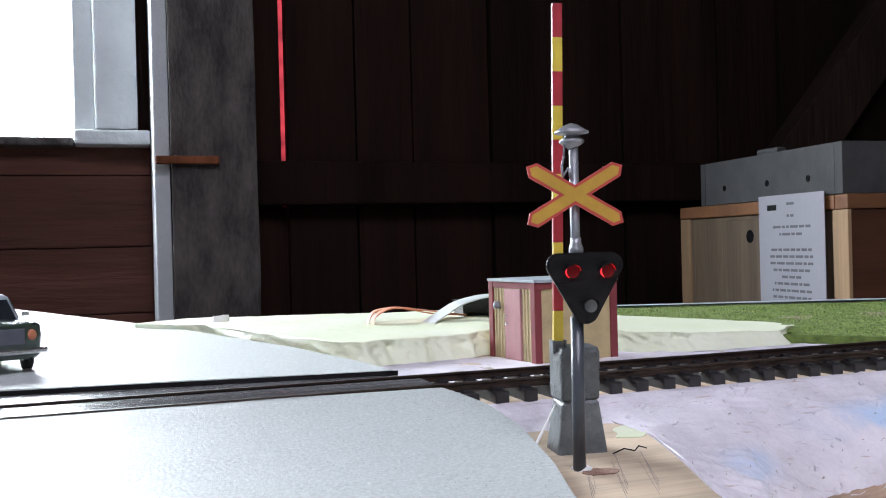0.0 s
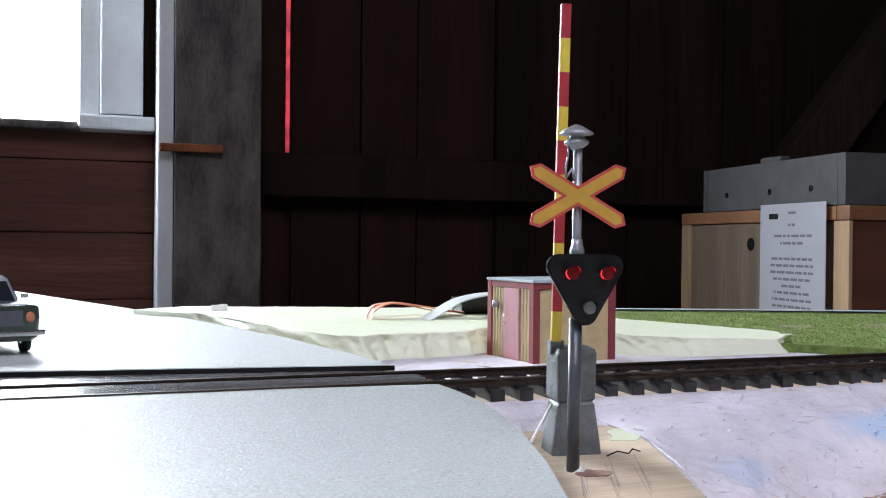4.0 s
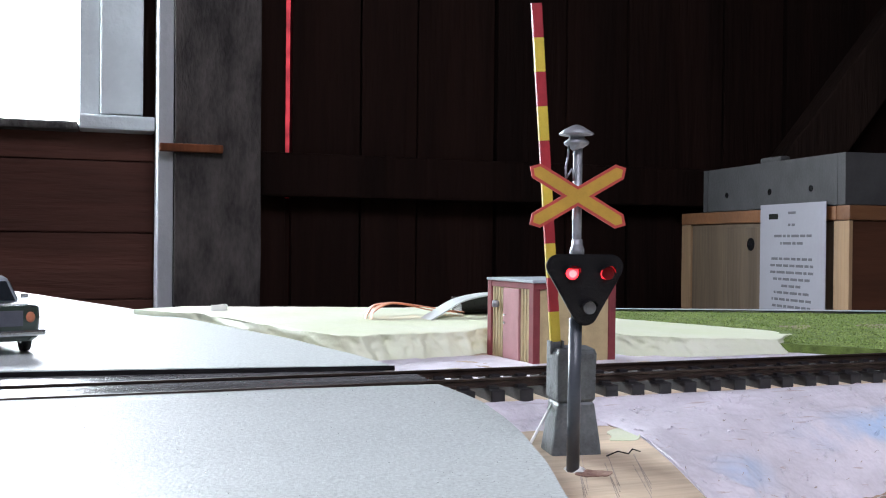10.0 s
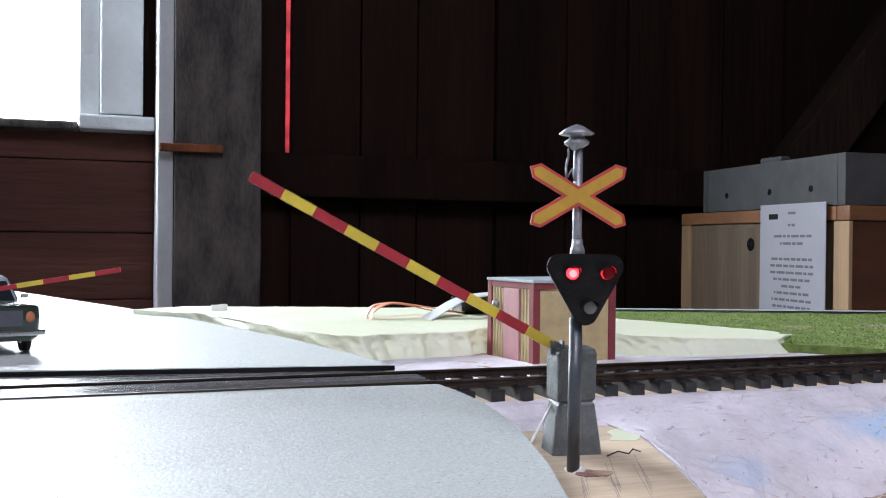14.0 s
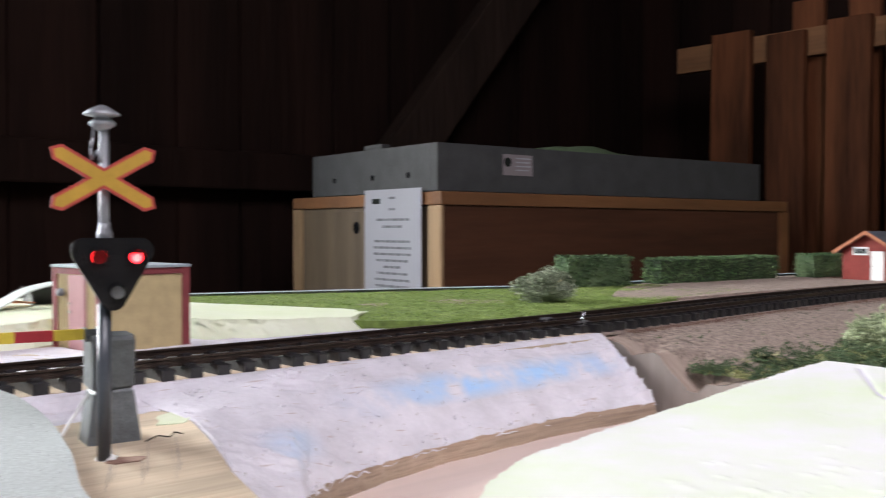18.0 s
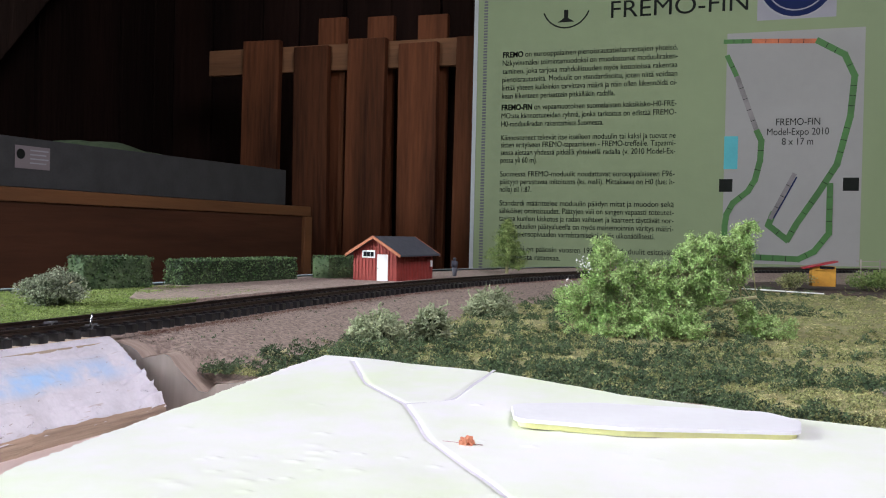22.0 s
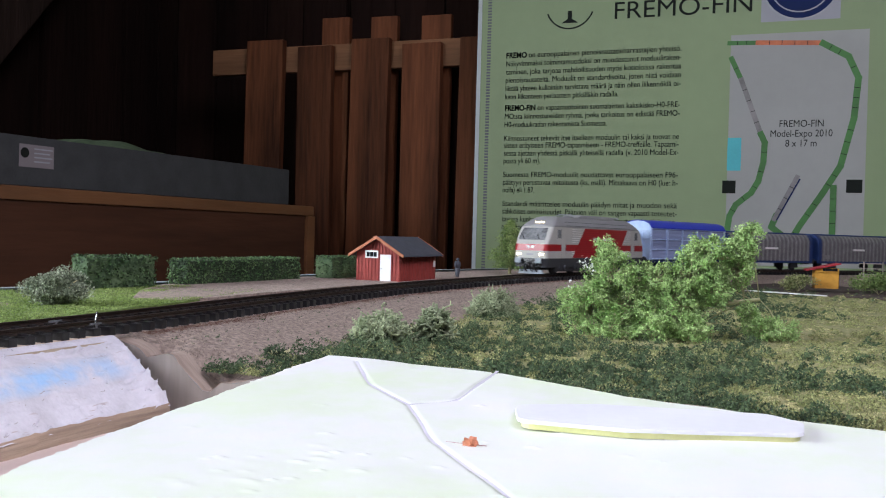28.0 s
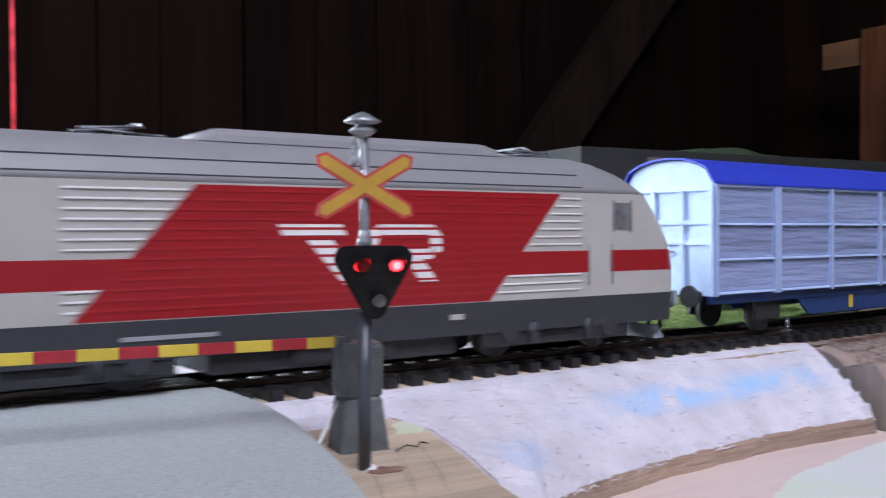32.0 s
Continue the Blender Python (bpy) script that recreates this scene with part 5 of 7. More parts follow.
def greenness(x, y):
    """How thickly the dark foliage lies: dense by the bank foot and behind the tree, thin on the open field."""
    near_band = float(np.interp(x, [30, 44, 50], [1, 0.95, 0.55])) * float(np.interp(y, [-3, 3, 6, 12], [0.3, 0.7, 0.95, 1]))
    behind = float(np.interp(x, [55, 64, 85, 95], [0, 0.75, 0.75, 0.4])) * float(np.interp(y, [-2, 4, 9], [0.2, 0.8, 1]))
    return max(near_band, behind, float(np.interp(y, [-2, 5, 9], [0.2, 0.35, 0.5])))


def dark_where(x, y, r):
    f = noise.noise(Vector((x * 0.22, y * 0.22, 2))) + 0.7 * noise.noise(Vector((x * 0.7, y * 0.7, 7)))
    return f > 0.75 - 1.25 * greenness(x, y)


def olive_where(x, y, r):
    return noise.noise(Vector((x * 0.14, y * 0.14, 12))) + 0.6 * noise.noise(Vector((x * 0.9, y * 0.9, 3))) > -0.45


def pale_where(x, y, r):
    return noise.noise(Vector((x * 0.5, y * 0.5, 2))) < float(np.interp(y, [-2, 5, 8], [0.6, 0.4, 0.15])) and x > 32


scatter("dark_ground_cover", "dark green foliage clumps along the field edge", "dark_clump", 230000, dark_where, 0.05, 0.36, 21)
scatter("olive_ground_cover", "olive green foliage scatter on the field", "olive_clump", 230000, olive_where, 0.04, 0.2, 22)
scatter("straw_ground_cover", "straw coloured scatter on the field", "pale_clump", 120000, pale_where, 0.034, 0.12, 23)


def fallen_tree():
    """A large fresh green twig tree lying on its side; the bare stem points away from the crown."""
    t = thing("tree", "bushy light green tree lying on its side", "tree", (50.0, 8.4, -0.55))
    r = np.random.RandomState(31)
    bm = B()
    stem = [(2.5, -3.6, 1.95), (2.1, -2.9, 1.85), (1.4, -2.0, 1.7), (0.2, 0.6, 1.5), (-0.8, 3.2, 1.6)]
    for (p, q), (a, b) in zip(zip(stem, stem[1:]), ((0.09, 0.1), (0.1, 0.1), (0.1, 0.08), (0.08, 0.05))):
        cyl(bm, p, q, a, b, 8)
    for twig_ in ([(2.45, -3.3, 1.95), (2.2, -2.9, 2.6), (1.7, -2.2, 3.3), (1.5, -1.9, 4.0)], [(2.3, -3.1, 2.0), (1.9, -1.8, 2.6), (1.4, -0.7, 2.5)], [(2.2, -2.9, 1.8), (1.6, -1.4, 1.0), (0.9, -0.6, 0.4)], [(2.0, -2.6, 2.9), (1.6, -2.6, 3.7), (1.7, -2.8, 4.6)]):
        tube(bm, twig_, 0.032, 6)
    part("trunk", bm, "twig", t)
    lumps = [(-1.0, 4.0, 1.5, 1.5), (-0.6, 3.1, 3.0, 1.2), (-0.3, 2.2, 1.2, 1.5), (0.0, 1.2, 2.7, 1.1), (0.3, 0.2, 1.3, 1.5), (0.4, -0.5, 2.9, 1.2), (0.9, -1.4, 3.9, 1.1), (0.7, -1.5, 2.4, 0.95),
             (1.5, -2.8, 4.4, 0.8), (1.8, -3.1, 5.1, 0.55), (1.3, -2.6, 3.4, 0.8), (1.9, -3.1, 1.3, 0.45), (-0.9, 1.0, 0.5, 1.2), (-1.2, 2.8, 0.5, 1.1), (-0.5, -0.6, 0.5, 0.9), (1.8, -3.6, 0.55, 0.65), (2.1, -4.6, 0.55, 0.75), (0.6, -0.6, 4.2, 0.7), (-0.6, 3.5, 4.1, 0.6)]
    br = B()
    pts = []
    for lx, ly, lz, lr in lumps:
        near_ = min(stem, key=lambda p: (p[0] - lx) ** 2 + (p[1] - ly) ** 2 + (p[2] - lz) ** 2)
        tube(br, [near_, ((near_[0] + lx) / 2 + 0.2, (near_[1] + ly) / 2, (near_[2] + lz) / 2 + 0.2), (lx, ly, lz)], 0.03, 5)
        for k in range(int(46 * lr * lr) + 14):
            d = r.normal(size=3)
            d /= np.linalg.norm(d)
            c = np.array((lx, ly, lz)) + d * lr * r.uniform(0.5, 1.08)
            tube(br, [(lx, ly, lz), tuple(c)], 0.018, 4)
            for j in range(64):
                p = c + r.normal(size=3) * 0.12
                if p[2] > 0.02:
                    pts.append((*p, r.uniform(0.04, 0.082)))
    part("twig", br, "twig", t)
    cloud("crown", pts, "leaf", t, seed=32)
    fl = [(-0.9 + r.normal() * 0.15, 4.3 + r.normal() * 0.25, 3.3 + r.normal() * 0.25, 0.08) for k in range(40)] + [(-1.2 + r.normal() * 0.12, 5.0 + r.normal() * 0.12, 2.4 + r.normal() * 0.2, 0.07) for k in range(20)]
    cloud("blossom", fl, "white", t, "small white blossom", seed=33)


fallen_tree()
tagged(part("log", cyl(B(), (99.4, 7.9, -0.36), (95.2, 0.6, -0.36), 0.06, 0.06, 8), "white"), "thin whitish strip along the field edge", "strip")


def kiosk():
    k = thing("kiosk", "small orange hut with a red lean-to roof", "hut", (104.6, 0.75, -0.05), 8)
    part("wall", box(B(), -0.9, 0.9, -1.3, 0.9, 0, 2.0, 0.03), "mustard", k)
    bm = B()
    box(bm, -1.2, 1.2, -1.5, 1.75, 0, 0.15, 0.03, m=pose(0, 0, 0.0208, -13, 0, 0))
    part("roof", bm, "red", k, "red sloping roof")
    part("hatch", box(B(), -0.95, -0.88, -1.15, 0.2, 1.72, 1.98), "black", k, "dark gap under the roof")
    part("shelf", box(B(), -1.05, -0.88, -1.25, 0.7, 1.6, 1.68), "mustard", k)
    part("side_door", box(B(), -0.75, 0.75, -1.37, -1.3, 0.1, 1.5), "black", k)


kiosk()
structure("garden_soil", bumpy(sheet(B(), lambda u, v: (95.3 + 4.3 * v + 24 * u, -9 + 17 * v, -0.45 + 0.05 * noise.noise(Vector((u * 40, v * 30, 1)))), span(0, 1, 50), span(0, 1, 40), thick=0.2), 0.04, 1.5), "soil", "dark brown garden soil below the line", "soil")
bush("garden_plants", "brownish leafy garden plants beside the small hut", (102.5, 3.1, -0.45), 1.5, 2.0, 1.5, 1800, 0.10, "olive_clump", category="plants")
bush("garden_plants", "leafy green garden plants by the fence", (104.5, -4.3, -0.45), 1.5, 3.0, 1.9, 3600, 0.10, "fir_leaf", category="plants")
fence = thing("garden_fence", "grey wooden rail fence by the garden", "fence", (106, -3.0, -0.3), -70)
for k in range(5):
    part("post", box(B(), k * 1.9 - 0.05, k * 1.9 + 0.05, -0.05, 0.05, 0, 3.0), "grey_wood", fence)
for z in (1.7, 2.25, 2.75):
    part("fence_rail", box(B(), -0.4, 8.2, 0.06, 0.12, z, z + 0.09), "grey_wood", fence)

# ---- module joint and foam sheet at the front ----
endp = tagged(new("module_end"), "grey wooden end of the scenic module", "module", kind="structure")
bm = B()
def joint_slope(i, k):
    j = min(int(i), len(JOINT) - 2)
    y, z = [a + (b - a) * (i - j) for a, b in zip(JOINT[j], JOINT[j + 1])]
    return 29.56 + 0.85 * k, y, z - 0.03 * math.sin(3.1 * k)


sheet(bm, joint_slope, span(0, len(JOINT) - 1, 90), [0, 0.25, 0.5, 0.75, 1], smooth=False)
part("end_board", bumpy(bm, 0.03, 2.5), "veneer", endp, "sawn brown plywood with a grained slope")
bm = B()
sheet(bm, lambda i, k: (29.56, joint_slope(i, 0)[1], joint_slope(i, 0)[2] - 0.01 if k == 0 else -4.0), span(0, len(JOINT) - 1, 90), [0, 1], smooth=False)
part("end_face", bm, "grey_wood", endp, "grey wooden end face")



rs_ = random.Random(17)
SCUFF = [(rs_.gauss(19.2, 1.6), rs_.gauss(12.0, 0.9), rs_.uniform(0.05, 0.13), rs_.uniform(0.01, 0.04)) for k in range(22)] + [(rs_.uniform(14, 30), rs_.uniform(3, 16), rs_.uniform(0.04, 0.09), rs_.uniform(0.015, 0.05)) for k in range(36)] + [(rs_.uniform(15, 28), rs_.uniform(4, 14), rs_.uniform(0.06, 0.3), rs_.uniform(0.004, 0.016)) for k in range(12)]


SCORES = [(30.4, 16.0), (28.6, 14.9), (27.2, 14.0), (25.3, 12.08), (23.7, 11.1), (22.15, 10.17), (20.3, 8.6), (18.8, 7.45), (14.0, 4.0), None, (30.6, 11.4), (28.5, 11.3), (26.4, 11.2), (25.3, 12.08)]


def near_foam(u, v):
    """Foam sheet, from its far edge to the near one."""
    yt = float(np.interp(u, [12.5, 13.4, 14.9, 16.5, 19.5, 22.5, 28.0, 30.6], [12.6, 14.3, 15.4, 16.1, 16.65, 17.0, 17.3, 17.3])) + 0.08 * noise.noise(Vector((u * 4.0, 0, 2)))
    y = -8 + (yt + 8) * v
    xr = float(np.interp(y, [-8, -4, 1.8, 5, 7.2, 8.6, 11.1, 14.6, 16.9], [25, 26, 27.2, 28, 28.4, 29.2, 30.2, 30.75, 31.0]))
    x = 12.5 + (u - 12.5) / 18.1 * (xr - 12.5)
    x += 0.05 * noise.noise(Vector((y * 1.5, 0, 1)))
    y += 0.06 * noise.noise(Vector((u * 1.5, 0, 5))) * v
    z = -0.30 + 0.42 * max(0, (x - 20) / 11) ** 1.3 + 0.035 * noise.noise(Vector((x * 0.5, y * 0.5, 0)))
    for sx, sy, sr, sh_ in SCUFF:
        if abs(x - sx) < 0.6 and abs(y - sy) < 0.6:
            z += sh_ * math.exp(-((x - sx) ** 2 + (0.6 * (y - sy)) ** 2) / sr ** 2)
    for p, q in zip(SCORES, SCORES[1:]):
        if p is None or q is None:
            continue
        p, q = Vector(p), Vector(q)
        t = max(0, min(1, (Vector((x, y)) - p).dot(q - p) / (q - p).length_squared))
        d = (Vector((x, y)) - p - (q - p) * t).length
        if d < 0.5:
            z = min(z, z - 0.04 * math.exp(-(d / 0.07) ** 2) + 0.012 * math.exp(-((d - 0.2) / 0.07) ** 2))
    return x, y, z


fs_ = tagged(part("foam_sheet", sheet(B(), near_foam, span(12.5, 30.6, 330), span(0, 1, 380), thick=1.7), "foam"), "pale green foam sheet with scored lines on the module", "foam sheet")
# purplish strips in the grooves paint the shade that falls there
for a, b, w in ((0, 3, 0.05), (3, 8, 0.035), (10, 13, 0.055)):
    line = spline3([(*p, 0) for p in SCORES[a:b + 1]], 6)
    bm = B()

    def strip(i, k):
        x, y, z = line[int(i)]
        j = min(int(i) + 1, len(line) - 1)
        d = (Vector(line[j]) - Vector(line[j - 1])).normalized()
        x, y = x - d.y * k * w * (1 + 0.4 * noise.noise(Vector((x, y, 2)))), y + d.x * k * w * (1 + 0.4 * noise.noise(Vector((x, y, 5))))
        return x, y, -0.318 + 0.42 * max(0, (x - 20) / 11) ** 1.3 + 0.035 * noise.noise(Vector((x * 0.5, y * 0.5, 0)))
    sheet(bm, strip, range(len(line)), [-1, 0, 1])
    part("score_line", bm, "lilac", fs_, "purplish strip painting the shade in a scored groove")
crumb = B()
for k in range(7):
    bumpy(gridbox(crumb, 22.05 + 0.02 * (k % 3), 22.17 + 0.02 * (k % 3), 9.2 + 0.035 * k, 9.27 + 0.035 * k, -0.27, -0.17 + 0.025 * (k % 3), 0.05), 0.02, 12)
tagged(part("orange_crumb", crumb, "orange"), "small orange crumb on the foam sheet", "crumb")
tagged(part("pink_line", box(B(), 22.2, 22.225, 9.0, 9.9, -0.26, -0.248, m=pose(0, 0, 0)), "house_door"), "thin pink pencil line on the foam", "line")
spoon = rounded([(25.6, 9.4), (23.8, 8.8), (23.9, 6.4), (25.2, 2.8), (26.6, 2.8), (27.4, 3.6), (26.7, 7.6)], 0.45)
pl = thing("foam_plate", "white plastic plate with a yellowish underside on the foam", "plate")
part("underside", prism(B(), [((x - 25.2) * 0.95 + 25.2, (y - 5.6) * 0.97 + 5.6) for x, y in spoon], -0.16, -0.035), "yellow_rim", pl, "yellowish underside")
part("top", prism(B(), spoon, -0.03, 0.05, 0.02), "plate_top", pl)
tagged(part("bracket_plate", prism(B(), [(33.0, 0.0), (36.5, 0.4), (38.5, -4), (35, -5)], -0.6, -0.42), "grey_wood"), "pale bluish sheet at the field edge", "sheet")

# ---- crate, boxed module and paper ----
AX = -5.0


def oriented(name, label, category, at):
    return thing(name, label, category, at, AX)


crate = oriented("wooden_crate", "long pine crate with a dark plywood side", "crate", (71.0, 80.0, -14.2))
TOP = 22.4
part("front_panel", box(B(), 0.3, 1.5, 1.2, 33, 0, TOP - 1.6), "crate_front", crate, "pale pine end panel")
part("side_panel", box(B(), 0.5, 62, 0.3, 1.5, 0, TOP - 1.55), "crate_side", crate, "dark brown plywood side")
part("top_rail", box(B(), 0, 64, 0, 2.0, TOP - 1.5, TOP, 0.15), "crate_rail", crate)
part("top_rail", box(B(), 0, 2.0, 2.1, 34, TOP - 1.5, TOP, 0.15), "crate_rail", crate)
for x, y in ((0, 0), (0, 31.5), (62.4, 0)):
    part("corner_post", box(B(), x, x + (0.45 if x == 0 else 2.0), y, y + 2.4, 0, TOP - 1.55, 0.1), "crate_rail" if x else "pine", crate)
part("batten", box(B(), -0.4, 0.3, 14, 22, 9, TOP - 2, 0.1), "crate_front", crate)
part("knot_hole", cyl(B(), (-0.45, 16.7, 18.4), (0.2, 16.7, 18.4), 0.75, seg=18), "black", crate)
part("hole", cyl(B(), (44.6, 0.42, 17.9), (44.6, 0.6, 17.9), 0.9, seg=18), "black", crate)
for z in (11.5, 13.5):
    part("slot", box(B(), 3, 30, 0.42, 0.55, z, z + 0.4), "black", crate)
part("back_panel", box(B(), 1.2, 63, 33.9, 35, 0, TOP - 1.4), "crate_side", crate)
part("lid", box(B(), 0.5, 63.5, 1.0, 33.5, TOP - 1.9, TOP - 1.6), "crate_side", crate)
for k in range(2):
    part("pencil_mark", box(B(), -0.02, 0.29, 15.5, 16.1, 9.5 - 3 * k, 10.1 - 3 * k), "ink", crate)
note = oriented("paper_notice", "white printed paper sheet pinned to the crate", "paper", (71.0, 80.0, -14.2))
part("sheet", box(B(), -0.55, -0.48, 2.9, 14.6, 1.0, TOP + 0.45), "paper", note)
random.seed(12)
for k, (row, w) in enumerate([(1.0, 1.4), (2.3, 1.2), (3.5, 7.0), (4.3, 4.0)] + [(6.0 + 0.74 * j, random.uniform(6.2, 8.4) if j not in (4, 9) else 3.4) for j in range(19)]):
    z = TOP - row
    y = 8.7 - w / 2
    while y < 8.7 + w / 2 - 0.25:  # words
        ww = min(random.uniform(0.5, 1.5), 8.7 + w / 2 - y)
        part("text_bar", box(B(), -0.57, -0.545, y, y + ww, z + 0.3, z + 0.58), "text_ink", note)
        y += ww + 0.22
part("mark", box(B(), -0.58, -0.545, 11.2, 12.9, TOP - 1.2, TOP - 0.6), "ink", note)

grey = oriented("boxed_module", "grey painted module box lying on the crate", "module box", (71.0, 80.6, 8.25))
part("side", box(B(), 0, 58, 0, 1.2, 0, 5.25, 0.05), "grey_paint", grey)
part("end", box(B(), 0, 1.2, 1.25, 26.5, 0, 5.25, 0.05), "grey_paint", grey)
part("back", box(B(), 0, 58, 26.6, 27.6, 0, 5.25), "grey_paint", grey)
part("deck", box(B(), 1.3, 58, 1.3, 26.5, 4.2, 4.7), "grey_paint", grey)
part("notch_block", box(B(), -0.03, 1.3, 11.0, 15, 5.15, 5.85, 0.3), "grey_paint", grey)
for y in (5.5, 13, 22):
    part("bolt_hole", cyl(B(), (-0.05, y, 1.9), (0.2, y, 1.9), 0.35, seg=12), "black", grey)
lab = part("label", box(B(), 9.3, 13.8, -0.05, -0.01, 2.0, 4.4), "label_paper", grey, "small white label")
part("emblem", plate(B(), [(10.0 + 0.55 * math.cos(a), 3.5 + 0.55 * math.sin(a)) for a in span(0, 6.0, 14)], -0.07, -0.052), "ink", lab)
for k in range(4):
    part("text_bar", box(B(), 11.2, 13.6 - 0.3 * (k % 2), -0.07, -0.052, 3.9 - k * 0.45, 4.05 - k * 0.45), "grey_ink", lab)
mound = B()
sheet(mound, lambda u, v: (15 + u * 38, 3 + v * 22, 4.75 + 2.6 * math.sin(math.pi * u) ** 1.4 * math.sin(math.pi * v) + 0.5 * noise.noise(Vector((u * 9, v * 7, 0)))), span(0, 1, 40), span(0, 1, 24))
tagged(part("hill", mound, "dark_clump", grey), "dark green scenery hill")

# ---- slatted pallet ----
PX = 163.0
pallet = thing("pallet", "brown wooden pallet standing on edge against the wall", "pallet")


def far_y(y):
    return 3.0 + (y - 3.0) * 1.0888


def far_z(z):
    return 4.07 + (z - 4.07) * 1.0888


for y0, y1 in ((105.3, 54.0), (54.0, 10)):
    part("cross_board", box(B(), PX + 1.6, PX + 3.4, far_y(y1), far_y(y0), far_z(32.6), far_z(37.2), 0.15), "slat_light", pallet, "paler cross board")
for k, (y0, y1) in enumerate(((97.4, 90.0), (86.5, 79.8), (76.5, 69.4), (66.5, 59.5), (56.6, 49.6), (46, 39), (36, 29))):
    part("slat", box(B(), PX, PX + 1.5, far_y(y1), far_y(y0), -14, far_z(37.6 - 0.25 * k), 0.15, m=pose(0, 0, 0, 0.4 * (-1) ** k, 0, 0)), "slat", pallet)
for k, (y0, y1) in enumerate(((83.7, 78.3), (74.1, 69.1), (64.6, 59.2), (54.5, 49))):
    part("rear_slat", box(B(), PX + 3.5, PX + 4.8, far_y(y1), far_y(y0), -14, far_z(42.3 - 0.3 * k), 0.15), "slat", pallet)

# ---- poster ----
BX = 155.0
poster = thing("poster", "pale green exhibition poster with text and a track plan", "poster")


def py(y):
    return 3.0 + (y - 3.0) * 1.094


def pz(z):
    return 4.07 + (z - 4.07) * 1.094


def flat(name, pts, mat, off, parent=None, label=""):
    """A flat shape on the poster, given in the poster's own across (to the right) and up."""
    bm = B()
    lo = [bm.verts.new(((BX - off) * C, y * C, z * C)) for y, z in pts]
    hi = [bm.verts.new(((BX - off + 0.02) * C, y * C, z * C)) for y, z in pts]
    n = len(pts)
    fs = [bm.faces.new(lo), bm.faces.new(hi[::-1])] + [bm.faces.new((lo[i], lo[(i + 1) % n], hi[(i + 1) % n], hi[i])) for i in range(n)]
    bmesh.ops.recalc_face_normals(bm, faces=fs)
    return part(name, bm, mat, parent or poster, label)


def band(name, pts, w, mat, off):
    """A strip of width w along a line on the poster."""
    quads = []
    for (y0, z0), (y1, z1) in zip(pts, pts[1:]):
        d = Vector((y1 - y0, z1 - z0)).normalized() * w * 0.37
        e = d * 0.6
        flat(name, [(y0 - d.y - e.x, z0 + d.x - e.y), (y1 - d.y + e.x, z1 + d.x + e.y), (y1 + d.y + e.x, z1 - d.x + e.y), (y0 + d.y - e.x, z0 - d.x - e.y)], mat, off)
        off += 0.006
        n_ = int(math.hypot(y1 - y0, z1 - z0) / 1.9)
        for j in range(1, n_ + 1):
            cy, cz = y0 + (y1 - y0) * j / (n_ + 1), z0 + (z1 - z0) * j / (n_ + 1)
            g = d.normalized() * 0.04
            flat("joint_mark", [(cy - d.y - g.x, cz + d.x - g.y), (cy - d.y + g.x, cz + d.x + g.y), (cy + d.y + g.x, cz - d.x + g.y), (cy + d.y - g.x, cz - d.x - g.y)], "ink", off + 0.07)


def rect(name, y0, y1, z0, z1, mat, off, label=""):
    return flat(name, [(y0, z0), (y1, z0), (y1, z1), (y0, z1)], mat, off, None, label)


part("board", box(B(), BX, BX + 0.6, -30, py(49.9), -8, 66, m=pose(0, 0, 0)), "poster", poster)
part("edge_strip", box(B(), BX - 0.12, BX + 0.7, py(49.9), py(50.5), -8, 66), "pale_panel", poster, "pale grey board edge")
bm = B()
for k in range(150):
    box(bm, BX - 0.03, BX - 0.005, py(48.35), py(48.95), -8 + k * 0.49, -7.7 + k * 0.49)
part("border_line", bm, "text_ink", poster, "dark dashed border line")
rect("map_sheet", py(12.9), py(-4.9), pz(1.2), pz(33.4), "map_paper", 0.03, "light grey plan sheet")
rect("logo_sheet", py(9.0), py(-1.2), pz(35.0), pz(48), "paper", 0.03)
for r, mt, off in ((5.6, "grey_ink", 0.06), (5.35, "logo_blue", 0.08), (4.5, "paper", 0.10), (4.3, "logo_blue", 0.12)):
    flat("emblem", [(py(3.9) + r * math.cos(a), pz(40.2) + r * math.sin(a)) for a in span(0, 6.1, 30)], mt, off, None, "round blue emblem")
flat("emblem", [(py(36.1) + r * math.cos(a), pz(39.2) + r * math.sin(a)) for r, sp in ((4.1, span(3.5, 5.92, 16)), (3.85, span(5.92, 3.5, 16))) for a in sp], "ink", 0.04, None, "thin arc of the emblem")
flat("emblem", [(py(36.1) - 1.4, pz(36.4)), (py(36.1) + 1.4, pz(36.4)), (py(36.1) + 0.35, pz(37.0)), (py(36.1) + 0.35, pz(38.2)), (py(36.1) - 0.35, pz(38.2)), (py(36.1) - 0.35, pz(37.0))], "ink", 0.08)
rect("emblem_bar", py(39.4), py(32.9), pz(38.3), pz(39.6), "poster", 0.085)


def on_poster(y, z):
    return py(y), pz(z)


# the plan: (across, up) along the drawn line
band("map_line", [on_poster(13.2, 32.3), on_poster(9.6, 32.2)], 0.9, "map_green", 0.05)
band("map_line", [on_poster(9.4, 32.2), on_poster(1.2, 31.8)], 0.95, "map_orange", 0.06)
band("map_line", [on_poster(1.0, 31.8), on_poster(-2.4, 29.8), on_poster(-3.7, 26.9), on_poster(-3.3, 21.5), on_poster(-1.8, 15.0), on_poster(0.4, 11.2), on_poster(3.1, 6.9), on_poster(4.3, 4.6), on_poster(6.8, 6.6), on_poster(6.2, 8.2)], 1.25, "map_green", 0.07)
band("map_line", [on_poster(12.8, 30.2), on_poster(11.4, 27.2)], 1.0, "map_green", 0.06)
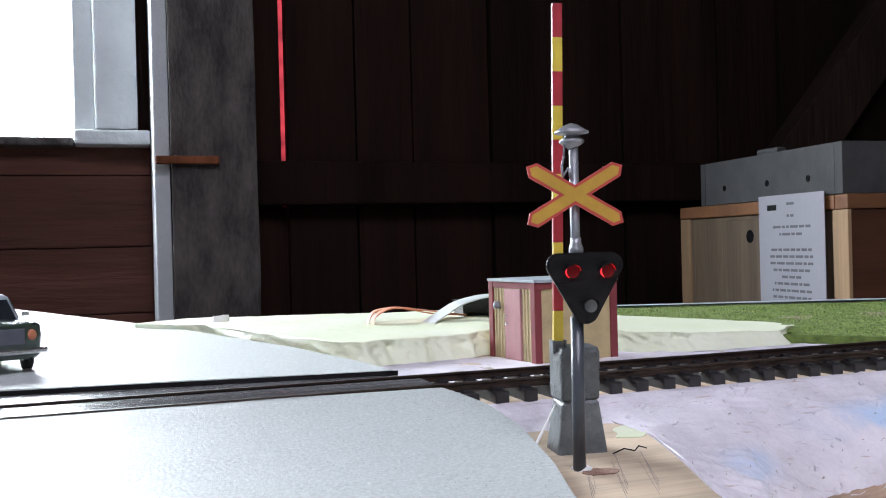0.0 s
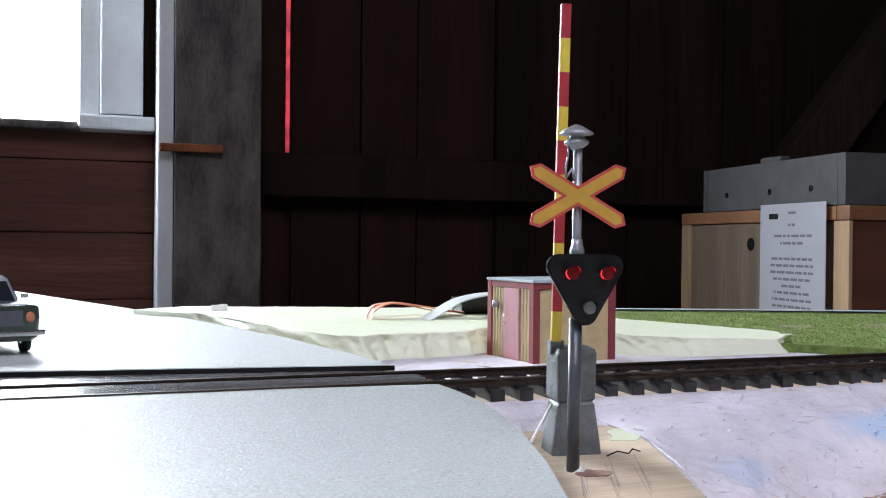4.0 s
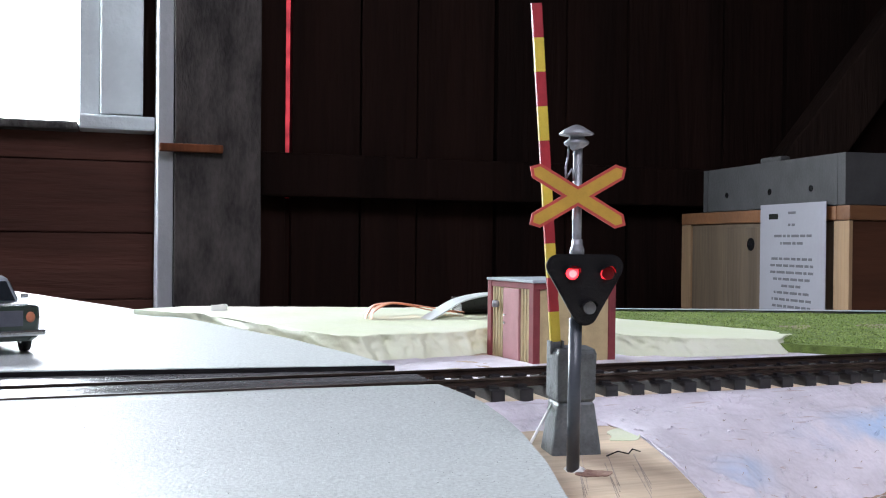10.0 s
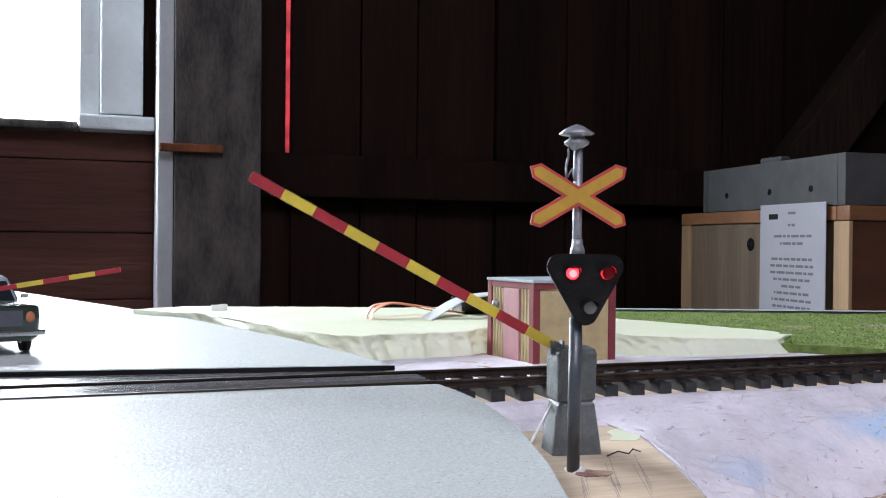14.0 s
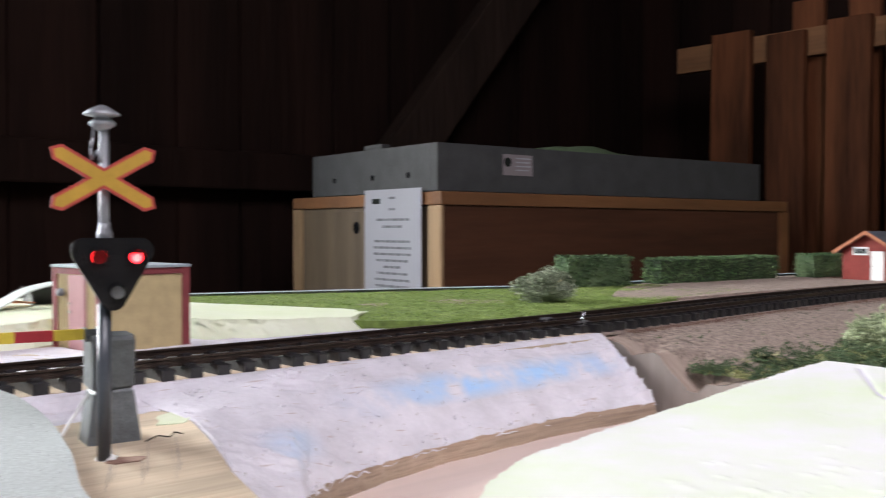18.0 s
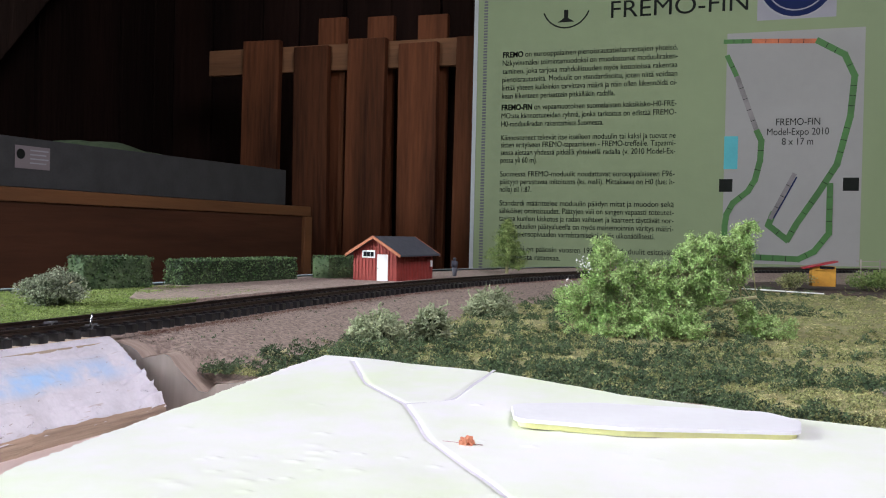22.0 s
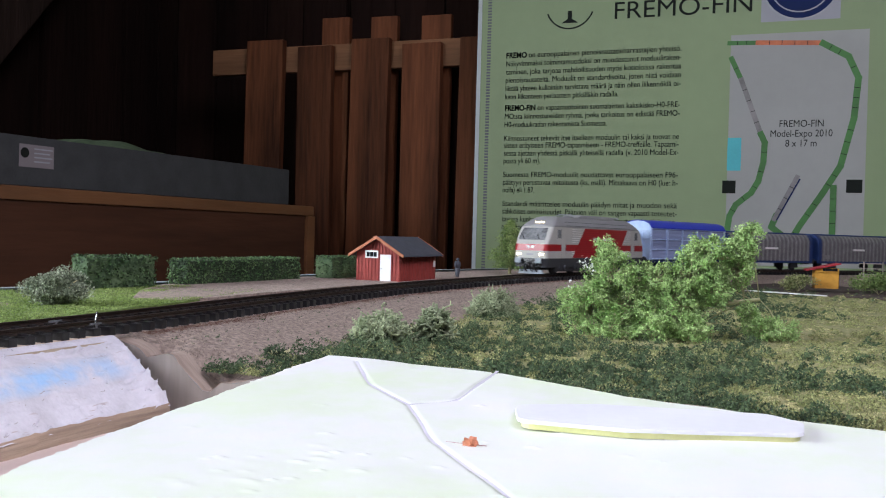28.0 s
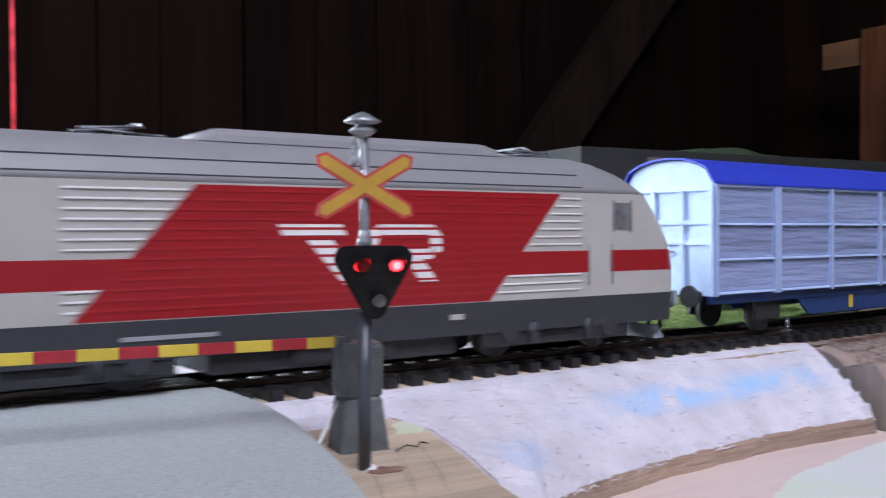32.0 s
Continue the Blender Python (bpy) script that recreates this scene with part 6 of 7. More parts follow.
band("map_line", [on_poster(11.4, 27.2), on_poster(8.6, 19.6)], 1.0, "map_grey", 0.08)
band("map_line", [on_poster(8.6, 19.6), on_poster(8.0, 18.3), on_poster(8.1, 15.6), on_poster(8.7, 12.9), on_poster(9.6, 11.3), on_poster(11.6, 9.6), on_poster(12.4, 8.0), on_poster(12.6, 6.4), on_poster(12.6, 2.2), on_poster(2.8, 2.0), on_poster(0.8, 3.1), on_poster(-1.0, 5.6), on_poster(-1.0, 12.2)], 1.2, "map_green", 0.1)
band("map_line", [on_poster(6.5, 7.6), on_poster(3.6, 13.6)], 0.9, "map_grey", 0.12)
band("map_line", [on_poster(6.1, 7.6), on_poster(3.3, 13.2)], 0.3, "logo_blue", 0.14)
rect("colour_key", py(12.95), py(11.1), pz(14.4), pz(19.0), "teal", 0.05)
rect("black_key", py(13.5), py(11.7), pz(11.2), pz(13.0), "ink", 0.05)
rect("black_key", py(-2.6), py(-4.6), pz(11.4), pz(13.2), "ink", 0.05)


def lettering(body, y, z, height, width=0.0, mat="ink", bold=0.0, align="LEFT", fixed=0.0):
    """Built-in font, laid on the poster; y is its left end, z its base line; stretched to width."""
    cu = bpy.data.curves.new("text_line", "FONT")
    cu.body, cu.size, cu.offset = body, height * C, bold
    tmp = new("text_line", cu)
    me = bpy.data.meshes.new_from_object(tmp.evaluated_get(bpy.context.evaluated_depsgraph_get()))
    bpy.data.objects.remove(tmp)
    bpy.data.curves.remove(cu)
    if not me.vertices:
        return
    xs = [v.co.x for v in me.vertices]
    k = fixed or (width * C / (max(xs) - min(xs)) if width else 1.0)
    shift = -(max(xs) + min(xs)) / 2 * k if align == "CENTER" else -min(xs) * k
    me.transform(Matrix(((0, 0, 0, (BX - 0.09) * C), (-k, 0, 0, y * C - shift), (0, 1, 0, z * C), (0, 0, 0, 1))))
    me.materials.clear()
    me.materials.append(M[mat])
    ob = new("text_line", me)
    ob.parent = poster
    return k


TEXT = [(95, 1, "FREMO on eurooppalainen pienoisrautatieharrastajien yhteisö."), (110, 1, "Näkyvimmäksi toimintamuodoksi on muodostunut moduuliraken-"),
        (125, 1, "taminen, joka tarjoaa mahdollisuuden myös kotioloissa rakentaa"), (140, 1, "pienoisrautateitä. Moduulit on standardisoitu, joten niitä voidaan"),
        (155, 1, "liittää yhteen kulloinkin tarvittava määrä ja näin ollen liikennöidä oi-"), (170, 0.66, "kean liikenteen periaattein pitkälläkin radalla."),
        (191, 1, "FREMO-FIN on vapaamuotoinen suomalaisten kaksikisko-H0-FRE-"), (206, 1, "MO:sta kiinnostuneiden ryhmä, jonka tarkoitus on edistää FREMO-"), (221, 0.6, "H0-moduuliradan rakentamista Suomessa."),
        (246, 1, "Kiinnostuneet tekevät itse itselleen moduulin tai kaksi ja tuovat ne"), (259, 1, "sitten erityiseen FREMO-tapaamiseen - FREMO-treffeille. Tapaami-"), (273, 1, "sessa ajetaan yhdessä pitkällä yhteisellä radalla (v. 2010 Model-Ex-"), (287, 0.22, "possa yli 60 m)."),
        (312, 1, "Suomessa FREMO-moduulit noudattavat eurooppalaiseen F96-"), (326, 1, "päätyyn perustuvaa mitoitusta (ks. malli). Mittakaava on H0 (lue: h-"), (340, 0.19, "nolla) eli 1:87."),
        (365, 1, "Standardi määrittelee moduulin päädyn mitat ja muodon sekä"), (379, 1, "sähköiset ominaisuudet. Päätyjen väli on sangen vapaasti toteutet-"), (393, 1, "tavissa kunhan kiskotus ja radan vaihteet ja kaarteet täyttävät nor-"),
        (407, 1, "mit. Moduulien päätyalueella on myös maisemoinnin väritys määri-"), (421, 0.9, "telty yhteensopivuuden varmistamiseksi myös ulkonäöllisesti."), (448, 1, "Aikakausi on pääosin vuosien 1950-1990. Moduulit esittävät"), (463, 0.37, "yksiraiteista rataosaa.")]
for v_, wide, line in TEXT:
    k_ = lettering(line, py(45.8), pz(31.85) - (v_ - 95) * 0.0914 - 0.35, 1.30, 28.6 * wide)
    if v_ in (95, 191):
        lettering(line.split()[0], py(45.8), pz(31.85) - (v_ - 95) * 0.0914 - 0.35, 1.30, bold=0.0004, fixed=k_)
lettering("FREMO-FIN", py(29.4), pz(36.6), 3.9, 21.0)
lettering("FREMO-FIN", py(3.3), pz(20.4), 1.5, 6.2, align="CENTER")
lettering("Model-Expo 2010", py(3.3), pz(19.05), 1.5, 8.7, align="CENTER")
lettering("8 x 17 m", py(3.3), pz(17.7), 1.5, 4.4, align="CENTER")

# ---- train ----
def bogie(parent, x, spread, r, n=2, w=1.55):
    b = part("bogie", box(box(box(B(), x - spread - 0.75, x + spread + 0.75, -w, -w + 0.3, 0.28, 0.75, 0.06), x - spread - 0.75, x + spread + 0.75, w - 0.3, w, 0.28, 0.75, 0.06), x - 0.6, x + 0.6, -w, w, 0.45, 0.9), "running_gear", parent)
    for k in range(n):
        xx = x - spread + 2 * spread * k / max(1, n - 1)
        for y in (-0.86, 0.86):
            part("wheel", cyl(B(), (xx, y - 0.14, r), (xx, y + 0.14, r), r, seg=18), "running_gear", b)
        for y in (-w, w):
            part("axle_box", cyl(B(), (xx, y - 0.1, r), (xx, y + 0.1, r), 0.24, seg=10), "skirt", b)
    for k in (-1, 1):
        part("spring", cyl(B(), (x + k * spread * 0.55, -w - 0.04, 0.35), (x + k * spread * 0.55, -w - 0.04, 0.8), 0.13, seg=8), "skirt", b)


def buffers(parent, x, z, way):
    for y in (-1.0, 1.0):
        part("buffer", cyl(cyl(B(), (x, y, z), (x + 0.42 * way, y, z), 0.15, seg=12), (x + 0.4 * way, y, z), (x + 0.5 * way, y, z), 0.3, 0.28, 16), "skirt", parent)
    part("coupler", box(B(), min(x, x + way * 0.7), max(x, x + way * 0.7), -0.15, 0.15, z - 0.35, z - 0.12, 0.03), "running_gear", parent)


def front_x(z):
    return float(np.interp(z, [0, 1.9, 2.45, 2.75, 3.3, 4.05, 4.5, 4.85, 5.0], [9.95, 10.0, 9.9, 9.75, 9.4, 8.75, 8.2, 7.55, 7.1]))


def half_w(z):
    return float(np.interp(z, [0, 0.55, 1.35, 3.85, 4.5, 4.85, 5.0], [1.55, 1.6, 1.66, 1.66, 1.34, 1.05, 0.8]))


def locomotive():
    lo = thing("locomotive", "grey electric model locomotive with red flanks, headlamps lit", "locomotive")
    for nm, zs, mt, lb in (("skirt", (0.62, 0.7, 1.34), "skirt", "dark grey skirt"), ("lower_body", (1.34, 1.92), "loco_light", "light grey lower body"), ("red_band", (1.92, 2.45), "loco_red", "red band round the body"),
                           ("upper_body", (2.45, 2.75, 3.3, 3.84), "loco_light", "light grey cab and walls"), ("roof", (3.84, 4.05, 4.3, 4.5, 4.7, 4.85, 4.95, 5.0), "loco_grey", "grey roof with rounded ends")):
        bm = slices(B(), [(z, front_x(z), half_w(z) - (0.002 if nm == "roof" else 0)) for z in zs], 0.42, 8)
        if nm == "roof":
            for f in bm.faces:
                f.smooth = abs(f.normal.z) < 0.95
        part(nm, bm, mt, lo, lb)
    for way in (-1, 1):
        # cab front
        bm = B()
        ws = [(2.78, 1.30), (3.3, 1.27), (3.74, 1.2)]
        for off, mt_ in ((0.03, "dark_glass"),):
            rows = [[bm.verts.new((way * (front_x(z) + off) * C, y * w * C, z * C)) for y in (-1, -0.5, 0, 0.5, 1)] for z, w in ws]
            for a, b in zip(rows, rows[1:]):
                for i in range(4):
                    bm.faces.new((a[i], a[i + 1], b[i + 1], b[i]))
        part("windscreen", bm, "windscreen", lo, "dark cab windscreen")
        for y in (-0.75, 0.75):
            part("wiper", tube(B(), [(way * (front_x(2.85) + 0.06), y, 2.82), (way * (front_x(3.25) + 0.07), y - 0.35 * way, 3.25)], 0.025, 5), "black", lo)
            part("headlight", box(B(), *sorted((way * 9.92, way * 10.06)), y * 1.5 - 0.22, y * 1.5 + 0.22, 1.56, 1.74, 0.05), "headlamp" if way < 0 else "clear_glass", lo, "lit headlamp" if way < 0 else "")
        part("top_light", box(B(), *sorted((way * (front_x(4.32) - 0.05), way * (front_x(4.32) + 0.1))), -0.42, 0.42, 4.25, 4.42, 0.04), "headlamp" if way < 0 else "clear_glass", lo)
        part("number_bar", box(B(), *sorted((way * 9.97, way * 10.02)), -0.35, 0.35, 1.58, 1.7), "grey_ink", lo)
        for pts in ([(-0.42, 2.33), (-0.16, 2.33), (-0.04, 2.08), (-0.2, 2.08)], [(0.02, 2.08), (0.12, 2.33), (0.4, 2.33), (0.34, 2.2), (0.36, 2.08), (0.25, 2.08), (0.2, 2.18)]):
            bm = plate(B(), [(-p[0] * way, p[1]) for p in pts], 0, 0.02)
            bmesh.ops.transform(bm, matrix=pose(way * (front_x(2.2) + 0.012) * C, 0, 0, 0, 0, 90 if way > 0 else -90) , verts=bm.verts)
            part("badge", bm, "white", lo)
        for y in (-1.0, 1.0):
            part("buffer", box(cyl(B(), (way * 9.9, y, 1.12), (way * 10.25, y, 1.12), 0.16, seg=12), *sorted((way * 10.22, way * 10.38)), y - 0.3, y + 0.3, 0.94, 1.34, 0.07), "roof_grey", lo, "pale square buffer")
        part("coupler", box(B(), *sorted((way * 9.8, way * 9.95)), -0.2, 0.2, 0.7, 0.95, 0.04), "running_gear", lo)
        part("hose", tube(B(), [(way * 9.95, 0.4, 1.0), (way * 10.2, 0.45, 0.75), (way * 10.1, 0.5, 0.5)], 0.05, 6), "running_gear", lo)
        part("hose", tube(B(), [(way * 9.95, -0.4, 1.0), (way * 10.2, -0.42, 0.7), (way * 10.1, -0.5, 0.5)], 0.05, 6), "running_gear", lo)
        bm = B()
        slices(bm, [(0.1, 0.22, 1.2), (0.42, 0.12, 1.1)], 0.1, 3)
        bmesh.ops.transform(bm, matrix=pose(way * 9.75 * C, 0, 0), verts=bm.verts)
        part("snow_plough", bm, "roof_grey", lo, "pale grey snow plough")
        part("buffer_beam", box(B(), *sorted((way * 9.6, way * 10.02)), -1.2, 1.2, 0.62, 1.3, 0.05), "black", lo, "black buffer beam")
        part("coupling_hook", tube(B(), [(way * 10.0, 0, 0.95), (way * 10.45, 0.05, 0.85), (way * 10.55, 0, 0.62), (way * 10.4, -0.05, 0.5)], 0.09, 8), "black", lo)
        for yy in (-0.75, -0.3, 0.25, 0.7):
            part("pipe", tube(B(), [(way * 10.0, yy, 0.9), (way * 10.28, yy + 0.05, 0.7), (way * 10.22, yy, 0.35), (way * 10.05, yy - 0.05, 0.3)], 0.06, 6), "black", lo)
        for sy in (-1, 1):
            w_ = part("cab_window", box(B(), *sorted((way * 8.2, way * 7.65)), *sorted((sy * 1.64, sy * 1.675)), 2.95, 3.62, 0.0), "windscreen", lo, "cab side window")
            for xx in (7.55, 6.75):
                part("grab_rail", cyl(B(), (way * xx, sy * 1.70, 1.6), (way * xx, sy * 1.70, 2.6), 0.014, seg=6), "silver", lo)
            part("window_frame", box(box(B(), *sorted((way * 8.26, way * 8.2)), *sorted((sy * 1.64, sy * 1.685)), 2.9, 3.68), *sorted((way * 7.65, way * 7.6)), *sorted((sy * 1.64, sy * 1.685)), 2.9, 3.68), "silver", lo)
            part("cab_door", box(B(), *sorted((way * 7.5, way * 6.8)), *sorted((sy * 1.655, sy * 1.672)), 1.4, 3.6), "loco_light", lo)
        bogie(lo, way * 5.9, 1.6, 0.6)
    # flanks: red field, louvres and emblem
    for sy in (-1, 1):
        def flank(name, pts, y, mt, lb=""):
            bm = plate(B(), pts, *sorted((sy * 1.655, sy * y)))
            return part(name, bm, mt, lo, lb)
        x0, x1, x2, x3 = -3.2, 5.85, 3.7, -5.45
        flank("red_field", [(x3, 1.36), (x2, 1.36), (x1, 3.80), (x0, 3.80)], 1.668, "loco_red", "slanted red field")
        for k in range(13):
            z = 1.52 + 0.18 * k
            a = x3 + (x0 - x3) * (z - 1.36) / 2.44
            b = x2 + (x1 - x2) * (z - 1.36) / 2.44
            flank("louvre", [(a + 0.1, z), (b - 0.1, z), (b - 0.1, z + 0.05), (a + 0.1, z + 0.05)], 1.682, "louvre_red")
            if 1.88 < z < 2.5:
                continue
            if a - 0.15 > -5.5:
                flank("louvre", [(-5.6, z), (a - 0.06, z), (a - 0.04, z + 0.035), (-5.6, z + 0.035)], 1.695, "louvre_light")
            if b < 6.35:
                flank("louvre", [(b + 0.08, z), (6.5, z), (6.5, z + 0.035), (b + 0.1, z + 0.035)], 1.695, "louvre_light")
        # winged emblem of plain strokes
        m = 1 if sy < 0 else -1
        for pts in ([(-0.6, 3.42), (0.75, 3.42), (0.85, 3.2), (-0.5, 3.2)], [(0.0, 3.1), (0.55, 3.1), (1.25, 2.2), (0.8, 2.2)], [(0.8, 2.2), (1.25, 2.2), (1.7, 3.42), (1.2, 3.3)],
                    [(1.55, 3.42), (2.9, 3.42), (3.1, 3.2), (1.65, 3.2)], [(2.8, 3.2), (3.1, 3.2), (3.1, 2.85), (2.8, 2.75)], [(1.75, 2.9), (3.0, 2.9), (2.85, 2.68), (1.75, 2.68)], [(2.2, 2.7), (2.6, 2.7), (3.0, 2.2), (2.55, 2.2)], [(1.55, 2.6), (1.8, 2.6), (1.95, 2.2), (1.6, 2.2)]):
            flank("emblem_stroke", [(0.4 * m + (p[0] - 1.25) * 1.06 * m, p[1] - 0.35) for p in pts], 1.677, "white")
        for zz in (4.02, 4.42):
            bm = B()
            box(bm, -6.6, 6.6, *sorted((sy * (half_w(zz) - 0.02), sy * (half_w(zz) + 0.012))), zz - 0.02, zz + 0.02)
            part("roof_seam", bm, "skirt", lo)
        part("number_bar", box(B(), -4.6, -2.8, *sorted((sy * 1.6, sy * 1.655)), 0.98, 1.06), "grey_ink", lo)
        part("data_plate", box(B(), 2.6, 2.95, *sorted((sy * 1.6, sy * 1.66)), 0.98, 1.1), "loco_light", lo)
    part("transformer", box(box(B(), -2.9, 2.9, -1.4, 1.4, 0.2, 0.66, 0.08), -1.2, 1.2, -1.5, 1.5, 0.3, 0.66, 0.05), "running_gear", lo)
    bm = B()
    slices(bm, [(4.97, 3.9, 0.9), (5.15, 3.75, 0.86), (5.32, 3.35, 0.78)], 0.2, 3)
    bmesh.ops.transform(bm, matrix=pose(0.85 * C, 0, 0), verts=bm.verts)
    part("roof_hood", bm, "loco_grey", lo, "raised equipment hood")
    part("roof_vent", lathe(B(), [(0.12, 5.2), (0.14, 5.34), (0.05, 5.4)], 10, (0.6, 0)), "silver", lo)
    for way, p0 in ((-1, 3.4), (1, 4.9)):
        pan = part("pantograph", box(B(), *sorted((way * p0, way * (p0 + 1.7))), -0.5, 0.5, 4.96, 5.03), "skirt", lo, "folded pantograph")
        for y in (-0.45, 0.45):
            part("pan_arm", tube(B(), [(way * (p0 + 0.1), y, 5.06), (way * (p0 + 1.6), y * 0.8, 5.2), (way * (p0 + 0.5), y * 0.5, 5.3)], 0.035, 6), "silver", pan)
        part("pan_head", tube(B(), [(way * (p0 + 0.6), -0.85, 5.2), (way * (p0 + 0.6), -0.6, 5.32), (way * (p0 + 0.6), 0.6, 5.32), (way * (p0 + 0.6), 0.85, 5.2)], 0.04, 6), "silver", pan)
        for y in (-0.4, 0.4):
            part("insulator", lathe(B(), [(0.08, 4.98), (0.1, 5.08), (0.06, 5.12)], 8, (way * (p0 + 0.1), y)), "silver", pan)
    return lo


def covered_van():
    w = thing("covered_van", "light blue covered goods van with a bright blue roof", "wagon")
    L, H = 7.5, 1.52
    arc = [(y, 4.15 + 0.72 * math.sqrt(max(0, 1 - (y / 1.62) ** 2))) for y in span(-1.62, 1.62, 13)]
    part("side_wall", box(B(), -L + 0.1, L - 0.1, -H + 0.04, H - 0.04, 1.15, 4.15), "weathered", w, "weathered grey board walls")
    for k in range(16):
        for sy in (-1, 1):
            part("wall_board", box(B(), -L + 0.12, L - 0.12, *sorted((sy * (H - 0.05), sy * (H - 0.02))), 1.2 + k * 0.185, 1.378 + k * 0.185), "weathered", w)
    for way in (-1, 1):
        bm = B()
        pts = [(-H, 1.12), (H, 1.12)] + [(y * H / 1.62, z - 0.05) for y, z in reversed(arc)]
        lo_ = [bm.verts.new((way * L * C, y * C, z * C)) for y, z in pts]
        hi_ = [bm.verts.new((way * (L - 0.12) * C, y * C, z * C)) for y, z in pts]
        n = len(pts)
        fs = [bm.faces.new(lo_), bm.faces.new(hi_[::-1])] + [bm.faces.new((lo_[i], lo_[(i + 1) % n], hi_[(i + 1) % n], hi_[i])) for i in range(n)]
        bmesh.ops.recalc_face_normals(bm, faces=fs)
        part("end_wall", bm, "ice_blue", w, "pale blue end wall")
        for y in (-1.45, -0.5, 0.5, 1.45):
            part("end_rib", box(B(), *sorted((way * L, way * (L + 0.08))), y - 0.07, y + 0.07, 1.15, 4.0), "ice_blue", w)
        for z in (2.55, 3.1, 4.0):
            part("end_rail", box(B(), *sorted((way * L, way * (L + 0.06))), -1.5, 1.5, z - 0.06, z + 0.06), "ice_blue", w)
        part("brake_handle", tube(B(), [(way * (L + 0.1), -0.3, 2.3), (way * (L + 0.2), 0.5, 2.35)], 0.04, 6), "silver", w)
        buffers(w, way * (L - 0.05), 1.12, way)
        for y in (-0.86, 0.86):
            part("wheel", cyl(B(), (way * 4.4, y - 0.13, 0.52), (way * 4.4, y + 0.13, 0.52), 0.52, seg=18), "running_gear", w)
        for y in (-1.15, 1.15):
            part("axle_guard", box(B(), way * 4.4 - 0.6, way * 4.4 + 0.6, y - 0.1, y + 0.1, 0.35, 1.1, 0.05), "running_gear", w)
    bm = B()
    sheet(bm, lambda i, k: ((-L - 0.1 + i * (2 * L + 0.2)), arc[int(k)][0] * 1.0, arc[int(k)][1] + 0.02), [0, 1], range(13), thick=0.06)
    part("roof", bm, "roof_blue", w, "bright blue arched roof")
    for sy in (-1, 1):
        for x in (-7.43, -4.46, -1.49, 1.49, 4.46, 7.43):
            part("upright", box(B(), x - (0.16 if abs(x) > 4 and abs(x) < 5 else 0.08), x + (0.16 if abs(x) > 4 and abs(x) < 5 else 0.08), *sorted((sy * (H - 0.04), sy * (H + 0.09))), 1.12, 4.15, 0.02), "wagon_blue", w)
        for z in (1.2, 2.1, 3.05, 4.08):
            part("stringer", box(B(), -7.4, 7.4, *sorted((sy * (H - 0.04), sy * (H + 0.06))), z - 0.028, z + 0.028, 0.01), "ice_blue", w, "thin bright rail")
        part("sole_bar", box(B(), -7.45, 7.45, *sorted((sy * 1.25, sy * 1.4)), 0.9, 1.14), "navy", w)
        part("step_board", plate(B(), [(-3.2, 1.0), (3.2, 1.0), (2.4, 0.4), (-2.4, 0.4)], *sorted((sy * 1.28, sy * 1.36))), "navy", w)
        part("label_bar", box(B(), -0.12, 0.12, *sorted((sy * 1.36, sy * 1.38)), 0.5, 0.95), "yellow", w)
    return w


def sliding_wall_wagon():
    w = thing("sliding_wall_wagon", "grey ribbed sliding-wall goods wagon with dark blue ends", "wagon", group="grey wagons")
    L = 8.0
    prof = [(1.5, 1.15), (1.52, 3.35), (1.35, 3.75), (1.0, 4.05), (0.5, 4.15), (0, 4.17)]
    for sy in (-1, 1):
        bm = B()
        sheet(bm, lambda x, k: (x, sy * prof[int(k)][0], prof[int(k)][1]), span(-L + 0.55, L - 0.55, 4), range(5))
        part("sliding_wall", bm, "wagon_grey", w)
        for k in range(19):
            x = -L + 1.0 + k * (2 * L - 2.0) / 18
            bm = B()
            sheet(bm, lambda u, j: (x + u, sy * (prof[int(j)][0] + 0.06), prof[int(j)][1] + (0.05 if j > 2 else 0)), [-0.15, 0.15], range(4), thick=0.03)
            part("rib", bm, "wagon_rib", w)
        part("sole_bar", box(B(), -L, L, *sorted((sy * 1.3, sy * 1.46)), 0.9, 1.16), "navy", w)
        part("lettering_bar", box(B(), -1.2, 1.2, *sorted((sy * 1.57, sy * 1.6)), 2.4, 2.62), "louvre_light", w)
        part("data_plate", box(B(), -6.8, -5.9, *sorted((sy * 1.57, sy * 1.6)), 1.4, 1.85), "wagon_rib", w)
    part("roof", box(B(), -L, L, -0.62, 0.62, 4.12, 4.28, 0.05), "navy", w, "dark blue roof ridge")
    for way in (-1, 1):
        bm = B()
        pts = [(y, z) for y, z in prof] + [(-y, z) for y, z in reversed(prof[:-1])]
        lo_ = [bm.verts.new((way * L * C, y * 1.02 * C, z * C)) for y, z in pts]
        hi_ = [bm.verts.new((way * (L - 0.6) * C, y * 1.02 * C, z * C)) for y, z in pts]
        n = len(pts)
        fs = [bm.faces.new(lo_), bm.faces.new(hi_[::-1])] + [bm.faces.new((lo_[i], lo_[(i + 1) % n], hi_[(i + 1) % n], hi_[i])) for i in range(n)]
        bmesh.ops.recalc_face_normals(bm, faces=fs)
        part("end_wall", bm, "navy", w, "dark blue end wall")
        buffers(w, way * L, 1.1, way)
        for y in (-0.86, 0.86):
            part("wheel", cyl(B(), (way * 4.8, y - 0.13, 0.52), (way * 4.8, y + 0.13, 0.52), 0.52, seg=18), "running_gear", w)
        for y in (-1.15, 1.15):
            part("axle_guard", box(B(), way * 4.8 - 0.7, way * 4.8 + 0.7, y - 0.1, y + 0.1, 0.35, 1.05, 0.05), "running_gear", w)
    return w


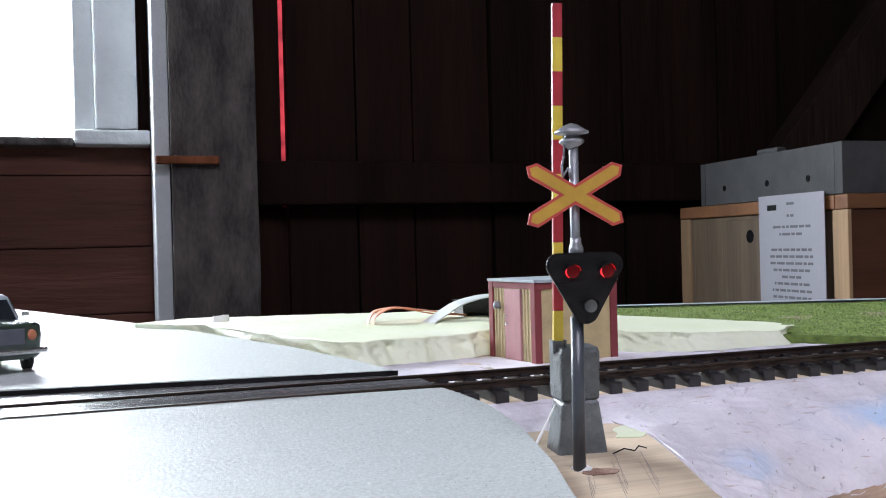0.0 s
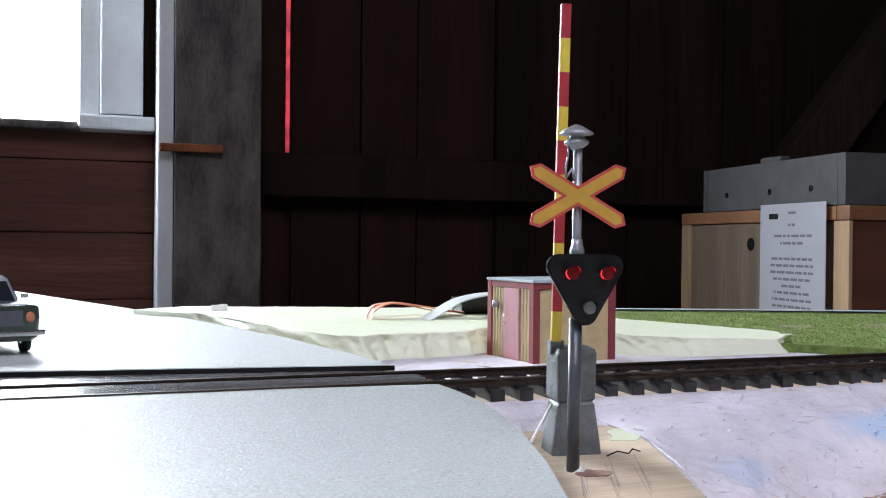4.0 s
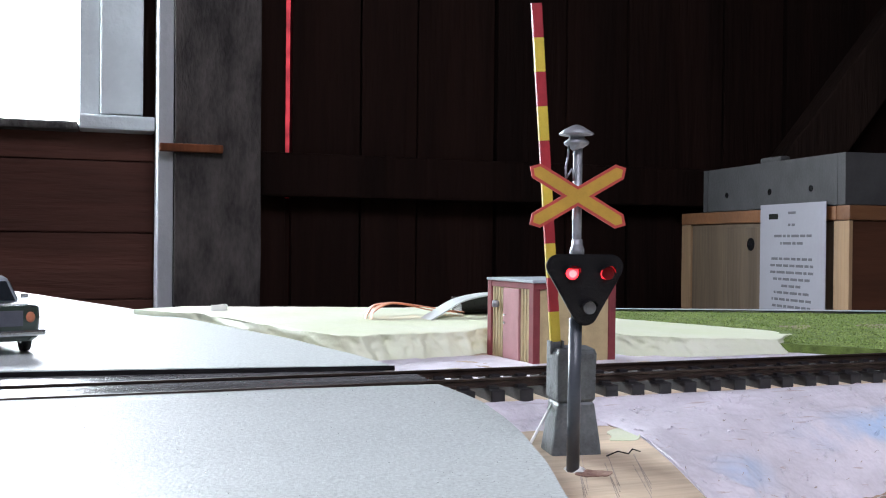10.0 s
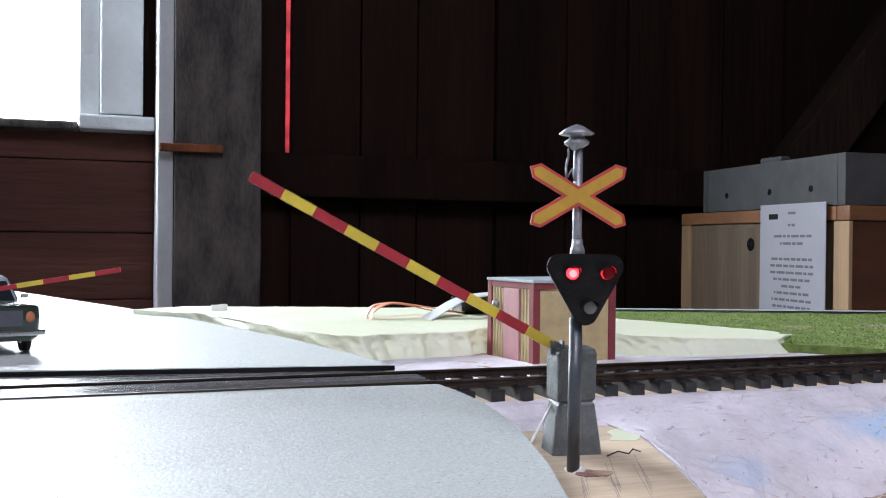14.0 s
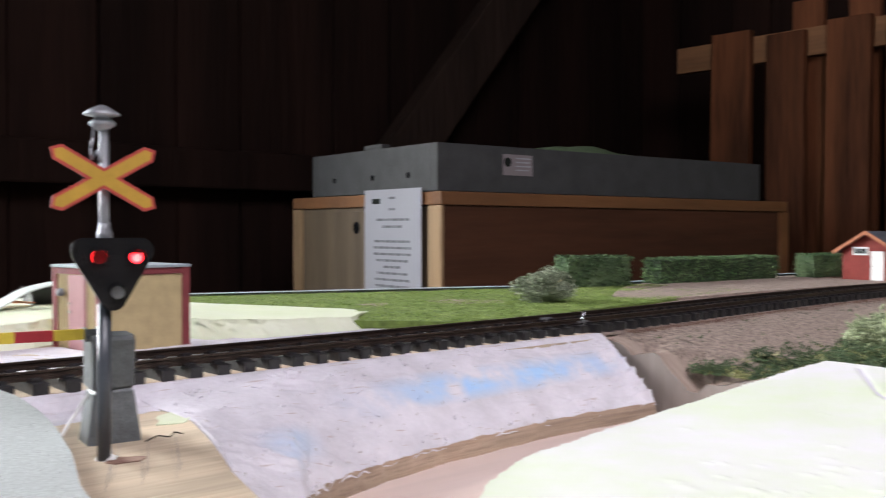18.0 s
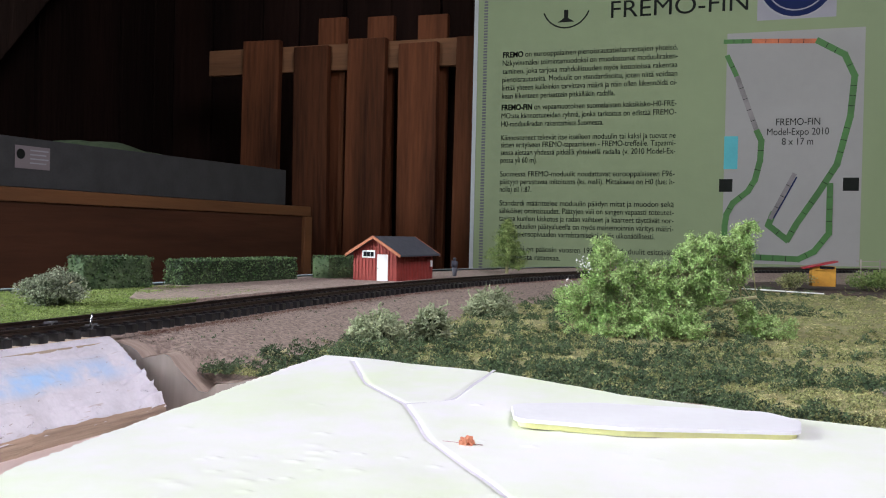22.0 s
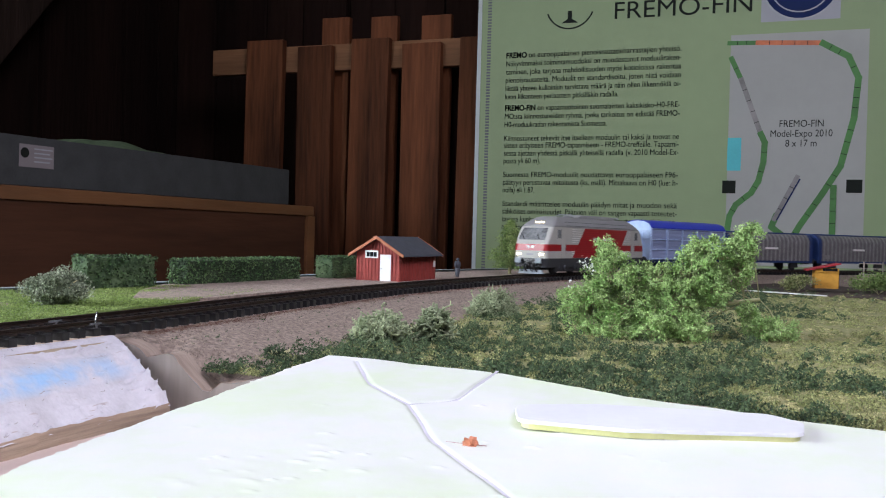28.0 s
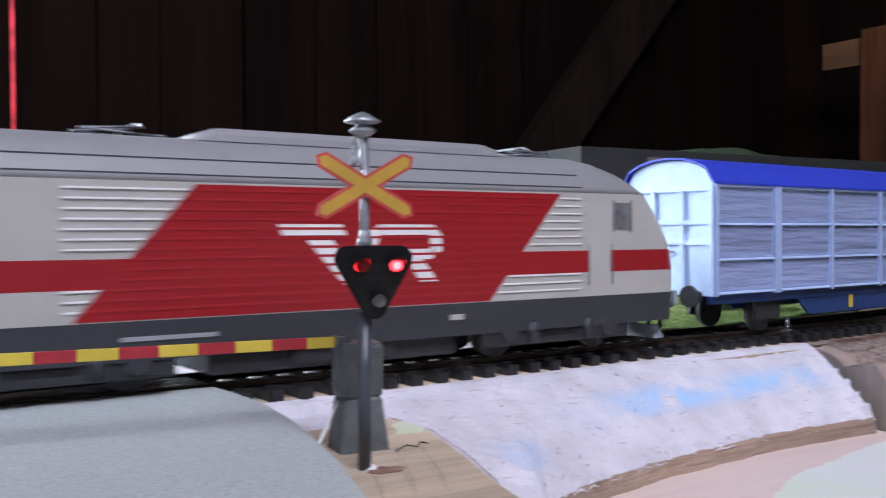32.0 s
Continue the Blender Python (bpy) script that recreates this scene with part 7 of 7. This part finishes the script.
def taller(ob, kx, ky, kz, top=0.0):
    """Brings a vehicle to its true length, width and height over the rails."""
    done = set()
    for c in ob.children_recursive:
        if c.data and c.data.name not in done:
            done.add(c.data.name)
            c.data.transform(Matrix.Diagonal((kx, ky, kz, 1)))
            for v in c.data.vertices:
                if top and v.co.z > top * C:
                    v.co.z = top * C + (v.co.z - top * C) * 0.75
    return ob


loco = taller(locomotive(), 1.10, 1.02, 1.12, 4.3)
van = taller(covered_van(), 1.06, 1.14, 1.14)
grey_wagon = taller(sliding_wall_wagon(), 1.0, 1.04, 1.12)
wagons = [grey_wagon] + [copy_thing(grey_wagon, Matrix.Identity(4)) for k in range(3)]


def head(t):
    """Where the front of the locomotive is along the line."""
    return float(np.interp(t, HEAD_T, HEAD_S))


HEAD_T = [0, 20, 24, 24.5, 25, 27.5, 28, 28.5, 29, 29.5, 30, 30.5, 31, 31.5, 32]
HEAD_S = [247, 240, 156.7, 146.6, 135.9, 94, 83.8, 73.2, 62.6, 52.0, 41.4, 31.0, 20.9, 10.8, 0.6]


def ride(ob, offset, half, length):
    """Rows for a vehicle whose front is offset behind the head of the train, on two points half from its middle."""
    rows = []
    for t in [0, 20.0] + [20.5 + 0.25 * i for i in range(47)]:
        s = head(t) + offset + length / 2
        (x0, y0), (x1, y1) = on_line(s - half), on_line(s + half)
        rows.append((t, pose((x0 + x1) / 2 * C, (y0 + y1) / 2 * C, RAIL_Z * C, 0, 0, math.degrees(math.atan2(y1 - y0, x1 - x0)))))
    walk(ob, rows)


def boom_rows(at, angles):
    return [(t, pose(at[0] * C, at[1] * C, at[2] * C, 0, a - 90, 0)) for t, a in angles]


def lens_cover_rows(lx, lz, opens):
    """Rows of an added disc that swings up off the lens, under the hood, while its lamp shows."""
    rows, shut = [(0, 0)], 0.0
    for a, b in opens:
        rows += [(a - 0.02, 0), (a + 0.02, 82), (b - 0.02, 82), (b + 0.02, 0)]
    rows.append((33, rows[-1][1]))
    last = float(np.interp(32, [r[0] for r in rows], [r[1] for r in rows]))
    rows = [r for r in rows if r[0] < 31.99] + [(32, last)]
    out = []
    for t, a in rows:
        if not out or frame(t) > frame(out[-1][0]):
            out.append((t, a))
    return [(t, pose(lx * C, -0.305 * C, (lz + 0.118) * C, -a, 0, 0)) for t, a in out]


def motions():
    ride(loco, 1.0, 5.9, 21.2)
    ride(van, 24.0, 4.6, 15.9)
    for k, w in enumerate(wagons):
        ride(w, 41.0 + 17.1 * k, 4.8, 16.0)
    walk(boom_a, boom_rows((-0.33, 0, 2.06), [(0, 91.2), (9.3, 91.2), (9.7, 89), (10, 86), (10.5, 80.6), (11, 74.4), (11.5, 68.2), (12, 61.0), (12.5, 54.2), (13, 46.0), (13.5, 37.2), (14.5, 19.5), (15.5, 3.0), (16, 0.4), (16.4, 0.2), (32, 0.2)]))
    walk(boom_b, boom_rows((-0.33, 0, 1.236), [(0, 91), (9.3, 91), (9.7, 88), (10.5, 76), (11.5, 55), (12, 42), (12.5, 32), (13, 22.5), (13.5, 15), (14.5, 6), (15.5, 3.2), (16, 3), (32, 3)]))
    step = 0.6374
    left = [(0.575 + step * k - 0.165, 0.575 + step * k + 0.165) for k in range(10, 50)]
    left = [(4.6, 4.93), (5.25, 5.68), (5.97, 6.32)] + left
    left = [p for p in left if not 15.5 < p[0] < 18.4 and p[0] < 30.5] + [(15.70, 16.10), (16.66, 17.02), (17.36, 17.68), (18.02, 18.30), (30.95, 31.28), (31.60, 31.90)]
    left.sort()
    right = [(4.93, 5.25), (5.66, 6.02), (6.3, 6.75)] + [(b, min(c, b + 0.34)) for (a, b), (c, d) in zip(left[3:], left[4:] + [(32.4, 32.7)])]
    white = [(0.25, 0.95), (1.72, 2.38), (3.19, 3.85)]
    for (sh, lx, lz), opens in zip(LENS_COVERS, (left, right, white)):
        walk(sh, lens_cover_rows(lx, lz, opens))


motions()
